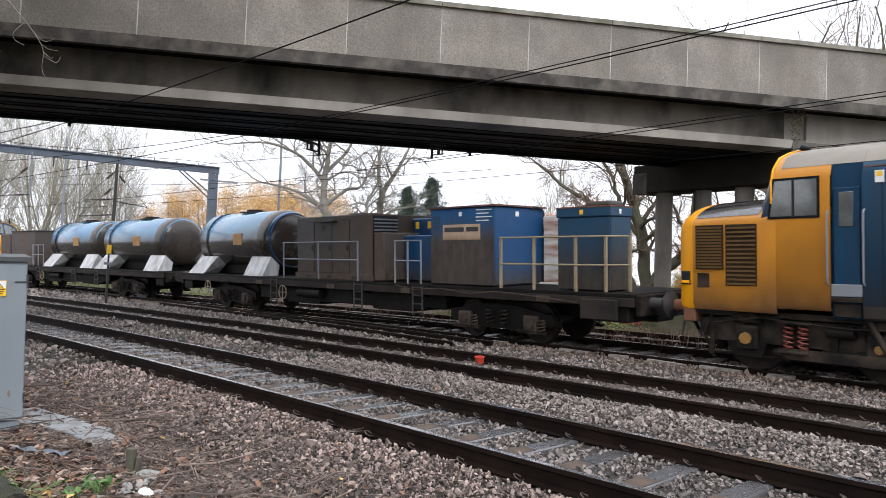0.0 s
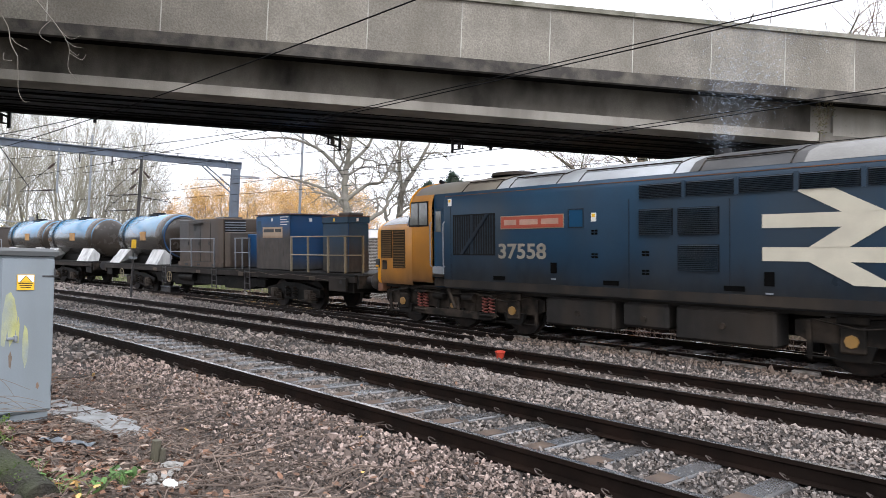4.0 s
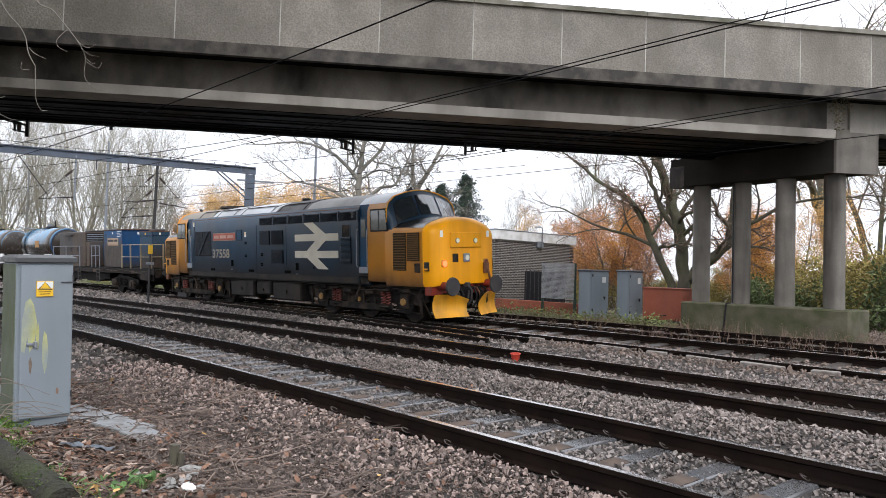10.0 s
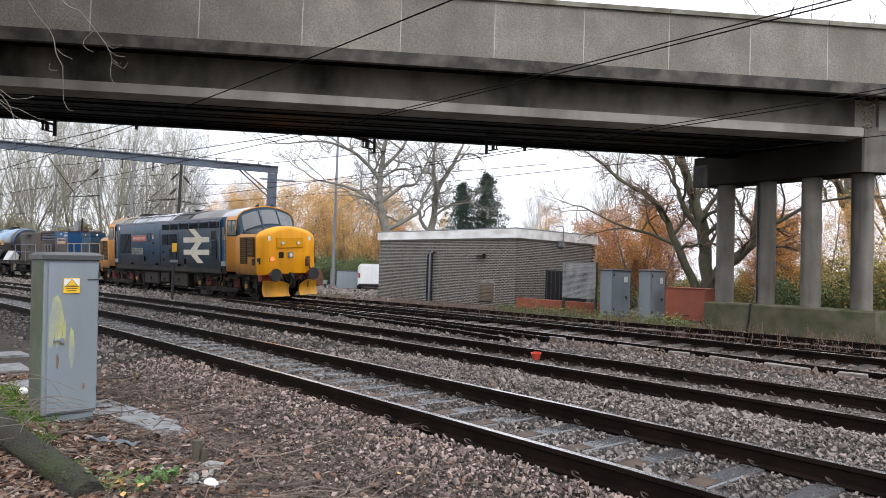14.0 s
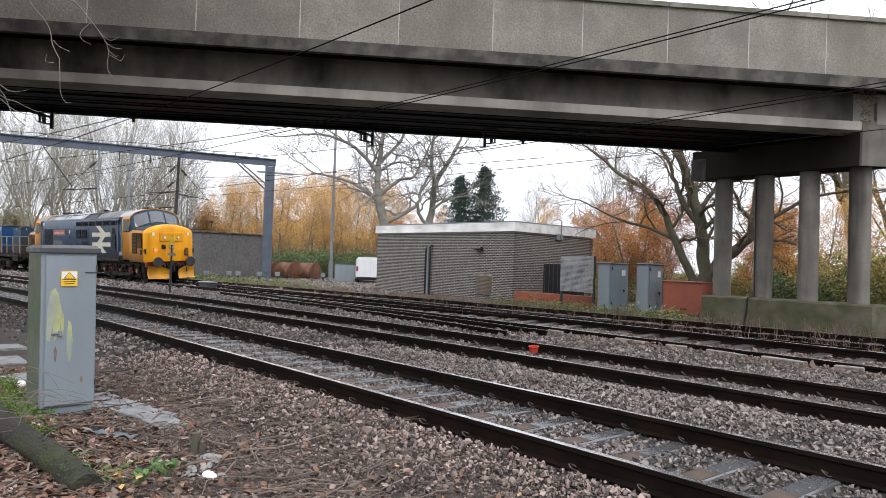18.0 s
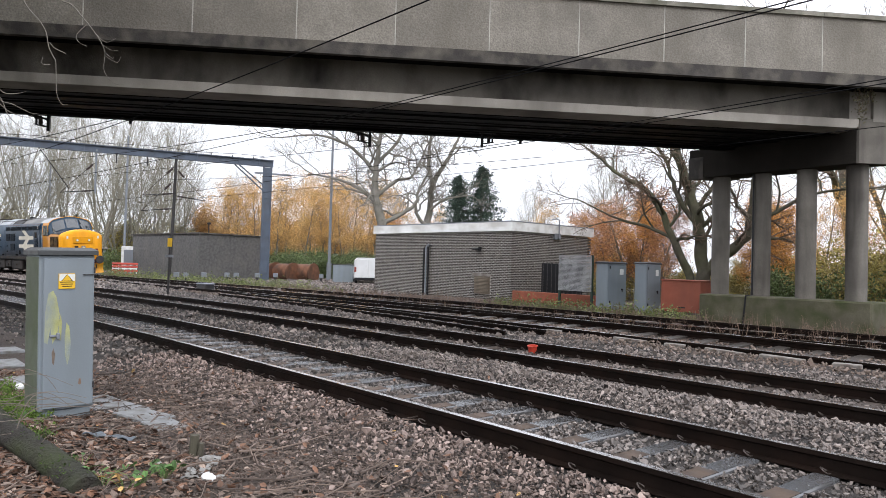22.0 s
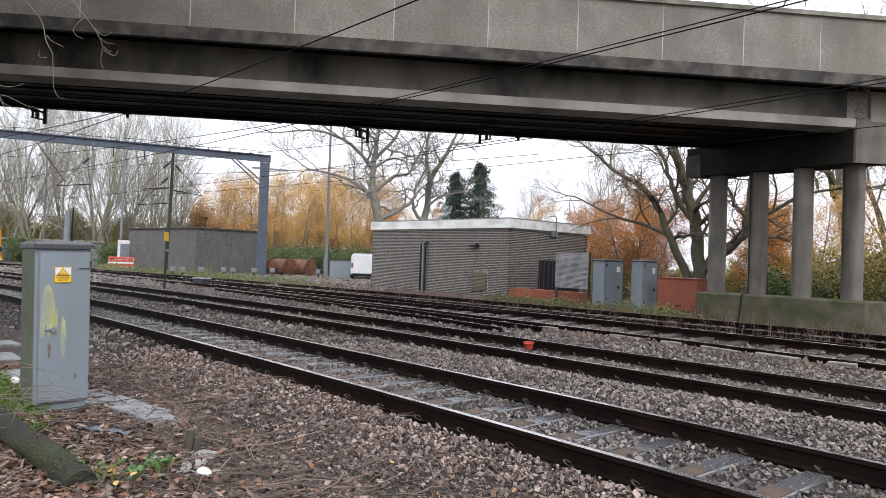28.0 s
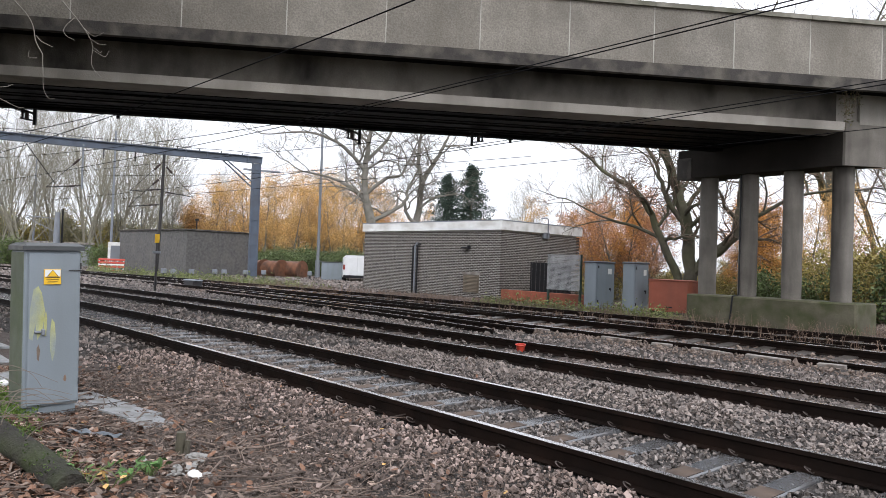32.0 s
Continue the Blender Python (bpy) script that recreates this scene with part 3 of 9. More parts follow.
# coping stones, two panels long, with butt joints
for k in range(-7, 16, 2):
    a, b = joint_u(k) + 0.006, joint_u(k + 2) - 0.006
    part("coping", along_bridge(a, b, [(16.14, 7.802), (16.14, 7.91), (16.18, 7.93), (16.42, 7.94), (16.42, 7.802)]), COPING, bridge, "weathered mossy concrete coping")
    part("coping", along_bridge(a, b, [(20.53, 7.802), (20.53, 7.94), (20.78, 7.93), (20.80, 7.91), (20.80, 7.802)]), COPING, bridge)
part("girder_end", along_bridge(11.952, 12.598, [(17.05, 5.50), (17.05, 6.24), (17.38, 6.24), (17.38, 5.50)]), CONCRETE, bridge)
# pier cap, columns and plinth in line with the tracks
cap = Shape()
skew = BD.x / BD.y
lo, hi = 19.35, 20.35
BOXF = [(0, 1, 3, 2), (4, 6, 7, 5), (0, 4, 5, 1), (2, 3, 7, 6), (0, 2, 6, 4), (1, 5, 7, 3)]
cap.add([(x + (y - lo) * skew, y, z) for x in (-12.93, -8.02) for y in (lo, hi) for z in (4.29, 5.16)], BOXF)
part("pier_cap", cap, CAPBEAM, bridge, "soot-stained concrete cap beam, darkened for the shade under the deck")
# the lit end face gets a paler colour than the shaded cap
end = Shape()
end.add([(x + (y - lo) * skew, y, z) for x in (-8.018, -7.95) for y in (lo - 0.012, hi) for z in (4.28, 5.44)], BOXF)
part("end_block", end, COLUMN, bridge, "pale concrete end of the cap beam")
part("bearing_shelf", Shape().add([(x + (y - lo) * skew, y, z) for x in (-8.35, -8.022) for y in (lo + 0.1, hi) for z in (5.163, 5.40)], BOXF), CONCRETE, bridge)
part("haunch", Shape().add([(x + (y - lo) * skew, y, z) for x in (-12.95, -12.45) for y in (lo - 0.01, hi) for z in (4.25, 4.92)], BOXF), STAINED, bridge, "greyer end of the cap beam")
for x in (-12.12, -10.82, -9.52, -8.20):
    c = Shape()
    c.cyl((x, 19.85, 0.68), (x, 19.85, 4.30), 0.262, 0.262, 28)
    part("column", c, COLUMN, bridge, "round grey concrete column with dark streaks", True)
part("plinth", Shape().box(-12.45, -7.58, 19.25, 20.55, -0.35, 0.695, 0.04), PLINTH, bridge, "low concrete plinth green with moss")
part("cable", Shape().tube([(-10.93, 19.57, 4.3), (-10.92, 19.565, 2.5), (-10.91, 19.56, 0.73), (-10.92, 19.23, 0.70), (-10.95, 19.22, 0.3), (-11.0, 19.22, -0.2)], 0.025, 6), BLACK, bridge, "black cable down a column")
# far abutment closes the span out of view
part("abutment", Shape().box(-24, -16.5, -12, -9, -0.3, 5.1, 0.02), CONCRETE, bridge)

# ---- brick relay building ----
building = thing("relay_building", Matrix.Translation((-22.5, 20.65, -0.2)) @ pose(0, 0, 0, 0, 0, 6), "flat-roofed dark brown brick relay building with a white fascia", "building", kind="structure")
LX, LY, HW = -9.72, 5.83, 3.14
part("wall", Shape().box(LX + 0.008, -0.008, 0.008, 0.25, 0, HW), MORTAR, building)
part("wall", Shape().box(LX + 0.11, -0.11, LY - 0.25, LY - 0.11, 0, HW), MORTAR, building)
part("wall", Shape().box(-0.25, -0.008, 0.251, LY - 0.251, 0, HW), MORTAR, building)
part("wall", Shape().box(LX + 0.105, LX + 0.25, 0.251, LY - 0.251, 0, HW), MORTAR, building)
part("roof", Shape().box(LX - 0.05, 0.05, -0.05, LY + 0.05, 3.48, 3.52, 0.01), DARKLID, building, "flat felt roof")
for a in ((LX - 0.10, 0.10, -0.10, -0.02), (LX - 0.10, 0.10, LY + 0.02, LY + 0.10), (0.02, 0.10, -0.018, LY + 0.018), (LX - 0.10, LX - 0.02, -0.018, LY + 0.018)):
    part("fascia_board", Shape().box(*a, 3.12, 3.525, 0.008), WHITE, building, "flaking white-painted fascia board")
    part("fascia_edge", Shape().box(a[0] - 0.012, a[1] + 0.012, a[2] - 0.012, a[3] + 0.012, 3.527, 3.57, 0.006), STEELGREY, building)
# rainwater pipes on the front
for dx, top in ((-5.66, 2.42), (-5.50, 2.52), (-5.34, 2.50)):
    part("pipe", Shape().tube([(dx + 0.12, 0.02, top - 0.02), (dx + 0.06, -0.06, top), (dx, -0.10, top - 0.12), (dx, -0.10, 1.2), (dx, -0.10, 0.0)], 0.045, 8), STEELGREY if top > 2.51 else BLACK, building, "grey pipe with a bent top" if top > 2.51 else "black pipe with a bent top", True)
louvre = part("louvre", Shape().box(-2.22, -1.24, -0.03, 0.02, 0.30, 1.10, 0.01), surf("tan_louvre_frame", (0.15, 0.12, 0.09), 0.7, 0.2, 4, 40), building, "tan slatted vent")
slat = Shape().box(-2.18, -1.28, -0.075, -0.025, 0, 0.035, 0.005).mesh("slat", surf("tan_slat", (0.20, 0.16, 0.115), 0.7, 0.2, 4, 40))
for k in range(12):
    ob = new("slat", slat)
    ob.parent, ob.location = louvre, (0, 0, 0.31 + k * 0.062)
part("lintel", Shape().box(-2.34, -1.18, -0.05, 0.02, 1.102, 1.22, 0.008), SLAB, building, "pale lintel")
part("bracket_lamp", Shape().box(-2.25, -1.85, -0.22, -0.02, 2.29, 2.36, 0.02).box(-1.88, -1.80, -0.2, -0.02, 2.24, 2.42, 0.01), BLACK, building, "black bracket lamp")
part("lamp_box", Shape().box(0.0, 0.12, 2.85, 3.3, 2.87, 3.16, 0.02), STEELGREY, building, "grey metal box")
part("lamp_arm", Shape().tube([(0.16, 3.1, 2.9), (0.16, 3.1, 3.78), (0.16, 2.85, 3.83), (0.16, 2.6, 3.78)], 0.03, 8), STEELGREY, building, "", True)

# low red wall and dark gate beside the building
low = thing("low_wall", Matrix.Translation((-22.2, 19.6, -0.2)), "low red brick wall in front of the building", "wall", kind="structure")
part("wall", Shape().box(0.15, 5.2, 0.72, 0.94, 0, 0.55, 0.01), REDBRICK, low)
gate = thing("metal_gate", Matrix.Translation((-21.6, 21.6, -0.2)) @ pose(0, 0, 0, 0, 0, 40), "dark metal gate and screen behind the low wall", "gate")
part("gate_frame", Shape().box(0, 1.75, 0, 0.05, 0.3, 1.75, 0.01), BLACK, gate)
for k in range(10):
    part("gate_bar", Shape().box(0.05 + k * 0.18, 0.08 + k * 0.18, -0.03, -0.002, 0.3, 1.8), DARKSTEEL, gate)


def mesh_panel(m):
    fence = thing("mesh_screen", m, "grey galvanised mesh screen on green posts", "fence panel")
    for x in (0.03, 1.62):
        part("post", Shape().box(x - 0.04, x + 0.04, -0.04, 0.04, 0, 2.06, 0.006), surf("green_post_paint", (0.02, 0.045, 0.03), 0.6), fence, "dark green post")
    wires = Shape()
    for k in range(36):
        x = 0.02 + k * 0.0457
        wires.box(x - 0.008, x + 0.008, -0.052, -0.044, 0.72, 2.04)
    for k in range(30):
        z = 0.74 + k * 0.0448
        wires.box(0.0, 1.64, -0.06, -0.053, z - 0.008, z + 0.008)
    tagged(part("mesh", wires, surf("galvanised_mesh", (0.42, 0.42, 0.42), 0.5, metal=0.3), fence, "fine galvanised mesh"), kind="stuff")
    return fence


mesh_panel(Matrix.Translation((-18.66, 19.62, -0.2)))


def location_case(m, wide, deep, high, label, lid, algae=False, sign=None, legs=0.0):
    """A lineside equipment cabinet; its door faces -y."""
    c = thing("equipment_cabinet", m, label, "cabinet", "lineside cabinets")
    body = part("body", Shape().box(-wide / 2, wide / 2, -deep / 2, deep / 2, 0.06, high - 0.07, 0.012), GREYCAB, c)
    part("base", Shape().box(-wide / 2 + 0.02, wide / 2 - 0.02, -deep / 2 + 0.02, deep / 2 - 0.02, -0.12, 0.058, 0.01), GREYCAB, c)
    part("door", Shape().box(-wide / 2 + 0.035, wide / 2 - 0.012, -deep / 2 - 0.022, -deep / 2 - 0.002, 0.085, high - 0.10, 0.006), GREYCAB, c, "flush grey door")
    if algae:
        part("side_panel", Shape().box(-wide / 2 - 0.006, -wide / 2 - 0.001, -deep / 2 + 0.01, deep / 2 - 0.01, 0.07, high - 0.09), GREYCAB_ALGAE, c, "side green with algae")
    top = Shape()
    a, b, e = wide / 2 + 0.022, deep / 2 + 0.04, high
    top.loft([[(x * (a - ins), y * (b - ins), z) for x, y in ((-1, -1), (1, -1), (1, 1), (-1, 1))] for ins, z in ((0.0, e - 0.072), (0.0, e - 0.03), (0.05, e))])
    part("lid", top, lid, c, "overhanging lid")
    return c


# far pair of cabinets and the red box by the pier
for x, w, dp in ((-16.57, 1.0, 0.54), (-14.9, 0.76, 0.48)):
    c = location_case(Matrix.Translation((x, 19.6 + w / 2, -0.1)) @ pose(0, 0, 0, 0, 0, 90), w, dp, 1.74, "grey lineside cabinet with a black lid beside the pier", DARKLID)
    part("notice", Shape().box(w * 0.12, w * 0.32, -dp / 2 - 0.03, -dp / 2 - 0.023, 1.28, 1.48), SIGNW, c, "small white notice")
    part("handle", Shape().box(w * 0.2, w * 0.3, -dp / 2 - 0.05, -dp / 2 - 0.02, 0.72, 0.78, 0.008).box(w * 0.22, w * 0.24, -dp / 2 - 0.07, -dp / 2 - 0.045, 0.66, 0.76, 0.004), BLACK, c, "black handle")
    for z in (0.25, 1.48):
        part("hinge", Shape().box(-w * 0.44, -w * 0.38, -dp / 2 - 0.035, -dp / 2 - 0.02, z, z + 0.1, 0.004), BLACK, c)
rb = thing("red_box", Matrix.Translation((-13.35, 19.95, -0.15)), "weathered red-painted metal box beside the pier", "box")
part("body", Shape().box(-0.72, 0.72, -0.35, 0.35, 0.2, 1.2, 0.015), REDBOX, rb)
part("plinth", Shape().box(-0.66, 0.66, -0.3, 0.3, -0.1, 0.199), STAINED, rb)
part("lid", Shape().box(-0.75, 0.75, -0.38, 0.38, 1.201, 1.24, 0.01), REDBOX, rb)
part("slot", Shape().box(-0.05, 0.18, -0.356, -0.351, 0.33, 0.37), BLACK, rb)

# the tall cabinet near the camera
near = location_case(Matrix.Translation((-7.80, 1.17, -0.20)) @ pose(0, 0, 0, 0, 0, 96.5) @ pose(0, 0, 0, 0, -1.4, 0), 0.49, 0.46, 1.62, "grey steel lineside cabinet with yellow warning sign and paint smears", CAB_LID, True)
part("warning_sign", Shape().box(-0.085, 0.06, -0.264, -0.2525, 1.225, 1.37, 0.001), SIGNY, near, "yellow electrical warning sign")
part("sign_panel", Shape().box(-0.08, 0.055, -0.2665, -0.2645, 1.30, 1.365), SIGNW, near)
part("warning_triangle", Shape().prism([(-0.055, 1.303), (0.03, 1.303), (-0.0125, 1.360)], -0.2685, -0.267), SIGNY, near, "yellow triangle with black edge")
part("triangle_edge", Shape().prism([(-0.064, 1.3005), (0.039, 1.3005), (-0.0125, 1.3645)], -0.2668, -0.2662), BLACK, near)
for k, (a, b) in enumerate(((-0.073, 0.048), (-0.065, 0.04), (-0.055, 0.03))):
    part("text_bar", Shape().box(a, b, -0.2655, -0.2645, 1.285 - k * 0.02, 1.292 - k * 0.02), BLACK, near)
part("handle", Shape().box(-0.16, -0.09, -0.272, -0.25, 0.765, 0.79, 0.006).box(-0.10, -0.07, -0.282, -0.25, 0.745, 0.805, 0.006), STEELGREY, near, "dull grey handle with a lock")
for z in (0.25, 1.37):
    part("hinge", Shape().cyl((0.235, -0.262, z), (0.235, -0.262, z + 0.06), 0.008, n=8), DARKSTEEL, near)
part("hasp", Shape().box(0.13, 0.27, -0.262, -0.25, 1.352, 1.362), DARKSTEEL, near)
SMEAR = surf("yellow_green_smear", (0.42, 0.42, 0.17), 0.6, 0.2, 9, 60, (0.24, 0.28, 0.29), 0.9, 7, streak=(1, 1, 0.35))
for pts, deep_ in (([(-0.20, 0.72), (-0.17, 0.70), (-0.15, 0.86), (-0.13, 0.70), (-0.09, 0.78), (-0.07, 0.98), (-0.10, 1.15), (-0.13, 1.21), (-0.17, 1.18), (-0.195, 1.0)], -0.2532),
                   ([(-0.02, 0.60), (0.0, 0.49), (0.02, 0.56), (0.03, 0.70), (0.015, 0.86), (-0.01, 0.90), (-0.025, 0.76)], -0.2533),
                   ([(-0.075, 0.74), (-0.055, 0.73), (-0.05, 0.90), (-0.06, 0.98), (-0.08, 0.90)], -0.2534)):
    part("paint_smear", Shape().prism(pts, deep_, -0.2522), SMEAR, near, "faded yellow-green paint smear")
part("rust_streak", Shape().prism([(-0.13, 0.52), (-0.115, 0.50), (-0.105, 0.60), (-0.12, 0.66), (-0.135, 0.62)], -0.2535, -0.2522), surf("brown_rust_streak", (0.16, 0.12, 0.09), 0.8, 0.3, 20), near, "brown streak under the handle")
part("rust_spot", Shape().prism([(0.10, 0.30), (0.118, 0.285), (0.128, 0.31), (0.12, 0.35), (0.106, 0.345)], -0.2535, -0.2522), surf("rust_bloom", (0.24, 0.15, 0.10), 0.8, 0.3, 20), near, "rust spot")

# ---- second brick building, far down the line ----
far_b = thing("brick_shed", Matrix.Translation((-51.5, 16.4, -0.25)) @ pose(0, 0, 0, 0, 0, 10.4), "long low dark brick shed with a flat roof beside the line", "building", kind="structure")
part("wall", Shape().box(-11.2, 0, 0, 5.3, 0, 3.38, 0.02), FARWALL, far_b)
part("roof_lamp", Shape().cyl((-0.5, 1.0, 3.5), (-0.5, 1.0, 4.15), 0.04, n=8).box(-0.62, -0.38, 0.9, 1.1, 4.151, 4.30, 0.02), DARKSTEEL, far_b, "small lamp on the roof")
part("roof_edge", Shape().box(-11.3, 0.1, -0.1, 5.4, 3.382, 3.50, 0.02), STAINED, far_b)

# ---- the train ----
VEHICLES, WHEELS = [], []
BODY = [(-1.31, 1.02), (-1.36, 1.12), (-1.365, 2.85), (-1.36, 3.22), (-1.28, 3.42), (-1.05, 3.62), (-0.66, 3.74), (-0.3, 3.81), (0, 3.83)]
BODY = BODY + [(-y, z) for y, z in BODY[-2::-1]]


def section(x, prof):
    return [(x, y, z) for y, z in prof]


def nose_ring(x, half, top, low=1.04, drop=1.0):
    """One cross section of the nose: upright sides under a broad arch."""
    pts = [(-half * 0.97, low), (-half, low + 0.1), (-half, top - 0.46 * drop), (-half * 0.985, top - 0.39 * drop), (-half * 0.95, top - 0.33 * drop), (-half * 0.86, top - 0.24 * drop), (-half * 0.70, top - 0.15 * drop), (-half * 0.50, top - 0.075 * drop), (-half * 0.25, top - 0.018 * drop), (0, top)]
    pts += [(-y, z) for y, z in pts[-2::-1]]
    return [(x, y, z) for y, z in pts]


def sill_z(y):
    """Height of the windscreen's foot, where it meets the arched nose."""
    return 2.97 - 0.42 * (abs(y) / 1.36) ** 2


KNOTS = (0, 0.3, 0.66, 1.05, 1.28, 1.36)


def screen(y, f):
    """A point of the raked windscreen surround, f from roof to sill."""
    u = abs(y)
    zr = float(np.interp(u, KNOTS, (3.83, 3.81, 3.74, 3.62, 3.42, 3.22)))
    zs = float(np.interp(u, KNOTS, [sill_z(k) for k in KNOTS]))
    q = float(np.interp(u, KNOTS, [1 - (k / 1.4) ** 2 for k in KNOTS]))
    x = (7.16 + 2 * f * (0.10 + 0.16 * q)) if f < 0.5 else (7.26 + 0.16 * q + (2 * f - 1) * (0.10 + 0.14 * q))
    return x, y, zr + (zs - zr) * f


def wheelset(parent, x, radius, flip):
    w = Shape()
    for y in (-0.75, 0.75):
        o = 1 if y > 0 else -1
        w.cyl((0, y - 0.06, 0), (0, y + 0.06, 0), radius, n=32)
        w.cyl((0, y - 0.08 * o, 0), (0, y - 0.10 * o, 0), radius + 0.028, n=32)
        w.cyl((0, y + 0.062 * o, 0), (0, y + 0.10 * o, 0), radius * 0.35, radius * 0.3, 16)
        for k in range(4):
            a = k * math.pi / 2
            w.cyl((math.cos(a) * radius * 0.6, y + 0.058 * o, math.sin(a) * radius * 0.6), (math.cos(a) * radius * 0.6, y + 0.07 * o, math.sin(a) * radius * 0.6), 0.05, n=8)
    w.cyl((0, -0.75, 0), (0, 0.75, 0), 0.09, n=10)
    ob = part("wheelset", w, WHEELSTEEL, parent, "worn steel wheels on an axle", True)
    m = Matrix.Translation((x, 0, radius))
    ob.matrix_basis = m
    WHEELS.append((ob, m, radius, flip))
    return ob


def coil(s, c, r, z0, z1, turns=4, wire=0.022):
    pts = [(c[0] + r * math.cos(a), c[1] + r * math.sin(a), z0 + (z1 - z0) * k / (turns * 10)) for k, a in ((k, k * 2 * math.pi / 10) for k in range(turns * 10 + 1))]
    return s.tube(pts, wire, 5)


def louvre_block(parent, x0, x1, z0, z1, y, n, frame_mat, slat_mat, name="grille", vertical=False):
    o = 1 if y > 0 else -1
    fr = part(name, Shape().box(x0, x1, y, y + 0.012 * o, z0, z1), frame_mat, parent)
    s = Shape()
    if vertical:
        for k in range(n):
            x = x0 + (x1 - x0) * (k + 0.5) / n
            s.box(x - 0.018, x + 0.018, y + 0.0125 * o, y + 0.03 * o, z0 + 0.02, z1 - 0.02)
    else:
        h = (z1 - z0) / n
        for k in range(n):
            z = z0 + h * k
            s.add([(x, y + d * o, z + e) for x in (x0 + 0.02, x1 - 0.02) for d, e in ((0.0125, h * 0.15), (0.04, h * 0.2), (0.0125, h * 0.85))],
                  [(0, 1, 2), (3, 5, 4), (0, 3, 4, 1), (1, 4, 5, 2), (2, 5, 3, 0)])
    part("slats", s, slat_mat, fr)
    return fr


def locomotive(flip, label, number=""):
    L = thing("diesel_locomotive", Matrix(), label, "locomotive", "train")
    body = Shape()
    body.loft([section(x, BODY) for x in (-5.82, -2.0, 2.0, 5.82)])
    part("body", body, LOCOBLUE, L, "dark blue body side, grimy towards the sill", True)
    up = [(y * 1.002, z + 0.006) for y, z in BODY if z > 3.3]
    for x0, x1, mat, text in ((-7.05, -5.83, ROOFTAN, "tan-grey weathered cab roof"), (-5.828, -4.0, ROOFTAN, "tan-grey weathered roof"), (-3.998, -1.75, LOCOROOF, "pale grey worn roof"), (-1.748, 0.9, LOCOROOF, "pale grey worn roof"), (0.902, 2.9, SOOTROOF, "roof blackened by exhaust soot"), (2.902, 5.8, ROOFGREY, "dull brown-grey roof"), (5.802, 7.05, LOCOROOF, "pale grey cab roof")):
        part("roof", Shape().loft([section(x, up + [(0.3, 3.5), (-0.3, 3.5)]) for x in (x0, x1)]), mat, L, text, True)
    for x0, x1, mat in ((-5.2, -4.02, ROOFTAN), (-3.6, -2.2, LOCOROOF), (-1.6, 0.6, LOCOROOF), (1.1, 2.7, SOOTROOF)):
        hatch = Shape().loft([section(x, [(y * 1.003, z + 0.022) for y, z in BODY if z > 3.55] + [(0.3, 3.6), (-0.3, 3.6)]) for x in (x0, x1)])
        part("roof_hatch", hatch, mat, L, "raised roof hatch", True)
        for x in (x0, x1):
            part("hatch_rib", Shape().tube([(x, y * 1.005, z + 0.014) for y, z in BODY if z > 3.3], 0.012, 5), BOGIE, L, "dark joint across the roof")
        for y in (-1.0, 1.0):
            part("hatch_edge", Shape().box(x0, x1, y - 0.012, y + 0.012, 3.655, 3.685), BOGIE, L, "dark hatch edge with bolts")
    fan = part("roof_fan", Shape().cyl((-4.6, 0, 3.84), (-4.6, 0, 3.92), 0.62, 0.58, 24), LOCOGRIME, L, "round cooling fan ring", True)
    part("exhaust", Shape().cyl((0.9, 0.0, 3.8), (0.9, 0, 3.95), 0.16, n=14), BLACK, L, "exhaust outlet", True)
    for s in (1, -1):
        mirror = Matrix.Scale(-1, 4, (1, 0, 0)) if s < 0 else Matrix()

        def end_part(name, shape, mat, label="", smooth=None, parent=None):
            if s < 0:
                shape.v = [(-x, y, z) for x, y, z in shape.v]
                shape.f = [f[::-1] for f in shape.f]
            return part(name, shape, mat, parent or L, label, smooth)

        # doorway recess, cab and windscreen
        door = [(y * (1.30 / 1.365) if abs(y) > 1.3 else y, z) for y, z in BODY]
        end_part("door_recess", Shape().loft([section(x, door) for x in (5.82, 6.27)], False), DOORBLUE, "recessed dark blue doorway", True)
        for y in (-1.33, 1.33):
            d = end_part("door", Shape().box(5.86, 6.23, y - 0.012, y + 0.012, 1.42, 3.05, 0.01), DOORBLUE, "dark blue cab door")
            end_part("door_window", Shape().box(5.95, 6.15, y * 1.012 - 0.008, y * 1.012 + 0.008, 2.45, 2.98, 0.004), SIDEGLASS, "", None, d)
            for x in (5.79, 6.30):
                end_part("handrail", Shape().tube([(x, y * 1.03, 1.55), (x, y * 1.065, 1.6), (x, y * 1.065, 2.65), (x, y * 1.03, 2.7)], 0.016, 6), STEELGREY, "pale grab rail", True)
            end_part("door_sill", Shape().box(5.83, 6.26, y * 0.985, y * 1.035, 1.37, 1.56, 0.008), STEELGREY, "pale grey sill under the door")
            end_part("step", Shape().box(5.83, 6.26, y * 0.93, y * 1.04, 1.28, 1.36, 0.01).box(5.85, 6.24, y * 0.95, y * 1.0, 1.05, 1.26, 0.01), BOGIE, "cab step")
        side = [(y, max(z, 1.13 if z < 1.1 else 1.2)) for y, z in BODY]
        cabs = Shape().loft([section(6.27, side), section(6.60, side), section(7.16, side)], False)
        end_part("cab", cabs, LOCOAMBER, "grimy yellow cab side", True)
        front = [(y * 0.985, min(z, sill_z(y)) if z > 2.0 else z) for y, z in BODY]
        rake = Shape().loft([section(7.16, side), [(7.26 + 0.16 * (1 - (y / 1.4) ** 2), y * 0.97, z * 0.5 + min(z, sill_z(y)) * 0.5) for y, z in side], [(7.36 + 0.30 * (1 - (y / 1.4) ** 2), y, z) for y, z in front]], False)
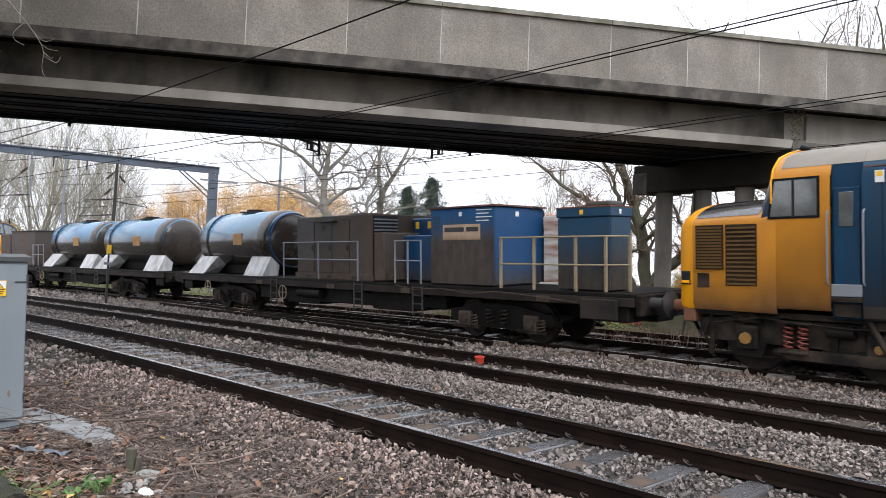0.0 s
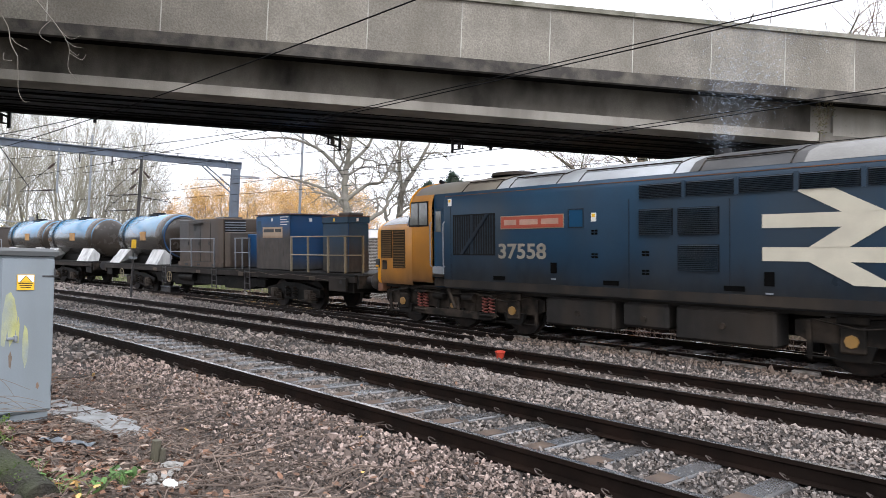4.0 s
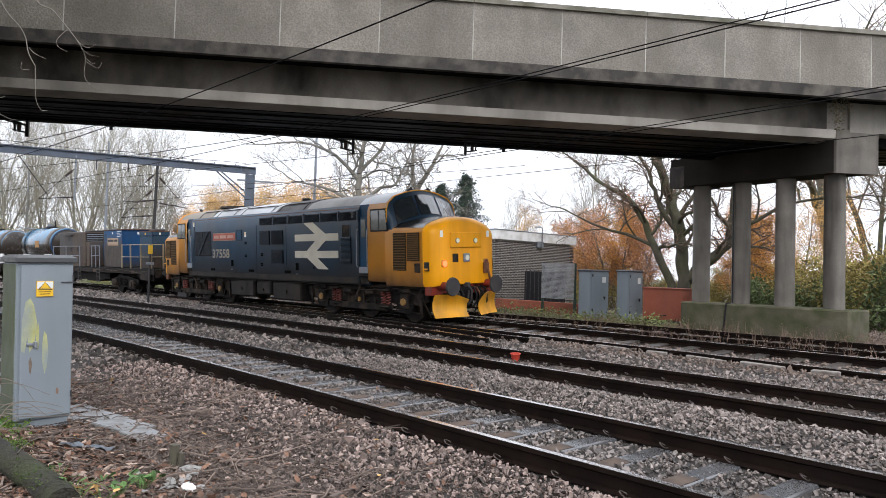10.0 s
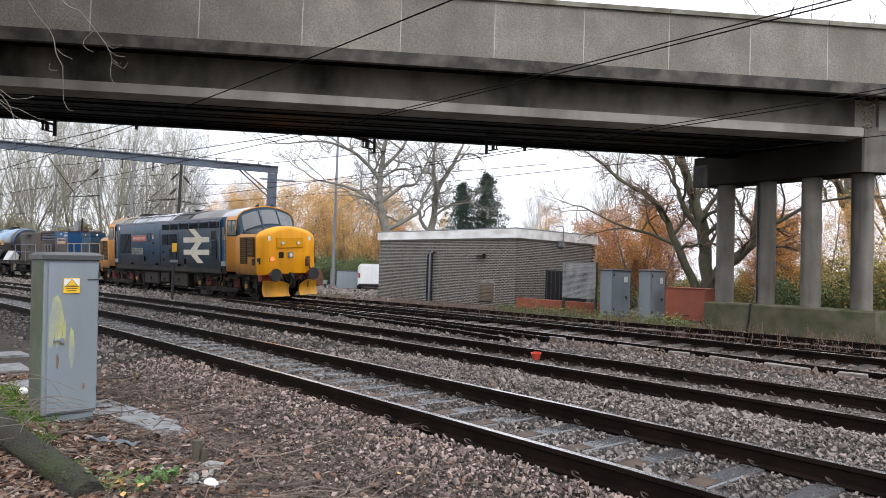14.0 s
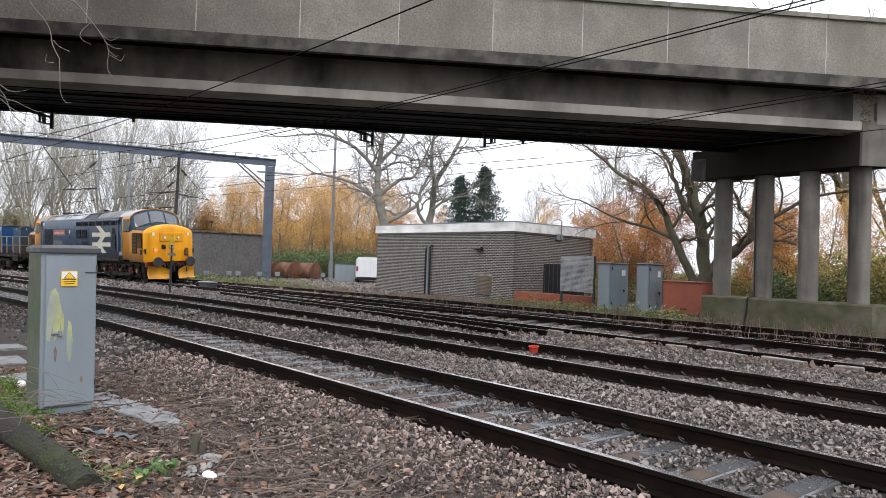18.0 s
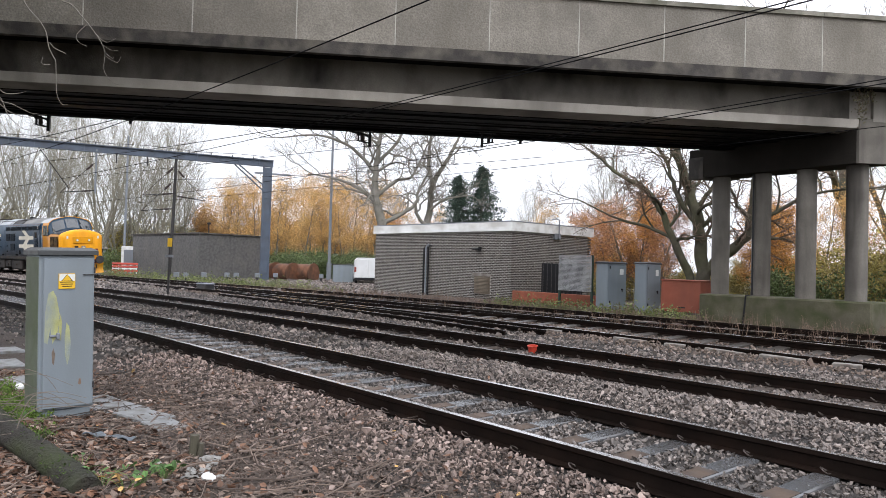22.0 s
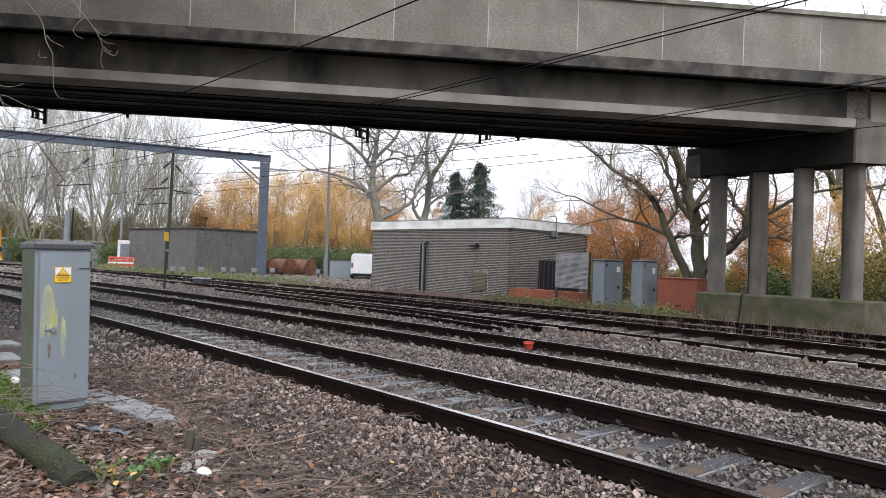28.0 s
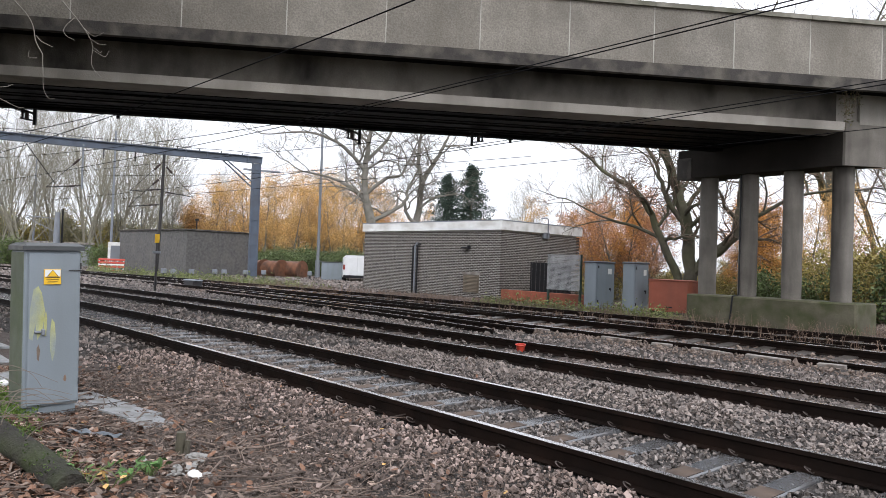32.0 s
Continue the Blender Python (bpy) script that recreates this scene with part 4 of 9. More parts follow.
        end_part("windscreen_frame", rake, LOCOBLUE, "dark blue windscreen surround", True)
        end_part("brow", Shape().tube([(7.17, y * 1.004, z + 0.008) for y, z in BODY if z > 2.8], 0.018, 6), LOCOYELLOW, "yellow edge over the windscreen", True)
        # panes stand just proud of the raked surround
        for y0, y1 in ((-1.16, -0.46), (-0.38, 0.38), (0.46, 1.16)):
            pane = Shape()
            for i in range(7):
                y = y0 + (y1 - y0) * i / 6
                for f in (0.16, 0.5, 0.84):
                    p = screen(y, f)
                    pane.v += [(p[0] + 0.022, p[1], p[2] + 0.012), (p[0] - 0.006, p[1], p[2] - 0.004)]
            for i in range(6):
                for j in range(2):
                    k = i * 6 + j * 2
                    pane.f += [(k, k + 2, k + 8, k + 6), (k + 1, k + 7, k + 9, k + 3)]
                pane.f += [(i * 6, i * 6 + 6, i * 6 + 7, i * 6 + 1), (i * 6 + 4, i * 6 + 5, i * 6 + 11, i * 6 + 10)]
            pane.f += [(0, 1, 3, 2), (2, 3, 5, 4), (36, 38, 39, 37), (38, 40, 41, 39)]
            end_part("windscreen", pane, SCREEN, "cab windscreen pane")
        for y in (-1.37, 1.37):
            w = end_part("side_window", Shape().prism([(6.42, 2.60), (7.24, 2.60), (7.15, 3.26), (6.42, 3.26)], y - 0.004, y + 0.006), GRILLE, "dark cab side window")
            end_part("pane", Shape().prism([(6.46, 2.64), (7.19, 2.64), (7.11, 3.22), (6.46, 3.22)], y * 1.006 - 0.003, y * 1.006 + 0.003), SIDEGLASS, "", None, w)
            end_part("window_pillar", Shape().box(6.80, 6.84, y * 1.008 - 0.004, y * 1.008 + 0.004, 2.62, 3.24), BLACK, "", None, w)
        for y in (-0.34, 0.34):
            end_part("horn", Shape().cyl((6.95, y, 3.83), (7.10, y, 3.87), 0.035, 0.06, 10).cyl((6.98, y, 3.76), (6.98, y, 3.84), 0.03, n=6), BLACK, "black roof horn", True)
        # nose
        n1 = Shape().loft([nose_ring(7.10, 1.372, 3.02), nose_ring(7.5, 1.350, 3.02), nose_ring(8.0, 1.335, 3.01), nose_ring(8.62, 1.30, 2.99)], False)
        end_part("nose", n1, LOCOAMBER, "grimy yellow nose side", True)
        n2 = Shape().loft([nose_ring(8.62, 1.30, 2.992), nose_ring(8.80, 1.265, 2.97), nose_ring(8.92, 1.19, 2.91, 1.06), nose_ring(8.985, 1.09, 2.81, 1.08)], True)
        end_part("nose_front", n2, LOCOYELLOW, "bright yellow rounded nose end", True)
        lid = Shape().loft([[(x, y * 1.004, z + 0.006) for x, y, z in nose_ring(x, h, t)[4:-4]] + [(x, 0.3, 2.5), (x, -0.3, 2.5)] for x, h, t in ((7.42, 1.354, 3.02), (8.0, 1.335, 3.01), (8.58, 1.305, 2.99))])
        end_part("nose_top", lid, surf("shiny_black_nose_top", (0.012, 0.012, 0.014), 0.16, 0.2, 3, 40, (0.05, 0.05, 0.05), 0.4, 2.0, 0.05, spec=0.9), "glossy black nose top", True)
        for y in (-1.345, 1.345):
            for x0, x1 in ((7.42, 7.98), (8.02, 8.54)):
                o = 1 if y > 0 else -1
                fr = end_part("nose_grille", Shape().box(x0, x1, y - 0.01, y + 0.012, 1.48 if x0 < 8 else 1.76, 2.54, 0.004), GRILLEB, "grimy louvred grille")
                sl = Shape()
                for k in range(14):
                    z = (1.50 if x0 < 8 else 1.78) + k * (0.074 if x0 < 8 else 0.0535)
                    sl.box(x0 + 0.03, x1 - 0.03, y + 0.0125 * o, y + 0.03 * o, z, z + 0.03)
                end_part("slats", sl, GRILLEY, "", None, fr)
        # front fittings
        end_part("headcode_panel", Shape().box(8.985, 9.03, -0.62, 0.62, 2.10, 2.54, 0.02), LOCOYELLOW, "raised yellow panel")
        for y in (-0.36, 0.36):
            lamp = end_part("marker_lamp", Shape().cyl((9.03, y, 2.30), (9.05, y, 2.30), 0.075, n=16), STEELGREY, "round marker lamp", True)
            end_part("lens", Shape().cyl((9.051, y, 2.30), (9.057, y, 2.30), 0.062, n=16), LENSPALE, "", True, lamp)
        for y in (-0.83, 0.83):
            lamp = end_part("tail_lamp", Shape().box(8.93, 9.005, y - 0.12, y + 0.12, 1.56, 1.78, 0.03), LOCOAMBER, "tail lamp", True)
            end_part("lens", Shape().cyl((9.006, y, 1.67), (9.02, y, 1.67), 0.085, n=16), TAIL if (y < 0 and s > 0) else BUFRED, "", True, lamp)
            end_part("notice", Shape().box(8.986, 8.993, y * 1.12 - 0.055, y * 1.12 + 0.055, 2.40, 2.58), SIGNW, "small white notice")
        end_part("headlight", Shape().box(8.985, 9.05, -0.11, 0.13, 1.70, 1.94, 0.02), STEELGREY, "square headlight")
        end_part("headlight_lens", Shape().cyl((9.051, 0.01, 1.82), (9.056, 0.01, 1.82), 0.075, n=14), LENSPALE)
        end_part("jumper_socket", Shape().box(8.985, 9.01, -0.52, -0.30, 1.70, 1.94, 0.01), BOGIE, "brown jumper socket")
        for y in (-1.0, 1.0):
            rc = end_part("lamp_recess", Shape().box(8.68, 8.85, y * 1.285 - 0.03, y * 1.285 + 0.03, 1.48, 1.72, 0.01), BLACK, "dark recess in the nose corner")
            end_part("recess_shelf", Shape().box(8.69, 8.84, y * 1.30 - 0.02, y * 1.30 + 0.02, 1.50, 1.55, 0.005), LOCOYELLOW, "", None, rc)
            end_part("filler_panel", Shape().box(8.29, 8.53, y * 1.312 - 0.01, y * 1.312 + 0.012, 1.43, 1.69, 0.01), BOGIE, "grimy filler panel in the nose side")
        end_part("buffer_beam", Shape().box(8.62, 8.86, -1.24, 1.24, 0.80, 1.06, 0.02), BUFRED if s > 0 else RUST, "grimy red buffer beam")
        end_part("drawgear", Shape().box(8.86, 9.06, -0.24, 0.24, 0.50, 0.98, 0.03).tube([(8.9, -0.5, 1.0), (9.1, -0.45, 0.8), (9.05, -0.3, 0.5)], 0.035, 7).tube([(8.9, 0.5, 1.0), (9.14, 0.5, 0.85), (9.08, 0.36, 0.45)], 0.035, 7), BLACKGRIME, "black drawgear", True)
        for y in (-0.865, 0.865):
            b = end_part("buffer", Shape().cyl((8.86, y, 1.05), (9.22, y, 1.05), 0.13, 0.11, 16), BUFRED if s > 0 else RUST, "buffer with round steel head", True)
            end_part("buffer_head", Shape().cyl((9.22, y, 1.05), (9.33, y, 1.05), 0.12, 0.26, 24).cyl((9.33, y, 1.05), (9.375, y, 1.05), 0.26, 0.245, 24), DARKSTEEL, "", True, b)
        end_part("coupling", Shape().box(8.86, 9.12, -0.06, 0.06, 0.98, 1.12, 0.02).tube([(9.08, 0, 1.05), (9.16, 0.06, 0.9), (9.12, 0.07, 0.62), (9.06, 0, 0.5), (9.12, -0.07, 0.62), (9.16, -0.06, 0.9)], 0.028, 6), DARKSTEEL, "screw coupling")
        for k, (y, mat) in enumerate(((0.28, BLACK), (0.42, RUST), (0.56, BLACK), (-0.25, BLACK), (-0.4, DARKSTEEL), (0.72, BLACK))):
            end_part("hose", Shape().tube([(8.86, y, 0.98), (9.02, y, 0.95), (9.10, y + 0.03, 0.78), (9.06, y + 0.06, 0.55), (8.96, y + 0.04, 0.42)], 0.026, 7), mat, "brake hose", True)
        end_part("multiple_cable", Shape().tube([(8.99, 0.78, 1.5), (9.1, 0.82, 1.45), (9.12, 0.85, 1.25), (9.05, 0.95, 1.12)], 0.035, 7).box(8.98, 9.08, 0.70, 0.90, 1.36, 1.66, 0.02), RUST, "rusty jumper cable", True)
        for y0, y1, back in () if s < 0 else ((-1.24, -0.24, 0.16), (0.24, 1.24, 0.16)):
            oy = -1 if y0 < 0 else 1
            a, b = (y0, y1) if oy < 0 else (y1, y0)
            pl = Shape()
            rings = []
            for k in range(9):
                f = k / 8
                y, bow = a + (b - a) * f, 8.93 + 0.30 * f ** 1.3
                top = 0.84 - 0.03 * f - 0.14 * max(0.0, f - 0.65) / 0.35
                face = [(bow + 0.12 * (1 - 2 * g) ** 2, y, top + (0.20 - top) * g) for g in (0, 0.15, 0.3, 0.5, 0.7, 0.85, 1)]
                rings.append(face + [(x - 0.02, y, z) for x, y, z in face[::-1]])
            pl.loft(rings if oy < 0 else [r[::-1] for r in rings])
            end_part("snow_plough", pl, PLOUGH, "curved yellow miniature snow plough, scuffed along its edge", True)
            end_part("plough_bracket", Shape().box(8.78, 9.02, (a + b) / 2 - 0.05, (a + b) / 2 + 0.05, 0.45, 0.85, 0.01), BOGIE)
        # bogie
        bx = 5.64
        for y in (-1.06, 1.06):
            o = 1 if y > 0 else -1
            fr = end_part("bogie_frame", Shape().prism([(bx - 2.95, 0.62), (bx - 2.7, 0.50), (bx - 0.9, 0.50), (bx - 0.6, 0.42), (bx + 0.6, 0.42), (bx + 0.9, 0.50), (bx + 2.7, 0.50), (bx + 2.95, 0.62), (bx + 2.95, 0.86), (bx + 2.4, 0.92), (bx - 2.4, 0.92), (bx - 2.95, 0.86)], y - 0.05, y + 0.05), BOGIE, "grimy cast bogie side frame")
            for k in (-1, 0, 1):
                x = bx + 2.055 * k
                end_part("axlebox", Shape().box(x - 0.19, x + 0.19, y + 0.052 * o, y + 0.16 * o, 0.38, 0.80, 0.03), BOGIE, "", None, fr)
                end_part("axlebox_cover", Shape().cyl((x, y + 0.16 * o, 0.58), (x, y + 0.20 * o, 0.58), 0.105 if k else 0.07, n=8), AXLEYELLOW, "grimy yellow cover", True, fr)
            for x in (bx - 1.35, bx - 1.12, bx + 1.12, bx + 1.35):
                end_part("spring", coil(Shape(), (x, y + 0.13 * o, 0), 0.068, 0.45, 0.84, 5, 0.017), SPRINGRED, "red coil spring", True, fr)
                for z in (0.39, 0.87):
                    end_part("spring_seat", Shape().box(x - 0.12, x + 0.12, y + 0.055 * o, y + 0.24 * o, z, z + 0.045, 0.01), BOGIE, "", None, fr)
            for k in (-1, 1):
                end_part("brake_cylinder", Shape().cyl((bx + k * 0.75, y + 0.12 * o, 0.80), (bx + k * 0.35, y + 0.12 * o, 0.80), 0.10, n=14), BOGIE, "", True, fr)
            for k in (-1, 0, 1):
                for e in (-0.66, 0.66):
                    xb = bx + 2.055 * k + e
                    end_part("brake_block", Shape().box(xb - 0.07, xb + 0.07, y - 0.42 * o, y - 0.2 * o, 0.30, 0.72, 0.02), BLACKGRIME, "", None, fr)
                    end_part("brake_hanger", Shape().prism([(xb - 0.03, 0.24), (xb + 0.05, 0.24), (xb + 0.02, 0.86), (xb - 0.06, 0.86)], y + 0.055 * o, y + 0.09 * o), BOGIE, "", None, fr)
                x = bx + 2.055 * k
                end_part("horn_guide", Shape().prism([(x - 0.33, 0.52), (x - 0.24, 0.26), (x + 0.24, 0.26), (x + 0.33, 0.52)], y - 0.03, y + 0.10 * o), BLACKGRIME, "", None, fr)
                end_part("strap", Shape().box(x - 0.24, x + 0.24, y + 0.10 * o, y + 0.14 * o, 0.84, 0.98, 0.02), BOGIE, "", None, fr)
            end_part("brake_rod", Shape().tube([(bx - 2.8, y + 0.06 * o, 0.28), (bx + 2.8, y + 0.06 * o, 0.28)], 0.022, 6), BLACKGRIME, "", True, fr)
            end_part("equaliser", Shape().prism([(bx - 1.6, 0.40), (bx - 1.3, 0.30), (bx + 1.3, 0.30), (bx + 1.6, 0.40), (bx + 1.5, 0.47), (bx - 1.5, 0.47)], y + 0.145 * o, y + 0.19 * o), BOGIE, "", None, fr)
            end_part("damper", Shape().cyl((bx - 0.12, y + 0.2 * o, 0.52), (bx + 0.12, y + 0.22 * o, 1.0), 0.045, n=10), BOGIE, "", True, fr)
            end_part("air_pipe", Shape().tube([(bx - 2.6, y + 0.2 * o, 0.90), (bx - 1.9, y + 0.22 * o, 0.78), (bx - 0.9, y + 0.2 * o, 0.92), (bx + 0.4, y + 0.22 * o, 0.86), (bx + 1.8, y + 0.2 * o, 0.95), (bx + 2.6, y + 0.18 * o, 0.82)], 0.014, 5), BOGIE, "", True, fr)
            end_part("sand_pipe", Shape().tube([(bx + 2.7, y + 0.08 * o, 0.95), (bx + 2.85, y + 0.10 * o, 0.6), (bx + 2.82, y - 0.2 * o, 0.15)], 0.025, 6).tube([(bx - 2.2, y + 0.1 * o, 1.0), (bx - 1.0, y + 0.14 * o, 0.97), (bx + 1.0, y + 0.14 * o, 0.97), (bx + 2.2, y + 0.1 * o, 1.0)], 0.018, 6), BOGIE, "", True, fr)
        for k in (-1, 0, 1):
            wheelset(L, s * (bx + 2.055 * k), 0.571, flip)
        end_part("bogie_bolster", Shape().box(bx - 2.4, bx + 2.4, -0.6, 0.6, 0.55, 0.98, 0.02), BOGIE)
    # underfloor
    part("underframe", Shape().box(-8.6, 8.6, -1.12, 1.12, 0.94, 1.04), LOCOGRIME, L, "sooty underframe")
    for y in (-1.0, 1.0):
        o = 1 if y > 0 else -1
        for x0, x1, z0 in ((-2.55, -0.75, 0.36), (-0.55, 0.45, 0.48), (0.6, 2.45, 0.34)):
            t = part("fuel_tank" if z0 < 0.4 else "battery_box", Shape().box(x0, x1, y - 0.28, y + 0.28, z0, 0.96, 0.05), LOCOGRIME, L, "grimy underfloor tank")
            part("filler", Shape().cyl(((x0 + x1) / 2, y + 0.282 * o, 0.66), ((x0 + x1) / 2, y + 0.33 * o, 0.66), 0.06, n=10), BOGIE, t)
        part("sill_grime", Shape().box(-5.8, 5.8, y * 1.368 - 0.003, y * 1.368 + 0.003, 1.06, 1.24), LOCOGRIME, L, "grime along the sill")
        ys = 1.368 * o
        # radiator window, grilles and small doors
        part("radiator_opening", Shape().box(-5.46, -3.99, ys - 0.004, ys + 0.004, 1.86, 2.86), GRILLE, L, "black radiator opening with a diagonal strut")
        for k in range(17):
            part("radiator_bar", Shape().box(-5.42 + k * 0.083, -5.385 + k * 0.083, ys + 0.0045 * o, ys + 0.006 * o, 1.90, 2.82), LOUVRE, L)
        part("strut", Shape().prism([(-5.20, 1.88), (-5.08, 1.88), (-4.18, 2.84), (-4.30, 2.84)], ys + 0.006 * o, ys + 0.03 * o).box(-4.82, -4.74, ys + 0.006 * o, ys + 0.02 * o, 1.88, 2.84), LOUVRE, L)
        for k in range(6):
            x = -0.10 + k * 0.99
            louvre_block(L, x, x + 0.90, 2.98, 3.25, 1.360 * o, 9, GRILLE, LOUVRE, "roof_grille")
            part("grille_post", Shape().prism([(x + 0.90, 2.96), (x + 0.97, 2.96), (x + 0.97, 3.28), (x + 0.90, 3.28)], 1.352 * o, 1.385 * o), LOCOBLUE, L, "blue post between the grilles")
        for x0, x1, z0, z1 in ((-0.1, 0.62, 2.28, 2.78), (0.72, 1.52, 2.28, 2.78), (0.72, 1.52, 1.62, 2.10), (4.91, 5.46, 1.66, 2.47)):
            louvre_block(L, x0, x1, z0, z1, ys, 22 if x0 > 4 else 14, GRILLE, LOCOBLUE if x0 > 4 else LOUVRE)
        for a, b in ((5.01, 5.39), (-1.80, -1.44)):
            h = part("hatch", Shape().box(a, b, ys - 0.006, ys + 0.006, 2.48, 2.84, 0.004), DOORBLUE if a < 0 else BOGIE, L, "small square body side hatch")
            rim = Shape()
            for q in ((a - 0.02, b + 0.02, 2.84, 2.86), (a - 0.02, b + 0.02, 2.46, 2.48), (a - 0.02, a, 2.48, 2.84), (b, b + 0.02, 2.48, 2.84)):
                rim.box(q[0], q[1], ys + 0.004 * o, ys + 0.014 * o, q[2], q[3])
            part("rim", rim, LOCOBLUE if a > 0 else LOUVRE, h)
        for x, zs in ((-1.23, (2.41, 1.93)), (0.12 - 0.16, (1.98, 1.62))):
            for z in zs:
                for dx in (0.0, 0.085):
                    part("vent", Shape().box(x + dx, x + dx + 0.07, ys - 0.004, ys + 0.005, z - 0.04, z).box(x + dx, x + dx + 0.07, ys - 0.004, ys + 0.005, z - 0.10, z - 0.055), HOLE, L, "small dark vent")
        for x, z0, z1 in ((-2.31, 1.49, 1.72), (2.30, 1.40, 1.64)):
            fh = part("foot_hole", Shape().box(x, x + 0.17, ys - 0.006, ys + 0.006, z0, z1), HOLE, L, "dark foothold in the body side")
            part("foot_plate", Shape().box(x + 0.03, x + 0.15, ys + 0.005 * o, ys + 0.02 * o, z0 - 0.14, z0 - 0.11), STEELGREY, fh)
        for x in (-0.94, -4.05, 1.6):
            part("drain_slot", Shape().box(x, x + 0.37, ys - 0.006, ys + 0.006, 1.29, 1.38), HOLE, L, "long dark slot near the sill")
        for x, z in ((-1.23, 2.58), (-5.64, 3.09), (-1.23 + 6.7, 3.05)):
            nt_ = part("notice", Shape().box(x, x + 0.12, ys - 0.008, ys + 0.008, z, z + 0.18), SIGNW, L, "small white and yellow notice")
            part("notice_head", Shape().box(x + 0.02, x + 0.10, ys + 0.0085 * o, ys + 0.0105 * o, z + 0.09, z + 0.16), SIGNY, nt_)
        part("panel_seam", Shape().box(-0.34, -0.325, ys - 0.004, ys + 0.004, 1.1, 3.0).box(-5.55, -5.54, ys - 0.004, ys + 0.004, 1.1, 3.2).box(1.70, 1.712, ys - 0.004, ys + 0.004, 1.1, 2.9), LOUVRE, L, "upright panel joints")
        part("cantrail_stripe", Shape().box(-5.8, 5.8, 1.318 * o - 0.004, 1.318 * o + 0.012, 3.335, 3.352), RUST, L, "thin orange line under the roof")
        part("name_plate", Shape().box(-3.78, -1.96, ys, ys + 0.015 * o, 2.49, 2.75), REDPLATE, L, "red name plate")
        part("plate_edge", Shape().box(-3.80, -1.94, ys, ys + 0.008 * o, 2.47, 2.77), surf("tarnished_plate_edge", (0.30, 0.22, 0.15), 0.5), L, "tarnished edge of the name plate")
        for a, b in ((-3.68, -3.30), (-3.20, -2.66), (-2.56, -2.08)):
            part("plate_text", Shape().box(a, b, ys + 0.0155 * o, ys + 0.019 * o, 2.56, 2.68), surf("plate_letter_bar", (0.42, 0.25, 0.19), 0.5), L, "pale bar of lettering")
        if number:
            side_on = Matrix.Translation((-3.90, ys + 0.0045 * o, 1.805)) @ pose(0, 0, 0, 90) if o < 0 else Matrix.Translation((-2.40, ys + 0.0045 * o, 1.805)) @ pose(0, 0, 0, 90, 0, 180)
            lettering("running_number", number, FADEDCREAM, L, side_on, 0.325, "faded cream painted running number", 0.011, 1.26)
        else:
            for k in range(5):
                x = -3.88 + k * 0.295
                part("number_bar", Shape().box(x, x + 0.24, ys - 0.004, ys + 0.0065, 1.80, 2.06, 0.002), FADEDCREAM, L, "pale bar where a number is painted")
        # two pale arrows, one over the other
        yb = ys + 0.004 * o
        def shape_of(pts):
            return Shape().prism(pts, yb - 0.003, yb + 0.003)
        w = 0.24
        part("arrow_bar", shape_of([(2.27, 2.37), (4.79, 2.37), (4.79, 2.60), (2.27, 2.60)]), CREAM, L, "large cream arrow emblem")
        part("arrow_bar", shape_of([(2.27, 1.82), (4.78, 1.82), (4.78, 2.05), (2.27, 2.05)]), CREAM, L)
        yb = ys + 0.0085 * o
        part("arrow_stroke", shape_of([(2.80, 2.98), (3.38, 2.98), (4.09, 2.60), (3.50, 2.60)]), CREAM, L)
        part("arrow_stroke", shape_of([(3.50, 2.37), (4.09, 2.37), (3.60, 2.05), (3.01, 2.05)]), CREAM, L)
        part("arrow_stroke", shape_of([(3.01, 1.82), (3.62, 1.82), (4.25, 1.46), (3.67, 1.46)]), CREAM, L)
    VEHICLES.append((L, 0.0, 11.28, flip))
    return L


loco = locomotive(False, "dark blue diesel locomotive with yellow ends and large cream arrows", "37558")


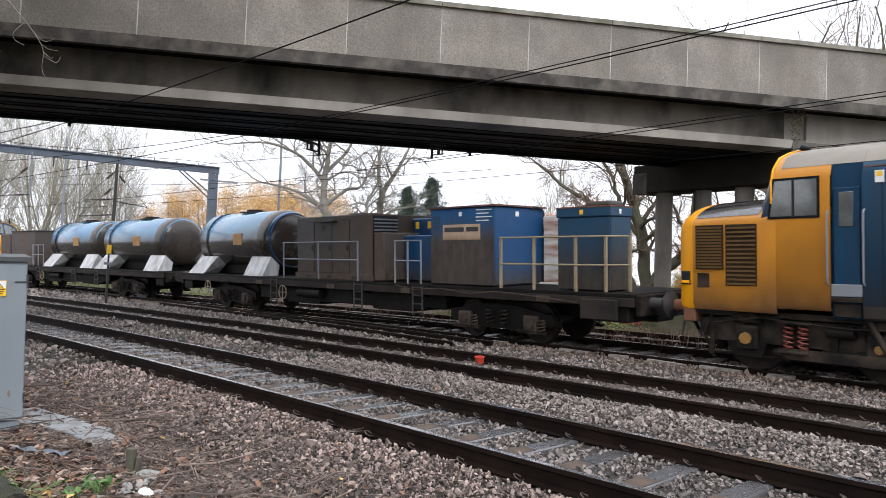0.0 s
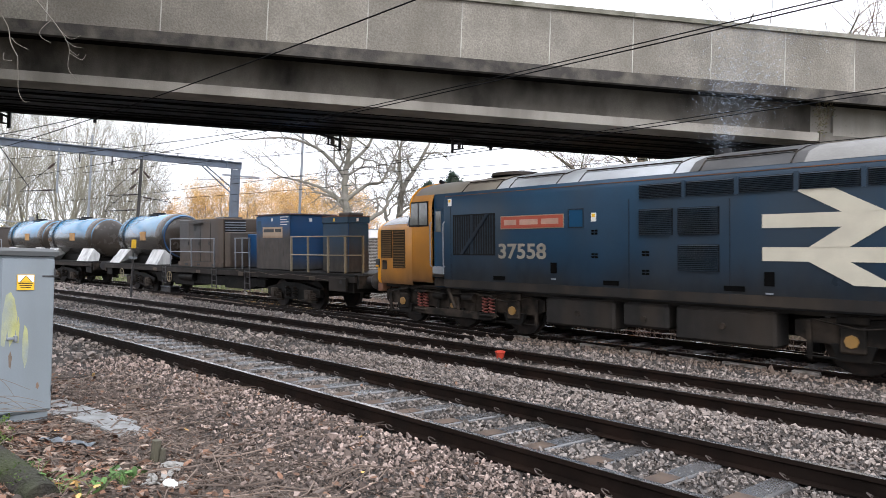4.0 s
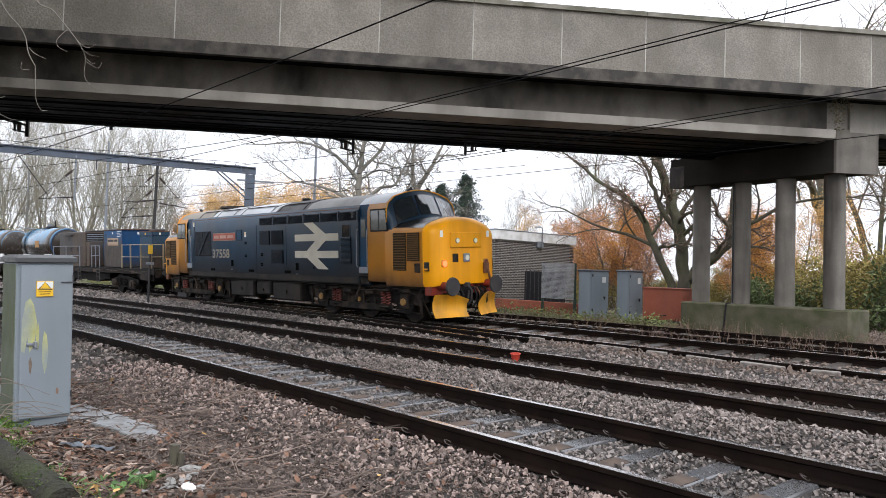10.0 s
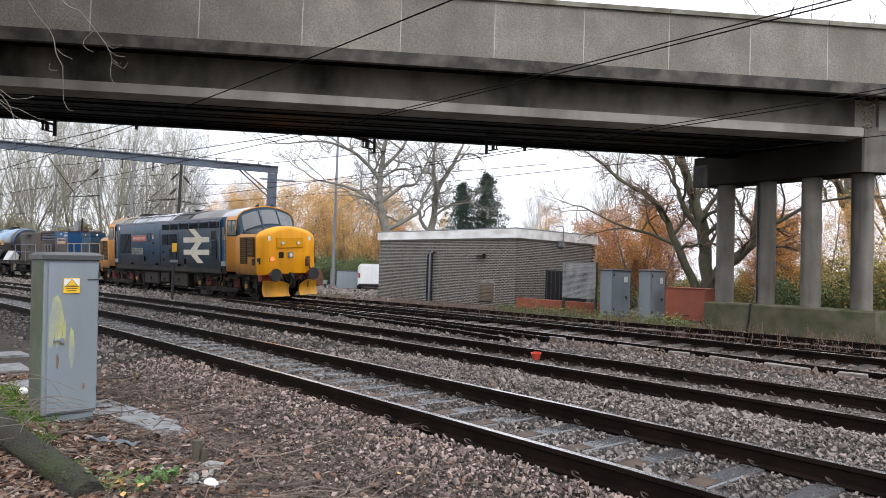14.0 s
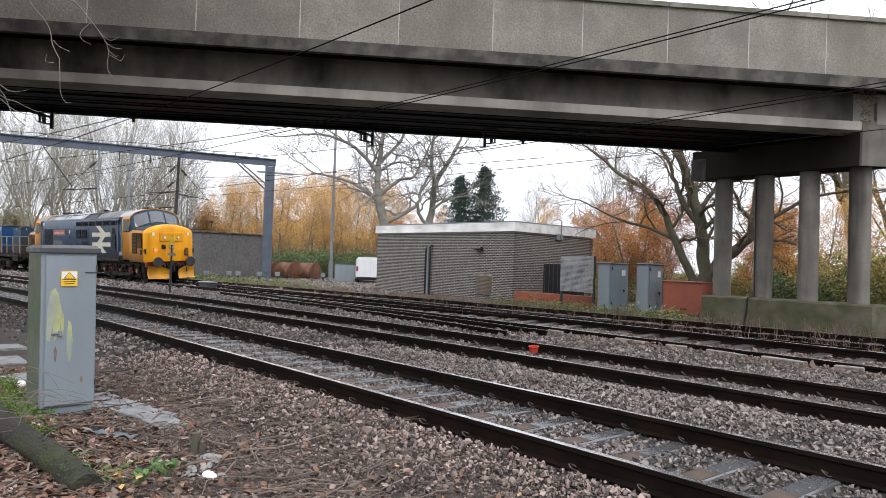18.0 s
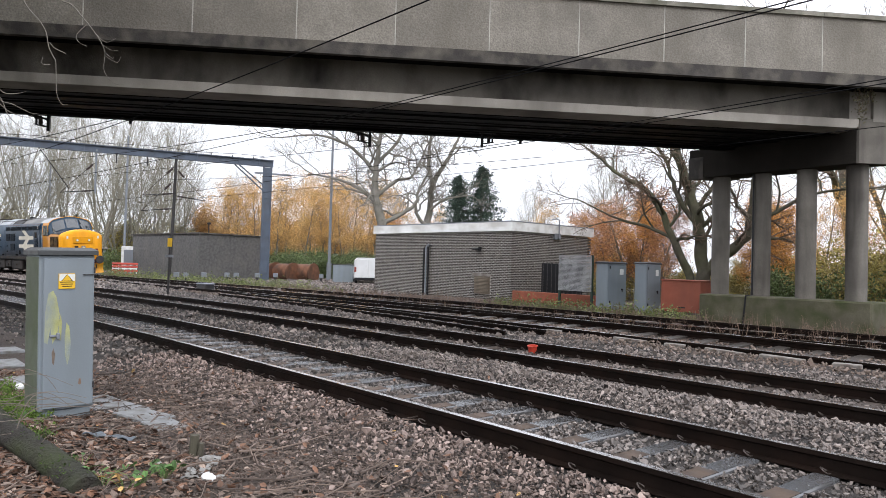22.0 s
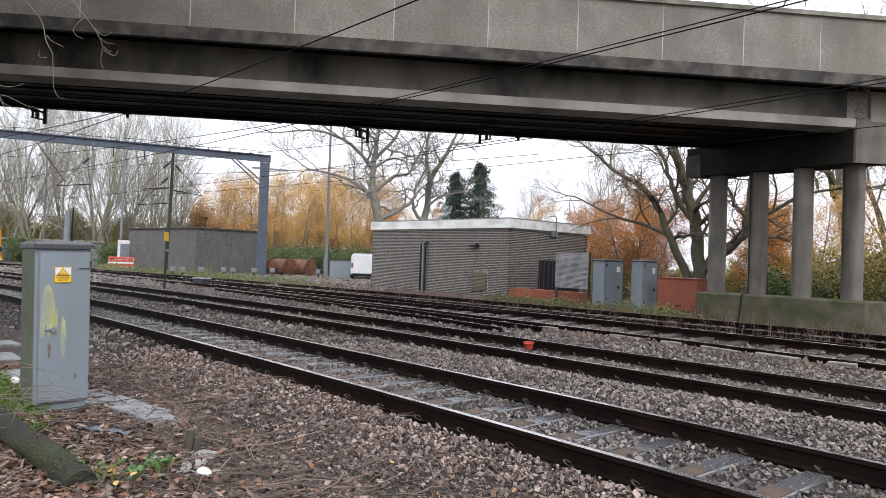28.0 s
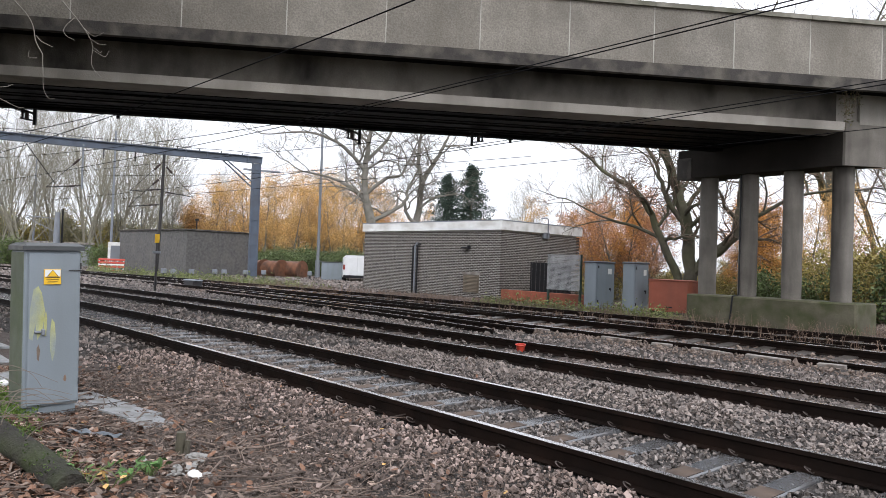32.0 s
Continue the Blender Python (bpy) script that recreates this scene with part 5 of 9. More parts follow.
def wagon(loads, back, label):
    """A long bogie flat wagon; loads fills it."""
    W = thing("flat_wagon", Matrix(), label, "wagon", "train")
    H = 9.9
    part("deck", Shape().box(-H, H, -1.30, 1.30, 1.16, 1.24, 0.01), BLACKGRIME, W, "dirty steel deck")
    for y in (-1.26, 1.26):
        o = 1 if y > 0 else -1
        part("solebar", Shape().box(-H, H, y - 0.05, y + 0.05, 0.98, 1.158, 0.01), SOLEBAR, W, "grimy solebar")
        part("truss", Shape().prism([(-4.6, 0.90), (-3.6, 0.55), (3.6, 0.55), (4.6, 0.90)], y * 0.8 - 0.03, y * 0.8 + 0.03), BLACKGRIME, W)
        for x in (-3.3, 1.1, 3.55):
            lad = part("ladder", Shape().box(x, x + 0.04, y + 0.052 * o, y + 0.08 * o, 0.45, 1.2).box(x + 0.36, x + 0.40, y + 0.052 * o, y + 0.08 * o, 0.45, 1.2), DARKSTEEL, W, "steel ladder")
            for z in (0.5, 0.72, 0.94, 1.14):
                part("rung", Shape().box(x + 0.041, x + 0.359, y + 0.055 * o, y + 0.075 * o, z, z + 0.03), DARKSTEEL, lad)
        for x in (-7.6, -2.53):
            wh = Shape().tube([(x + 0.22 * math.cos(a), y + 0.10 * o, 0.78 + 0.22 * math.sin(a)) for a in (k * math.pi / 8 for k in range(17))], 0.016, 6)
            wh.box(x - 0.2, x + 0.2, y + 0.09 * o, y + 0.11 * o, 0.77, 0.79).box(x - 0.01, x + 0.01, y + 0.09 * o, y + 0.11 * o, 0.58, 0.98)
            part("brake_wheel", wh, RAILINGY, W, "pale hand brake wheel", True)
    for x0, x1, z0 in ((-4.4, -2.9, 0.52), (-2.7, -0.9, 0.45), (-0.6, 0.7, 0.58), (1.6, 3.3, 0.48), (3.9, 4.5, 0.60)):
        part("underfloor_box", Shape().box(x0, x1, -1.05, 1.05, z0, 0.976, 0.03), BLACKGRIME, W, "sooty underfloor equipment box")
    part("air_tank", Shape().cyl((-1.9, -1.12, 0.80), (-0.7, -1.12, 0.80), 0.15, n=14), BLACKGRIME, W, "dark air tank", True)
    part("centre_sill", Shape().box(-9.9, 9.9, -0.35, 0.35, 0.62, 1.155, 0.02), BLACKGRIME, W)
    for s in (-1, 1):
        part("end_step", Shape().box(s * 9.1, s * 9.75, -1.24, 1.24, 0.66, 0.975, 0.02), BLACKGRIME, W)
        part("headstock", Shape().box(s * H, s * (H + 0.14), -1.25, 1.25, 0.80, 1.22, 0.02), BOGIE, W, "grimy headstock")
        for y in (-0.865, 0.865):
            b = part("buffer", Shape().cyl((s * (H + 0.14), y, 1.05), (s * (H + 0.45), y, 1.05), 0.12, n=14), DARKSTEEL, W, "buffer", True)
            part("buffer_head", Shape().cyl((s * (H + 0.42), y, 1.05), (s * (H + 0.50), y, 1.05), 0.15, 0.24, 18), DARKSTEEL, b, "", True)
        part("hose", Shape().tube([(s * (H + 0.14), 0.3, 0.95), (s * (H + 0.4), 0.3, 0.8), (s * (H + 0.5), 0.25, 0.6)], 0.025, 6).tube([(s * (H + 0.1), 0, 1.05), (s * (H + 0.5), 0, 1.0)], 0.04, 6), BLACK, W, "", True)
        bx = s * 6.25
        for y in (-1.0, 1.0):
            o = 1 if y > 0 else -1
            fr = part("bogie_frame", Shape().prism([(bx - 1.55, 0.42), (bx - 0.6, 0.28), (bx + 0.6, 0.28), (bx + 1.55, 0.42), (bx + 1.55, 0.66), (bx + 0.5, 0.84), (bx - 0.5, 0.84), (bx - 1.55, 0.66)], y - 0.06, y + 0.06), BLACKGRIME, W, "grimy bogie side frame")
            for k in (-1, 1):
                x = bx + k * 1.0
                part("axlebox", Shape().box(x - 0.20, x + 0.20, y + 0.062 * o, y + 0.19 * o, 0.28, 0.64, 0.03).cyl((x, y + 0.19 * o, 0.46), (x, y + 0.23 * o, 0.46), 0.11, n=12), AXLEBROWN, fr, "brown-caked axlebox")
                part("axle_spring", coil(Shape(), (x + 0.30, y + 0.14 * o, 0), 0.075, 0.28, 0.56, 4, 0.02), AXLEBROWN, fr, "", True)
                part("hanger", Shape().prism([(x - 0.42, 0.30), (x - 0.34, 0.24), (x + 0.44, 0.24), (x + 0.48, 0.30)], y + 0.07 * o, y + 0.16 * o), BOGIE, fr)
            for x in (bx - 0.22, bx + 0.22):
                part("spring", coil(Shape(), (x, y + 0.12 * o, 0), 0.08, 0.36, 0.72), BOGIE, fr, "", True)
        for k in (-1, 1):
            wheelset(W, bx + k * 1.0, 0.46, False)
        part("bogie_bolster", Shape().box(bx - 1.2, bx + 1.2, -0.55, 0.55, 0.5, 0.9, 0.02), BOGIE, W)
    loads(W)
    VEHICLES.append((W, back, 12.5, False))
    return W


def tank(W, x0, x1, r=1.06, zc=2.46):
    t = Shape()
    n = 40
    rings = []
    for x, k in ((x0, 0.0), (x0 + 0.02, 0.45), (x0 + 0.08, 0.75), (x0 + 0.2, 0.93), (x0 + 0.36, 1.0), (x1 - 0.36, 1.0), (x1 - 0.2, 0.93), (x1 - 0.08, 0.75), (x1 - 0.02, 0.45), (x1, 0.0)):
        k = max(k, 0.02)
        rings.append([(x, r * k * math.cos(2 * math.pi * j / n), zc + r * k * math.sin(2 * math.pi * j / n)) for j in range(n)])
    t.loft(rings)
    tk = part("tank", t, TANKBLUE, W, "blue water tank, wet on top and caked in brown dirt below", True)
    dome = Shape().loft([[(x + 0.006, r * k * 1.004 * math.cos(2 * math.pi * j / n), zc + r * k * 1.004 * math.sin(2 * math.pi * j / n)) for j in range(n)] for x, k in ((x1 - 0.72, 1.0), (x1 - 0.37, 1.0), (x1 - 0.22, 0.94), (x1 - 0.08, 0.757), (x1 - 0.02, 0.46), (x1, 0.02))])
    part("end_dirt", dome, TANKBROWN, tk, "dark grimy tank end", True)
    for x in (x0 + 0.9,):
        part("strap", Shape().tube([(x, (r + 0.012) * math.cos(a), zc + (r + 0.012) * math.sin(a)) for a in (2 * math.pi * j / 32 for j in range(33))], 0.02, 5), DARKSTEEL, tk)
    part("manhole", Shape().cyl(((x0 + x1) / 2, 0, zc + r - 0.03), ((x0 + x1) / 2, 0, zc + r + 0.10), 0.30, 0.30, 18).box((x0 + x1) / 2 - 0.5, (x0 + x1) / 2 + 0.5, -0.35, 0.35, zc + r - 0.02, zc + r + 0.03), BLACK, tk, "black manhole cover")
    for x, lean in ((x0 - 0.15, 0.45), (x1 - 1.2, -0.05)):
        for y in (-1, 1):
            part("saddle", Shape().add([(x + a * lean + dx, y * b, z) for dx in (0, 1.25) for a, b, z in ((1.0, 0.93, 1.90), (0.0, 1.30, 1.25), (0, 0.7, 1.25), (1, 0.6, 1.6))],
                 [(0, 1, 2, 3), (7, 6, 5, 4), (0, 4, 5, 1), (1, 5, 6, 2), (2, 6, 7, 3), (3, 7, 4, 0)]), WSTEEL, W, "white-streaked slanting saddle")
    part("tank_cradle", Shape().box(x0 + 0.4, x1 - 0.4, -0.55, 0.55, 1.25, 1.62, 0.02), BLACKGRIME, W)
    part("notice", Shape().box((x0 + x1) / 2 + 0.3, (x0 + x1) / 2 + 0.9, -r - 0.012, -r + 0.02, zc - 0.15, zc + 0.25), surf("orange_notice", (0.36, 0.19, 0.06), 0.6), tk, "orange notice")


def railing(W, x0, x1, mat, y=-1.29, top=2.38, posts=3, ends=()):
    for k in range(posts):
        x = x0 + (x1 - x0) * k / (posts - 1)
        part("railing_post", Shape().box(x - 0.022, x + 0.022, y - 0.022, y + 0.022, 1.24, top, 0.006), mat, W, "handrail post")
    for z in (top - 0.02, (top + 1.3) / 2):
        part("handrail", Shape().tube([(x0, y - 0.03, z), (x1, y - 0.03, z)], 0.017, 8), mat, W, "handrail", True)
    for x, y1 in ends:
        for z in (top - 0.02, (top + 1.3) / 2):
            part("handrail", Shape().tube([(x, y - 0.03, z), (x, y1, z)], 0.017, 8), mat, W, "", True)
        part("railing_post", Shape().box(x - 0.028, x + 0.028, y1 - 0.028, y1 + 0.028, 1.24, top, 0.006), mat, W)


def front_loads(W):
    """Loads of the wagon next to the locomotive; x counts from its middle, 19.85 m behind the locomotive's."""
    o = 19.85
    sm = part("small_module", Shape().box(7.90, 9.20, -1.0, -0.18, 1.26, 2.80, 0.03), BOXBLUE, W, "small blue equipment module with a grimy side")
    part("grime_panel", Shape().box(7.91, 9.19, -1.012, -1.002, 1.28, 2.79), SMALLSIDE, sm, "side caked in brown dirt towards its foot")
    part("lid", Shape().box(7.87, 9.23, -1.035, -0.15, 2.802, 3.02, 0.02), SMALLSIDE, sm, "deep blue-grey lid")
    part("lid_rim", Shape().box(7.862, 9.238, -1.043, -0.142, 3.0, 3.03, 0.004), RUST, sm, "rusty lid edge")
    part("top_box", Shape().box(8.5, 9.1, -0.85, -0.3, 3.032, 3.14, 0.03), BOXGRIME, sm)
    part("notice", Shape().box(8.48, 8.57, -1.042, -1.036, 2.86, 2.96), SIGNY, sm, "small faded notice")
    part("notice", Shape().box(9.232, 9.237, -0.70, -0.62, 2.86, 2.96), SIGNW, sm)
    part("end_panel", Shape().box(9.202, 9.21, -0.98, -0.20, 1.28, 2.79), SMALLSIDE, sm, "end caked in brown dirt towards its foot")
    stack = part("pale_cabinet", Shape().box(6.30, 6.85, 0.62, 1.12, 1.30, 2.95, 0.02), surf("rust_run_white_paint", (0.66, 0.64, 0.60), 0.6, 0.15, 3, 40, (0.30, 0.13, 0.06), 0.95, 2.2, 0.1, streak=(0.4, 0.4, 2.5)), W, "white cabinet with rusty bands behind the module")
    part("cabinet_base", Shape().box(6.22, 6.93, 0.55, 1.18, 1.242, 1.299, 0.01), WHITE, stack)
    big = part("large_module", Shape().box(4.05, 6.20, -1.12, 0.78, 1.26, 3.14, 0.03), BOXBLUE, W, "large bright blue equipment module with a dirty side")
    part("grime_panel", Shape().box(4.07, 6.18, -1.132, -1.122, 1.28, 3.12), BOXSIDE, big, "side caked in brown dirt")
    part("lid", Shape().box(4.01, 6.24, -1.16, 0.82, 3.142, 3.19, 0.015), BOXBLUE, big, "blue lid with a rusty edge")
    part("rusty_edge", Shape().box(4.002, 6.248, -1.168, 0.828, 3.15, 3.182), RUST, big)
    part("owner_panel", Shape().box(4.50, 5.75, -1.140, -1.133, 2.36, 2.74), surf("tan_panel", (0.44, 0.33, 0.23), 0.7, 0.15, 3, rise=(2.30, 2.50, (0.20, 0.11, 0.06))), big, "tan owner's panel")
    part("panel_text", Shape().box(4.56, 5.22, -1.1435, -1.1405, 2.56, 2.67).box(5.30, 5.68, -1.1435, -1.1405, 2.56, 2.67), DARKSTEEL, big, "dark bar of lettering")
    for k in range(4):
        part("text_bar", Shape().box(5.62, 6.12 - 0.1 * (k % 2), -1.1375, -1.1325, 3.06 - k * 0.085, 3.085 - k * 0.085), SIGNW, big, "white bar of lettering")
    part("side_notice", Shape().box(4.14, 4.40, -1.1375, -1.1325, 2.62, 2.96), SMALLSIDE, big, "faded notice board")
    for k in range(5):
        x = 4.55 + k * 0.30
        part("dirt_run", Shape().prism([(x, 1.9 + 0.1 * (k % 2)), (x + 0.05, 1.75), (x + 0.07, 2.25), (x + 0.01, 2.3)], -1.1345, -1.1325), BOXGRIME, big, "dark run of dirt")
    part("notice", Shape().box(5.05, 5.15, -1.136, -1.1325, 2.94, 3.05), SIGNW, big, "small pale notice")
    part("notice", Shape().box(6.202, 6.21, -0.36, -0.24, 2.92, 3.04), SIGNW, big, "small pale notice")
    part("end_pipe", Shape().tube([(6.22, 0.70, 1.3), (6.26, 0.72, 2.9), (6.26, 0.66, 3.1), (6.26, 0.45, 3.16), (6.24, 0.2, 3.12)], 0.022, 6), BLACK, big, "", True)
    gen = part("generator_housing", Shape().box(o - 21.85, o - 18.15, -1.15, 1.15, 1.26, 3.14, 0.03), BOXGRIME, W, "grimy brown generator housing")
    for x0, x1 in ((21.7, 20.9), (20.85, 20.0), (19.95, 19.15)):
        part("housing_door", Shape().box(o - x0, o - x1, -1.166, -1.152, 1.45, 3.0, 0.006), BOXGRIME, gen)
        part("door_gap", Shape().box(o - x0 - 0.014, o - x1 + 0.014, -1.1535, -1.1505, 1.436, 3.014), BLACK, gen)
        part("door_handle", Shape().box(o - x1 - 0.12, o - x1 - 0.06, -1.185, -1.167, 2.1, 2.25, 0.004), BLACK, gen)
    part("vent", Shape().box(o - 20.5, o - 20.3, -1.172, -1.167, 2.68, 2.88), BLACK, gen)
    part("end_louvre", Shape().box(o - 18.148, o - 18.13, -1.1, -0.2, 1.4, 3.08), BLACK, gen)
    for k in range(16):
        part("end_slat", Shape().box(o - 18.128, o - 18.08, -1.08, -0.22, 1.46 + k * 0.1, 1.50 + k * 0.1), STEELGREY, gen)
    part("skid", Shape().box(o - 21.9, o - 18.1, -1.19, 1.19, 1.245, 1.43, 0.01), BOXGRIME, gen, "caked steel skid under the housing")
    for x in (21.3, 20.2, 19.0):
        part("skid_slot", Shape().box(o - x, o - x + 0.26, -1.195, -1.1905, 1.29, 1.36), BLACK, gen)
    part("hood", Shape().box(o - 20.6, o - 19.7, -1.30, -1.167, 2.96, 3.0, 0.006), BOXGRIME, gen)
    part("exhaust_cover", Shape().box(o - 20.2, o - 19.4, -0.4, 0.4, 3.142, 3.24, 0.03), BLACK, gen)
    part("pump_cabinet", Shape().box(o - 18.05, o - 17.62, -1.15, 0.2, 1.26, 2.6, 0.03), BOXGRIME, W, "dirty pump cabinet")
    part("control_cabinet", Shape().box(o - 17.58, o - 16.1, -0.45, 1.15, 1.26, 2.52, 0.03).box(o - 17.95, o - 16.3, 0.22, 1.15, 2.525, 3.02, 0.03), BOXBLUE, W, "blue control cabinet")
    for k in range(3):
        part("notice", Shape().box(o - 17.8 + k * 0.5, o - 17.66 + k * 0.5, 0.21, 0.2185, 2.72, 2.92), SIGNY, W, "yellow notice")
    tank(W, o - 29.0, o - 23.75)
    part("tank_rim", Shape().tube([(o - 23.82, 0.93 * math.cos(a), 2.46 + 0.93 * math.sin(a)) for a in (2 * math.pi * j / 36 for j in range(37))], 0.03, 6), BOXBLUE, W, "blue rim round the tank end", True)
    turn = ((6.52, -1.29), (7.47, -1.29), (8.55, -1.29), (9.15, -1.09), (9.42, -0.60))
    for x, y in turn:
        part("railing_post", Shape().box(x - 0.03, x + 0.03, y - 0.03, y + 0.03, 1.24, 2.41, 0.006), RAILINGY, W, "pale handrail post")
    for z in (2.39, 1.80):
        part("handrail", Shape().tube([(x, y - 0.035, z) for x, y in turn], 0.019, 8), RAILINGY, W, "pale handrail", True)
    part("valve_box", Shape().box(8.71, 9.57, -1.40, -1.312, 0.70, 1.12, 0.02), SOLEBAR, W, "brown-caked box on the solebar")
    part("box_hole", Shape().box(9.27, 9.38, -1.405, -1.401, 0.95, 1.04), BLACK, W)
    for x in (7.55, 3.1, -0.2, -4.2):
        part("label_plate", Shape().box(x, x + 0.35, -1.325, -1.311, 0.99, 1.12, 0.004), BOXGRIME, W, "dirty label plate")
    part("air_hose", Shape().tube([(2.9, -1.33, 1.2), (3.6, -1.36, 1.10), (4.6, -1.35, 1.17), (5.6, -1.37, 1.08), (6.4, -1.35, 1.16), (7.6, -1.36, 1.10), (8.6, -1.34, 1.02)], 0.010, 6), BOXGRIME, W, "slack grey hose along the deck edge", True)
    railing(W, o - 22.4, o - 18.6, STEELGREY, posts=3)
    railing(W, o - 17.0, o - 16.0, STEELGREY, posts=3)


def rear_loads(W):
    o = 41.1
    tank(W, o - 37.5, o - 31.75)
    tank(W, o - 43.6, o - 38.0)
    box = part("rear_module", Shape().box(o - 48.6, o - 45.2, -1.12, 1.12, 1.26, 3.1, 0.03), BOXGRIME, W, "dirt-coated equipment module")
    part("lid", Shape().box(o - 48.65, o - 45.15, -1.16, 1.16, 3.102, 3.16, 0.02), BOXGRIME, box)
    part("small_module", Shape().box(o - 50.7, o - 49.2, -1.0, 1.0, 1.26, 3.0, 0.03), BOXGRIME, W, "dirt-coated module")
    railing(W, o - 45.0, o - 43.6, STEELGREY, posts=3)


wagon(front_loads, -19.85, "dirty bogie flat wagon with blue modules, generator and water tank")
wagon(rear_loads, -41.1, "dirty bogie flat wagon with two blue water tanks")
tail_loco = locomotive(True, "dark blue diesel locomotive with yellow ends at the train's head")
VEHICLES[-1] = (tail_loco, -61.0, 11.28, True)


# ---- trees ----
BARK = surf("grey_bark", (0.21, 0.19, 0.16), 0.9, 0.3, 3, 30, (0.07, 0.075, 0.04), 0.5, 1.5, 0.6)
BARKPALE = surf("pale_grey_bark", (0.235, 0.22, 0.19), 0.9, 0.35, 3, 30, (0.10, 0.095, 0.065), 0.5, 1.5, 0.6)
BARKDARK = surf("dark_mossy_bark", (0.090, 0.080, 0.058), 0.9, 0.35, 3, 30, (0.075, 0.085, 0.03), 0.6, 1.0, 0.6)
TWIG = surf("pale_twigs", (0.225, 0.205, 0.17), 0.9, 0.25, 2, 20, bump=0)
TWIGOLIVE = surf("olive_grey_twigs", (0.27, 0.252, 0.195), 0.9, 0.25, 2, 20, bump=0)
BIRCHTWIG = surf("brown_twigs", (0.17, 0.12, 0.085), 0.9, 0.25, 2, 20, bump=0)


def leafy(name, colour, spread=0.35):
    mat = surf(name, colour, 0.75, spread, 0.6, 6, None, bump=0, each=0.45, island=True)
    mat.node_tree.nodes["Principled BSDF"].inputs["Subsurface Weight"].default_value = 0.0
    return mat


LEAF_ORANGE = leafy("orange_leaves", (0.58, 0.285, 0.065))
LEAF_GOLD = leafy("golden_leaves", (0.64, 0.40, 0.14))
LEAF_RUSSET = leafy("russet_leaves", (0.52, 0.25, 0.11))
LEAF_GREEN = leafy("dull_green_leaves", (0.12, 0.16, 0.055))
LEAF_OLIVE = leafy("yellow_green_leaves", (0.33, 0.27, 0.075))
NEEDLE = leafy("dark_needles", (0.030, 0.055, 0.036))


class Wood:
    """Grows branches as arrays of thin tapered tubes."""

    def __init__(self, seed):
        self.r = random.Random(seed)
        self.thick, self.fine, self.tips = Shape(), Shape(), []

    def limb(self, p, d, length, radius, level, rules):
        r = self.r
        n = max(3, int(4 + length * 0.8)) if level < 2 else (3 if level == 2 else 2)
        bend, lift = rules["bend"] * (rules.get("trunk", 1.0) if level == 0 else 1.0), rules["lift"]
        pts, rad, cur, way = [p.copy()], [radius], p.copy(), d.normalized()
        for k in range(n):
            way = (way + Vector((r.gauss(0, bend), r.gauss(0, bend), r.gauss(0, bend) + lift * (0.5 if level else 0.2)))).normalized()
            cur = cur + way * (length / n)
            pts.append(cur.copy())
            rad.append(radius * (1 - 0.75 * (k + 1) / n) + 0.002)
        sides = 8 if level == 0 else (6 if level == 1 else (4 if level == 2 else 3))
        tgt = self.thick if level < 2 else self.fine
        v0, last = len(tgt.v), None
        for k, q in enumerate(pts):
            dd = (pts[min(k + 1, n)] - pts[max(k - 1, 0)]).normalized()
            x = dd.orthogonal().normalized() if last is None else (last - dd * last.dot(dd)).normalized()
            last, y = x, dd.cross(x)
            for j in range(sides):
                a = 2 * math.pi * j / sides
                tgt.v.append(tuple(q + (x * math.cos(a) + y * math.sin(a)) * rad[k]))
        for k in range(n):
            for j in range(sides):
                tgt.f.append((v0 + k * sides + j, v0 + k * sides + (j + 1) % sides, v0 + (k + 1) * sides + (j + 1) % sides, v0 + (k + 1) * sides + j))
        if level >= rules["levels"]:
            self.tips += pts[1:]
            return
        kids = rules["kids"][level]
        for k in range(kids):
            f = rules["from"][level] + (1 - rules["from"][level]) * (k + r.random()) / kids
            i = min(n - 1, int(f * n))
            q = pts[i].lerp(pts[i + 1], f * n - i)
            axis = way.orthogonal().normalized()
            axis.rotate(Matrix.Rotation(r.uniform(0, 2 * math.pi), 3, way))
            side = (pts[i + 1] - pts[i]).normalized()
            ang = radians(r.uniform(*rules["angle"][level]))
            nd = (side * math.cos(ang) + axis * math.sin(ang)).normalized()
            self.limb(q, nd, length * r.uniform(*rules["len"][level]) * (1 - 0.35 * f), rad[i] * rules["thin"][level], level + 1, rules)


def leaves_at(points, seed, per, spread, size, flat=0.0):
    r = np.random.RandomState(seed)
    pts = np.array([tuple(p) for p in points])
    c = np.repeat(pts, per, 0) + r.normal(0, spread, (len(pts) * per, 3))
    n = len(c)
    a = r.normal(0, 1, (n, 3))
    a /= np.linalg.norm(a, axis=1)[:, None]
    b = np.cross(a, r.normal(0, 1, (n, 3)))
    b /= np.linalg.norm(b, axis=1)[:, None] + 1e-9
    s = (size * r.uniform(0.6, 1.3, n))[:, None]
    nn = np.cross(a, b) * s * 0.25
    v = np.stack([c - a * s, c + b * s * 0.55 + nn, c + a * s, c - b * s * 0.55 + nn], 1).reshape(-1, 3)
    q = np.arange(n * 4).reshape(-1, 4)
    sh = Shape()
    sh.v = v.tolist()
    sh.f = [tuple(t) for t in np.concatenate([q[:, [0, 1, 2]], q[:, [0, 2, 3]]]).tolist()]
    return sh


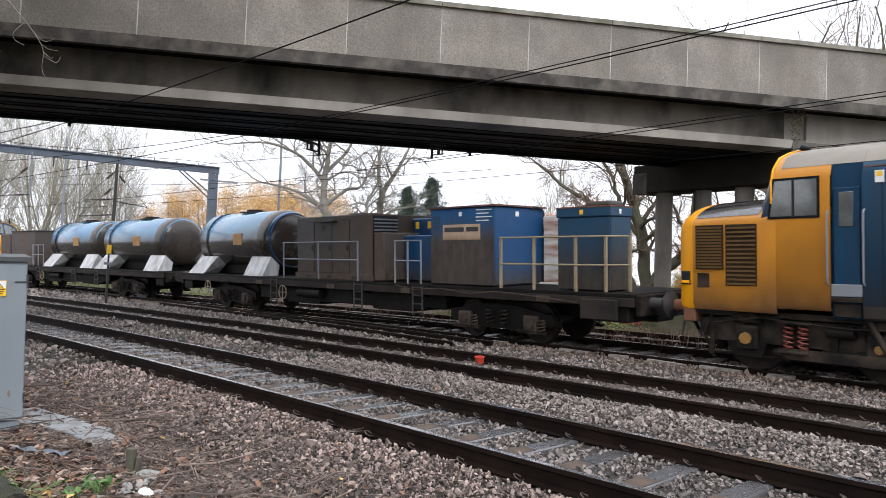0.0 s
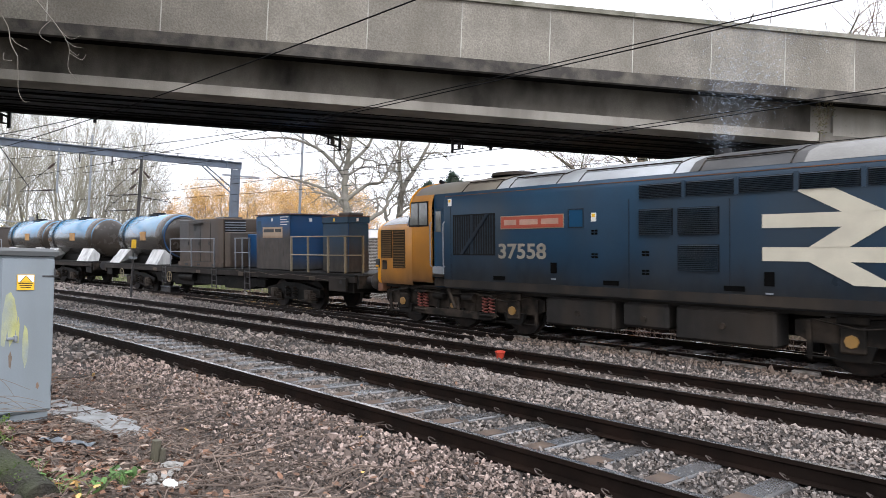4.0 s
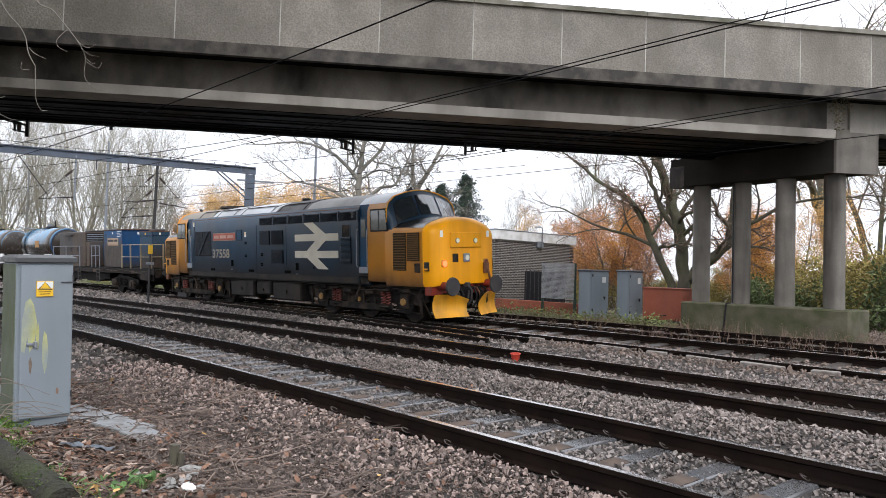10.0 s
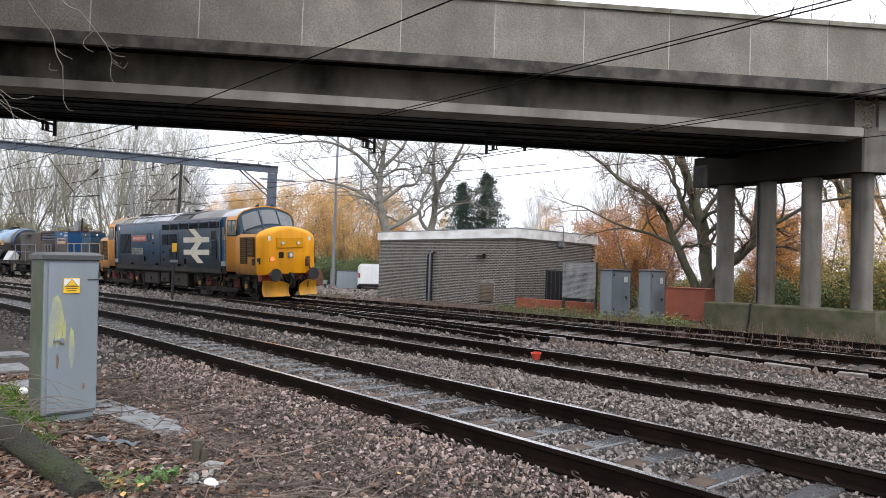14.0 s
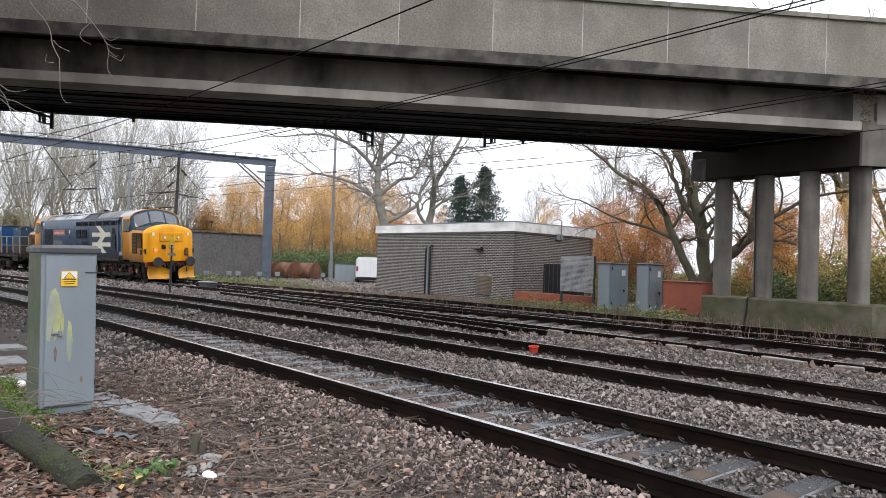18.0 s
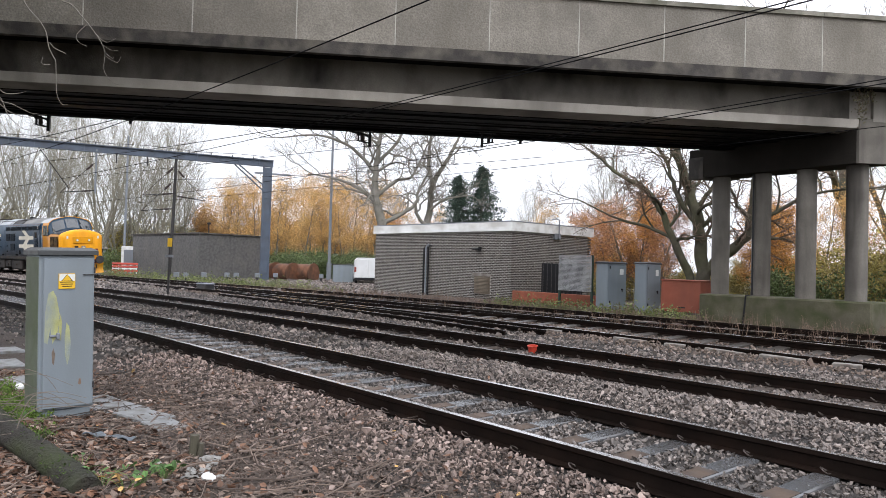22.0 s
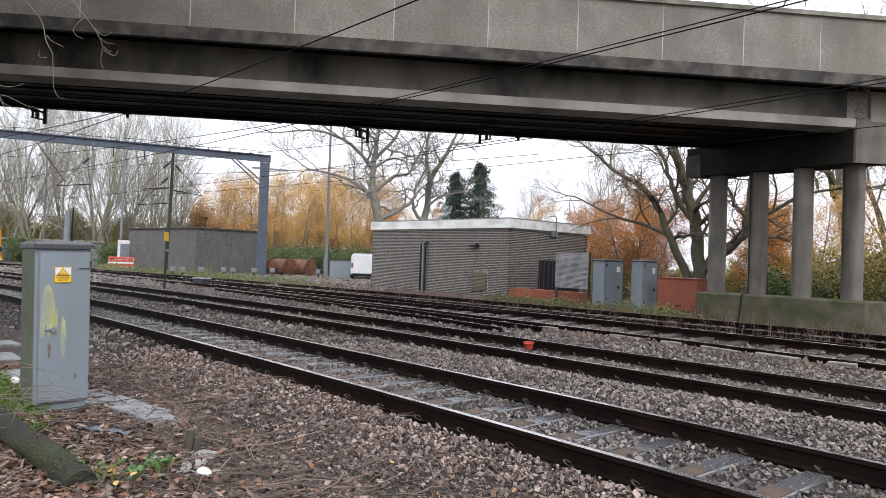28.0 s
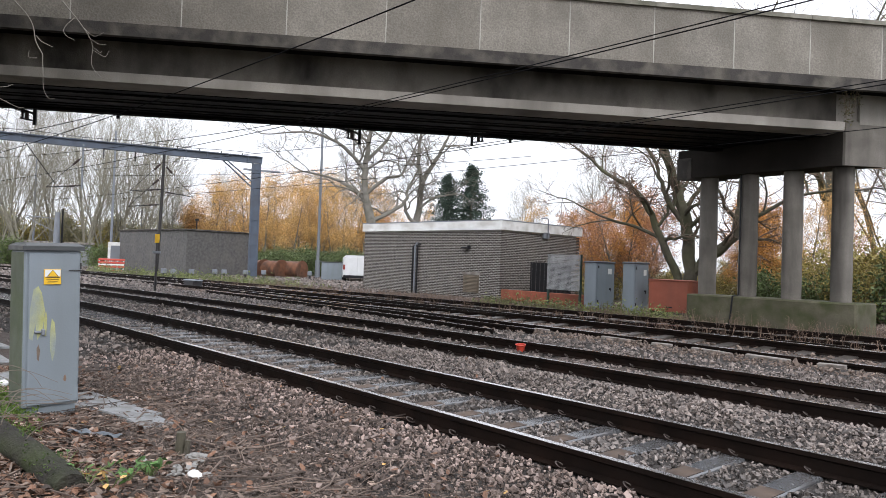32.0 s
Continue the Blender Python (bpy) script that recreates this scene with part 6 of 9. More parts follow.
def tree(seed, height, radius, rules, label, category, bark, twig, leaf=None, per=2, spread=0.25, size=0.10, lean=(0, 0), forks=1, stems=()):
    w = Wood(seed)
    for k in range(forks):
        d = Vector((lean[0] + (w.r.uniform(-0.35, 0.35) if forks > 1 else 0), lean[1] + (w.r.uniform(-0.35, 0.35) if forks > 1 else 0), 1))
        w.limb(Vector((w.r.uniform(-0.2, 0.2) * (forks > 1), w.r.uniform(-0.2, 0.2) * (forks > 1), -0.3)), d, height, radius / (1 if forks == 1 else 1.4), 0, rules)
    for sx, sy, high, thick in stems:
        w.limb(Vector((sx * 0.5, sy * 0.5, -0.3)), Vector((sx, sy, 1)), high, thick, 0, rules)
    t = thing("tree", Matrix(), label, category, "trees")
    part("trunk", w.thick, bark, t, "trunk and main limbs", True)
    tagged(part("fine_wood", w.fine, twig, t, "fine bare twigs"), kind="stuff")
    if leaf:
        tagged(part("crown", leaves_at(w.tips, seed, per, spread, size), leaf, t, "autumn foliage"), kind="stuff")
    return t


UPRIGHT = {"bend": 0.06, "lift": 0.13, "levels": 4, "kids": (15, 7, 5, 3), "from": (0.12, 0.2, 0.2, 0.2), "angle": ((18, 42), (18, 40), (18, 40), (20, 40)), "len": ((0.42, 0.62), (0.45, 0.65), (0.45, 0.65), (0.45, 0.6)), "thin": (0.42, 0.5, 0.5, 0.5)}
BIRCH = {"bend": 0.07, "lift": 0.02, "levels": 3, "kids": (22, 5, 4), "from": (0.18, 0.15, 0.2), "angle": ((30, 55), (25, 50), (25, 50)), "len": ((0.22, 0.36), (0.4, 0.6), (0.4, 0.6)), "thin": (0.35, 0.5, 0.5)}
SHRUB = {"bend": 0.15, "lift": 0.08, "levels": 2, "kids": (7, 5), "from": (0.1, 0.1), "angle": ((20, 60), (25, 60)), "len": ((0.5, 0.8), (0.4, 0.7)), "thin": (0.5, 0.5)}


def spot(az, dist, z=-0.3):
    """A place by its bearing, in degrees from straight across towards the left."""
    return Vector((-math.sin(radians(az)) * dist, math.cos(radians(az)) * dist, z))


def plant(t, az, dist, turn=0.0, k=1.0, z=-0.3):
    return Matrix.Translation(spot(az, dist, z)) @ pose(0, 0, 0, 0, 0, turn) @ Matrix.Scale(k, 4)


def grow(proto, places):
    """Sets a grown tree at the first place and copies of it at the others."""
    first = True
    for az, dist, turn, k in places:
        m = plant(proto, az, dist, turn, k)
        if first:
            proto.matrix_basis = m
            first = False
        else:
            c = copy_thing(proto, Matrix.Translation(m.translation) @ m.to_3x3().normalized().to_4x4())
            c.scale = (k, k, k)
    return proto


OAK = {"trunk": 0.45, "bend": 0.22, "lift": 0.05, "levels": 4, "kids": (7, 6, 5, 4), "from": (0.35, 0.2, 0.2, 0.2), "angle": ((20, 68), (30, 65), (25, 60), (25, 55)), "len": ((0.45, 0.75), (0.45, 0.75), (0.45, 0.7), (0.4, 0.7)), "thin": (0.5, 0.5, 0.5, 0.5)}
grow(tree(44, 8.0, 0.30, OAK, "old tree with thick mossy trunk and bare crooked limbs", "tree", BARKDARK, BIRCHTWIG, lean=(0.05, 0.03)), [(22.0, 46, 200, 2.0), (14.5, 44, 90, 1.7)])
CROOKED = {"bend": 0.26, "lift": 0.03, "levels": 4, "kids": (0, 7, 5, 4), "from": (0.3, 0.2, 0.2, 0.2), "angle": ((20, 68), (30, 65), (25, 60), (25, 55)), "len": ((0.45, 0.75), (0.5, 0.8), (0.45, 0.7), (0.4, 0.7)), "thin": (0.5, 0.6, 0.55, 0.5)}


def crooked_tree(seed, az, dist, stems, label, bark, twig, reach, every, clear):
    """An old tree whose main stems bend along their own lines (across, up, thickness), with side limbs grown on them."""
    w = Wood(seed)
    for line in stems:
        bow = w.r.uniform(-0.25, 0.25)
        pts = [Vector((x, bow * (k + 1) * (0.4 if k else 0), z)) for k, (x, z, r) in enumerate(line)]
        fine, rad = [], []
        for k in range(len(pts) - 1):
            p0, p3 = pts[max(k - 1, 0)], pts[min(k + 2, len(pts) - 1)]
            for j in range(5):
                f = j / 5
                q = 0.5 * (2 * pts[k] + (pts[k + 1] - p0) * f + (2 * p0 - 5 * pts[k] + 4 * pts[k + 1] - p3) * f * f + (3 * pts[k] - p0 - 3 * pts[k + 1] + p3) * f ** 3)
                fine.append(q + Vector((w.r.gauss(0, 0.03), w.r.gauss(0, 0.03), 0)))
                rad.append(line[k][2] * (1 - f) + line[k + 1][2] * f)
        fine.append(pts[-1])
        rad.append(line[-1][2])
        rings = []
        for k, q in enumerate(fine):
            d = (fine[min(k + 1, len(fine) - 1)] - fine[max(k - 1, 0)]).normalized()
            ax = Vector((0, 1, 0)).cross(d).normalized()
            ay = d.cross(ax)
            rings.append([q + (ax * math.cos(math.pi * j / 5) + ay * math.sin(math.pi * j / 5)) * rad[k] * (1 + 0.22 * noise.noise((q.x * 2, q.z * 2, j * 0.9 + seed))) for j in range(10)])
        w.thick.loft(rings)
        run = 0.0
        for k in range(1, len(fine)):
            run += (fine[k] - fine[k - 1]).length
            if run > every and fine[k].z > clear:
                run = w.r.uniform(0, 0.3) * every
                d = (fine[k] - fine[k - 1]).normalized()
                out = Vector((w.r.uniform(-1, 1), w.r.uniform(-1, 1), w.r.uniform(-0.2, 0.6))).normalized()
                w.limb(fine[k], d * 0.5 + out, reach * w.r.uniform(0.6, 1.15), min(rad[k] * 0.6, 0.10), 1, CROOKED)
        w.limb(fine[-1], fine[-1] - fine[-2], reach, rad[-1], 1, CROOKED)
    t = thing("tree", plant(None, az, dist, az), label, "tree", "trees")
    part("trunk", w.thick, bark, t, "trunk and main limbs", True)
    tagged(part("fine_wood", w.fine, twig, t, "fine bare twigs"), kind="stuff")


crooked_tree(61, 58.0, 54, [((0.1, -0.3, 0.50), (0.0, 2.0, 0.42), (-0.1, 4.3, 0.37), (-0.55, 6.2, 0.30), (-0.75, 7.7, 0.25), (-0.6, 10.1, 0.18), (-0.2, 12.6, 0.12)),
                            ((-0.1, 4.7, 0.19), (1.2, 5.4, 0.16), (2.4, 6.3, 0.13), (2.6, 7.2, 0.11), (3.4, 8.9, 0.07)),
                            ((-0.5, 6.3, 0.18), (-2.0, 7.4, 0.14), (-3.5, 8.0, 0.10), (-5.6, 8.4, 0.05)),
                            ((-0.7, 8.5, 0.16), (-2.5, 10.4, 0.12), (-5.0, 11.3, 0.08), (-8.0, 11.0, 0.04)),
                            ((-0.5, 6.9, 0.17), (0.9, 8.1, 0.13), (2.1, 8.5, 0.10), (3.0, 10.4, 0.06)),
                            ((-0.6, 9.4, 0.16), (0.8, 11.0, 0.11), (1.9, 13.0, 0.06))],
             "large bare spreading tree with a pale grey trunk", BARKPALE, TWIG, 3.6, 0.72, 5.2)
crooked_tree(62, 54.65, 56, [((0.0, -0.3, 0.36), (0.0, 3.8, 0.29), (0.45, 6.2, 0.25), (0.6, 8.2, 0.21), (1.6, 10.0, 0.16), (2.5, 11.8, 0.10)),
                             ((0.6, 8.0, 0.19), (0.2, 10.0, 0.14), (0.4, 12.6, 0.07)),
                             ((0.15, 4.8, 0.16), (-0.5, 5.4, 0.14), (-0.75, 6.4, 0.12), (-0.5, 7.1, 0.06)),
                             ((0.4, 6.0, 0.12), (1.6, 6.9, 0.08), (3.4, 7.3, 0.04))],
             "bare tree with a pale leaning trunk and a broken limb", BARKPALE, TWIG, 2.6, 0.9, 5.6)
crooked_tree(63, 32.6, 31, [((0.15, -0.3, 0.40), (0.05, 0.5, 0.30), (-0.05, 2.0, 0.26), (-0.2, 3.4, 0.24), (-0.57, 4.9, 0.21), (-1.0, 6.2, 0.17), (-1.4, 7.6, 0.10)),
                            ((-0.2, 0.2, 0.20), (-0.55, 1.5, 0.17), (-1.3, 3.2, 0.15), (-1.9, 4.5, 0.13), (-2.6, 5.3, 0.10), (-3.5, 5.8, 0.08), (-4.5, 6.7, 0.04)),
                            ((0.05, 1.5, 0.22), (0.55, 2.2, 0.21), (1.2, 2.7, 0.20), (1.72, 3.4, 0.18), (1.80, 4.4, 0.16), (1.95, 5.6, 0.13), (2.8, 6.8, 0.07)),
                            ((1.3, 2.8, 0.11), (2.2, 3.8, 0.09), (3.4, 4.6, 0.07), (4.6, 5.0, 0.05), (6.2, 5.1, 0.03)),
                            ((-0.3, 3.6, 0.13), (-1.1, 4.9, 0.10), (-1.5, 6.2, 0.07), (-2.3, 7.4, 0.04)),
                            ((-1.2, 3.0, 0.09), (-2.2, 3.5, 0.07), (-3.6, 3.9, 0.05), (-5.0, 4.6, 0.03)),
                            ((-0.4, 4.2, 0.11), (0.4, 5.4, 0.08), (0.7, 7.0, 0.05))],
             "old tree with thick mossy trunk and bare crooked limbs", BARKDARK, BIRCHTWIG, 2.3, 0.6, 2.6)
grow(tree(13, 13.0, 0.17, UPRIGHT, "bare tree with many fine upright twigs", "tree", TWIGOLIVE, TWIGOLIVE, forks=3),
     [(79.5, 82, 0, 1.25), (81.2, 92, 200, 1.2), (77.9, 94, 100, 1.2), (75.2, 84, 40, 1.1), (84.8, 86, 310, 1.15), (76.5, 88, 70, 1.2), (83, 80, 160, 1.1), (73.5, 95, 220, 1.0), (86.5, 90, 290, 1.0), (70, 105, 30, 0.9), (62, 110, 80, 0.9), (46, 95, 15, 0.8), (90, 100, 45, 1.1), (40, 70, 10, 0.9), (16, 60, 60, 1.0), (13, 50, 10, 1.0)])
SPARSE = dict(UPRIGHT, kids=(9, 5, 4, 3), bend=0.09)
grow(tree(19, 15.0, 0.18, SPARSE, "tall bare tree with thin brown twigs behind the bridge", "tree", BARKDARK, BIRCHTWIG, forks=3), [(19.5, 58, 0, 1.55), (13.5, 54, 80, 1.5), (8.0, 50, 170, 1.4)])
grow(tree(14, 11.0, 0.14, BIRCH, "slender birch with golden autumn leaves", "tree", BARK, BIRCHTWIG, LEAF_GOLD, 7, 0.36, 0.075),
     [(69.2, 88, 0, 0.85), (66.5, 98, 90, 0.9), (70.2, 90, 60, 0.8), (65.5, 84, 0, 0.95), (63.8, 80, 80, 0.9), (62.4, 86, 150, 1.0), (60.8, 82, 230, 0.9), (67.5, 92, 300, 1.0), (70.5, 96, 40, 0.95), (64.6, 92, 200, 1.05), (61.6, 92, 10, 1.05), (59.4, 88, 110, 1.0), (72.5, 100, 170, 0.85), (45.2, 80, 60, 0.75), (24.5, 40, 70, 0.5), (22.4, 42, 160, 0.55), (27.4, 41, 250, 0.5), (66.2, 78, 20, 0.8), (64.2, 76, 95, 0.75), (62.9, 77, 260, 0.85), (61.2, 76, 310, 0.72), (60.1, 78, 15, 0.8), (68.4, 86, 210, 0.9), (58.6, 84, 75, 0.9), (57.2, 92, 35, 0.9), (55.6, 96, 275, 0.8), (54.2, 94, 135, 0.8)])
# unseen tall trees behind the filming place, added to shade the bridge's near end
grow(tree(20, 11.0, 0.16, BIRCH, "unseen tall leafy tree added to shade the bridge", "tree", BARK, BIRCHTWIG, LEAF_OLIVE, 9, 0.40, 0.13), [(119, 12.0, 0, 1.85), (113, 16.0, 120, 1.95), (127, 15.0, 220, 1.9), (120, 19.0, 60, 2.0)])
grow(tree(15, 10.0, 0.14, BIRCH, "small tree with dense orange autumn leaves", "tree", BARK, BIRCHTWIG, LEAF_ORANGE, 8, 0.30, 0.075),
     [(27.6, 34, 180, 0.48), (29.2, 36, 30, 0.42), (38.5, 42, 60, 0.52), (40.4, 46, 140, 0.55), (24.8, 42, 250, 0.5), (39.6, 38, 300, 0.44), (37.6, 36, 20, 0.46), (28.6, 33, 130, 0.46), (27.9, 37, 210, 0.52)])
grow(tree(16, 9.0, 0.16, BIRCH, "small tree with russet leaves", "tree", BARK, BIRCHTWIG, LEAF_RUSSET, 8, 0.32, 0.07),
     [(37.2, 38, 0, 0.62), (35.6, 34, 90, 0.5), (58.0, 90, 40, 0.8), (49.0, 96, 10, 0.8), (21.5, 46, 200, 0.6), (38.6, 36, 200, 0.55), (40.6, 40, 250, 0.5), (36.4, 40, 310, 0.6)])


def conifer(label):
    t = thing("conifer", Matrix(), label, "tree", "trees")
    part("trunk", Shape().cyl((0, 0, -0.3), (0, 0, 11.5), 0.22, 0.03, 8), BARKDARK, t)
    rnd, pts = random.Random(5), []
    wood = Shape()
    for k in range(120):
        z = 1.2 + 10.2 * (k / 120) ** 0.9
        reach = (5.2 * (1 - (z / 11.9)) ** 0.95 + 0.25) * rnd.choice((0.45, 0.7, 0.9, 1.1, 1.25)) * rnd.uniform(0.85, 1.1)
        a = k * 2.4 + rnd.uniform(-0.6, 0.6)
        tip = Vector((math.cos(a) * reach, math.sin(a) * reach, z + reach * rnd.uniform(-0.28, 0.12)))
        mid = Vector((tip.x * 0.5, tip.y * 0.5, z + 0.06 * reach))
        wood.tube([(0, 0, z), mid, tip], 0.025, 3, 0.006)
        for j in range(9):
            f = 0.2 + 0.8 * j / 8
            q = Vector((0, 0, z)).lerp(mid, f * 2) if f < 0.5 else mid.lerp(tip, f * 2 - 1)
            pts.append(q - Vector((0, 0, 0.12 * rnd.random())))
    tagged(part("fine_wood", wood, BARKDARK, t), kind="stuff")
    part("crown", leaves_at(pts, 3, 14, 0.17, 0.10), NEEDLE, t, "dense dark green needles")
    return t


grow(conifer("dark green conifer behind the building"), [(51.95, 74, 0, 0.97), (50.0, 74, 140, 1.06)])


def bush(seed, high, label, leaf, per, size):
    w = Wood(seed)
    for k in range(16):
        w.limb(Vector((w.r.uniform(-0.9, 0.9), w.r.uniform(-0.5, 0.5), -0.2)), Vector((w.r.uniform(-0.6, 0.6), w.r.uniform(-0.6, 0.6), 1)), high * w.r.uniform(0.6, 1.0), 0.025, 1, SHRUB)
    t = thing("bush", Matrix(), label, "bush", "bushes")
    w.thick.v and tagged(part("stem", w.thick, BARK, t), kind="stuff")
    tagged(part("fine_wood", w.fine, BIRCHTWIG, t), kind="stuff")
    tagged(part("foliage", leaves_at(w.tips + [Vector(v) for v in w.thick.v[::6]], seed, per * 3, 0.2, size * 1.15), leaf, t), kind="stuff")
    return t


grow(bush(31, 2.4, "low bramble bush with dull green leaves", LEAF_GREEN, 4, 0.07),
     [(64.3, 60, 0, 0.8), (63.3, 60.5, 90, 0.95), (62.4, 61, 200, 1.0), (65.3, 62, 30, 0.95), (61.3, 60, 140, 0.95), (60.3, 59, 20, 1.0), (59.3, 60, 200, 1.05), (66.2, 61, 160, 0.95), (58.4, 60, 80, 1.0), (62.9, 63, 300, 1.15), (60.8, 63, 100, 1.15), (64.8, 64, 220, 1.1), (66.6, 70, 0, 1.0), (65.0, 70, 60, 1.0), (63.4, 69, 120, 1.05), (61.6, 68, 180, 1.0), (60.0, 66, 240, 1.0), (68.2, 74, 0, 1.0), (80.5, 70, 40, 0.9), (82.0, 66, 90, 0.9), (24.0, 28, 30, 0.8), (17.4, 27, 10, 1.2), (26.6, 30, 200, 0.8), (78.5, 76, 10, 1.0), (84, 78, 0, 1.2), (86.5, 76, 50, 1.2), (89, 78, 90, 1.2)])
grow(bush(32, 3.2, "dense thicket of yellow-green autumn leaves", LEAF_OLIVE, 3, 0.07),
     [(21.8, 28, 80, 0.7), (19.4, 29, 120, 0.75), (22.8, 32, 0, 0.8), (21.0, 36, 30, 1.1), (18.5, 37, 120, 1.15), (23.6, 38, 0, 1.0), (26.0, 37, 60, 0.85), (16.0, 36, 200, 1.15), (20.2, 33, 70, 0.85), (25.2, 33, 140, 0.7), (30.0, 36, 210, 0.6), (34.0, 36, 300, 0.6), (33.3, 33, 40, 0.55), (32.0, 33.5, 130, 0.6), (30.9, 33, 260, 0.5), (34.9, 34, 10, 0.5), (17.5, 33, 20, 1.0), (38.5, 40, 90, 0.9), (41.5, 44, 10, 0.9), (44.5, 60, 50, 0.9), (86, 95, 40, 1.6), (82.5, 96, 100, 1.6), (78, 98, 160, 1.6), (74, 100, 200, 1.5), (70, 100, 10, 1.4), (88.5, 98, 10, 2.2), (85, 100, 60, 2.3), (80.5, 102, 130, 2.2), (76, 104, 80, 2.1), (72, 106, 190, 2.0), (90.5, 92, 100, 2.2), (67, 108, 0, 2.0), (59, 106, 140, 1.8), (55, 106, 30, 1.8), (51, 110, 80, 1.8), (47, 106, 10, 1.7)])

# a thicket of saplings closes the distance
grow(tree(17, 6.5, 0.08, BIRCH, "dense birch saplings with golden brown leaves", "tree", BARK, BIRCHTWIG, leafy("golden_brown_leaves", (0.46, 0.27, 0.10)), 5, 0.36, 0.115),
     [(57 + 0.95 * k, 96 + 4 * math.sin(k * 2.1), k * 47, 0.95 + 0.18 * math.sin(k * 1.3)) for k in range(17)] + [(43 + 1.6 * k, 100 + 5 * math.sin(k), k * 31, 0.8) for k in range(8)])
grow(tree(18, 5.5, 0.08, BIRCH, "dense saplings with olive brown leaves", "tree", BARK, BIRCHTWIG, leafy("olive_brown_leaves", (0.36, 0.33, 0.19)), 5, 0.36, 0.115),
     [(73 + 1.1 * k, 97 + 4 * math.sin(k * 1.7), k * 47, 0.9 + 0.15 * math.sin(k * 1.9)) for k in range(17)] + [(13 + 1.9 * k, 52 + 6 * math.sin(k * 2.3), k * 40, 0.40 + 0.08 * math.sin(k)) for k in range(15)])


# ---- sleepers, fastenings and loose rails ----
STEELSLEEPER = surf("wet_steel_sleeper", (0.105, 0.108, 0.113), 0.24, 0.15, 4, 50, (0.10, 0.075, 0.055), 0.35, 3, 0.05, each=0.15, metal=0.15, spec=1.0)
RUSTSLEEPER = surf("rust_brown_sleeper_end", (0.070, 0.045, 0.030), 0.6, 0.25, 5, 50, (0.13, 0.085, 0.055), 0.5, 6, 0.25, each=0.2)


DARKSLEEPER = surf("dark_brown_sleeper", (0.060, 0.046, 0.038), 0.55, 0.25, 5, 50, (0.10, 0.07, 0.05), 0.5, 6, 0.25, each=0.2)


def tie_pose(run, x, off, dz, cant=0.0):
    return Matrix.Translation(beside(run, x, off, dz, cant)) @ pose(0, 0, 0, math.degrees(cant), 0, math.degrees(math.atan(slope(run, x))))


def steel_sleepers(tr, run, x0, x1, gap, tops, clip_to):
    plate = Shape().loft([[(sx, y, z) for sx, z in ((-0.125, -0.10), (-0.098, -0.012), (-0.086, 0), (0.086, 0), (0.098, -0.012), (0.125, -0.10))] for y in (-0.70, 0.70)]).mesh("sleeper", tops)
    rust = Shape().box(-0.084, 0.084, -0.66, 0.06, 0.002, 0.005).mesh("rust_patch", RUSTSLEEPER)
    clip = Shape().tube(smooth_line([(-0.045, -0.01, 0.012), (-0.045, 0.045, 0.018), (-0.02, 0.085, 0.045), (0.02, 0.07, 0.066), (0.035, 0.02, 0.058), (0.01, -0.012, 0.040), (-0.012, -0.005, 0.034)]), 0.0065, 6)
    clip.v = [(x * 0.72, y * 0.75, z * 0.8) for x, y, z in clip.v]
    clip = clip.mesh("rail_clip", CLIP, True)
    x = x0
    while x > x1:
        ob = new("sleeper", plate)
        ob.parent, ob.matrix_basis = tr, tie_pose(run, x, 0, -0.1595)
        if tops is STEELSLEEPER:
            rb = new("rust_patch", rust)
            rb.parent = ob
        if x > clip_to:
            for off, turn in ((-0.7525 - 0.06, 180), (-0.7525 + 0.06, 0), (0.7525 - 0.06, 180), (0.7525 + 0.06, 0)):
                c = new("rail_clip", clip)
                c.parent, c.matrix_basis = tr, tie_pose(run, x, off, -0.155) @ pose(0, 0, 0, 0, 0, turn)
        x -= gap


steel_sleepers(track_a, run_a, -0.67, -34, 0.5953, STEELSLEEPER, -15)
steel_sleepers(track_b, run_b, -1.05, -30, 0.63, DARKSLEEPER, -14)
sleepers(track_c, run_c, -34, -1, 0.75, CANT, TIMBER, "sleeper", dz=-0.125)
sleepers(track_d, run_d, -30, -2, 0.8, 0.03, TIMBER, "sleeper", dz=-0.125)


def spare_rail(points, label):
    r = thing("loose_rail", Matrix(), label, "rail", "loose rails")
    rings, tops = [], []
    for k, p in enumerate(points):
        d = (Vector(points[min(k + 1, len(points) - 1)]) - Vector(points[max(k - 1, 0)])).normalized()
        side = Vector((-d.y, d.x, 0))
        rings.append([Vector(p) + side * a + Vector((0, 0, b)) for a, b in HEAD][::-1])
        tops.append([Vector(p) + side * a + Vector((0, 0, b)) for a, b in ((-0.028, 0.0015), (0.028, 0.0015), (0.028, -0.004), (-0.028, -0.004))][::-1])
    rail = part("rail", Shape().loft(rings), RAILSIDE, r)
    part("rail_head", Shape().loft(tops), RAILTOP, rail, "dull polished running surface")
    return r


spare_rail([(-27.8, 9.72, -0.03), (-20.4, 10.26, -0.03), (-15.0, 10.35, -0.03), (-11.3, 10.22, -0.03)], "loose rusty rail lying beside the running line")
spare_rail([(-24.5, 10.75, -0.02), (-16.0, 11.10, -0.02), (-11.0, 11.16, -0.02)], "check rail of the junction beside the line")
spare_rail([(-36, 10.9, -0.01), (-26.0, 12.55, -0.01), (-16.0, 14.35, -0.01), (-8.0, 15.9, -0.01)], "rusty junction rail crossing to the siding")
spare_rail([(-36, 9.4, -0.01), (-28.0, 11.0, -0.01), (-18.0, 12.85, -0.01), (-10.0, 14.35, -0.01), (-6, 15.0, -0.01)], "rusty junction rail crossing to the siding")
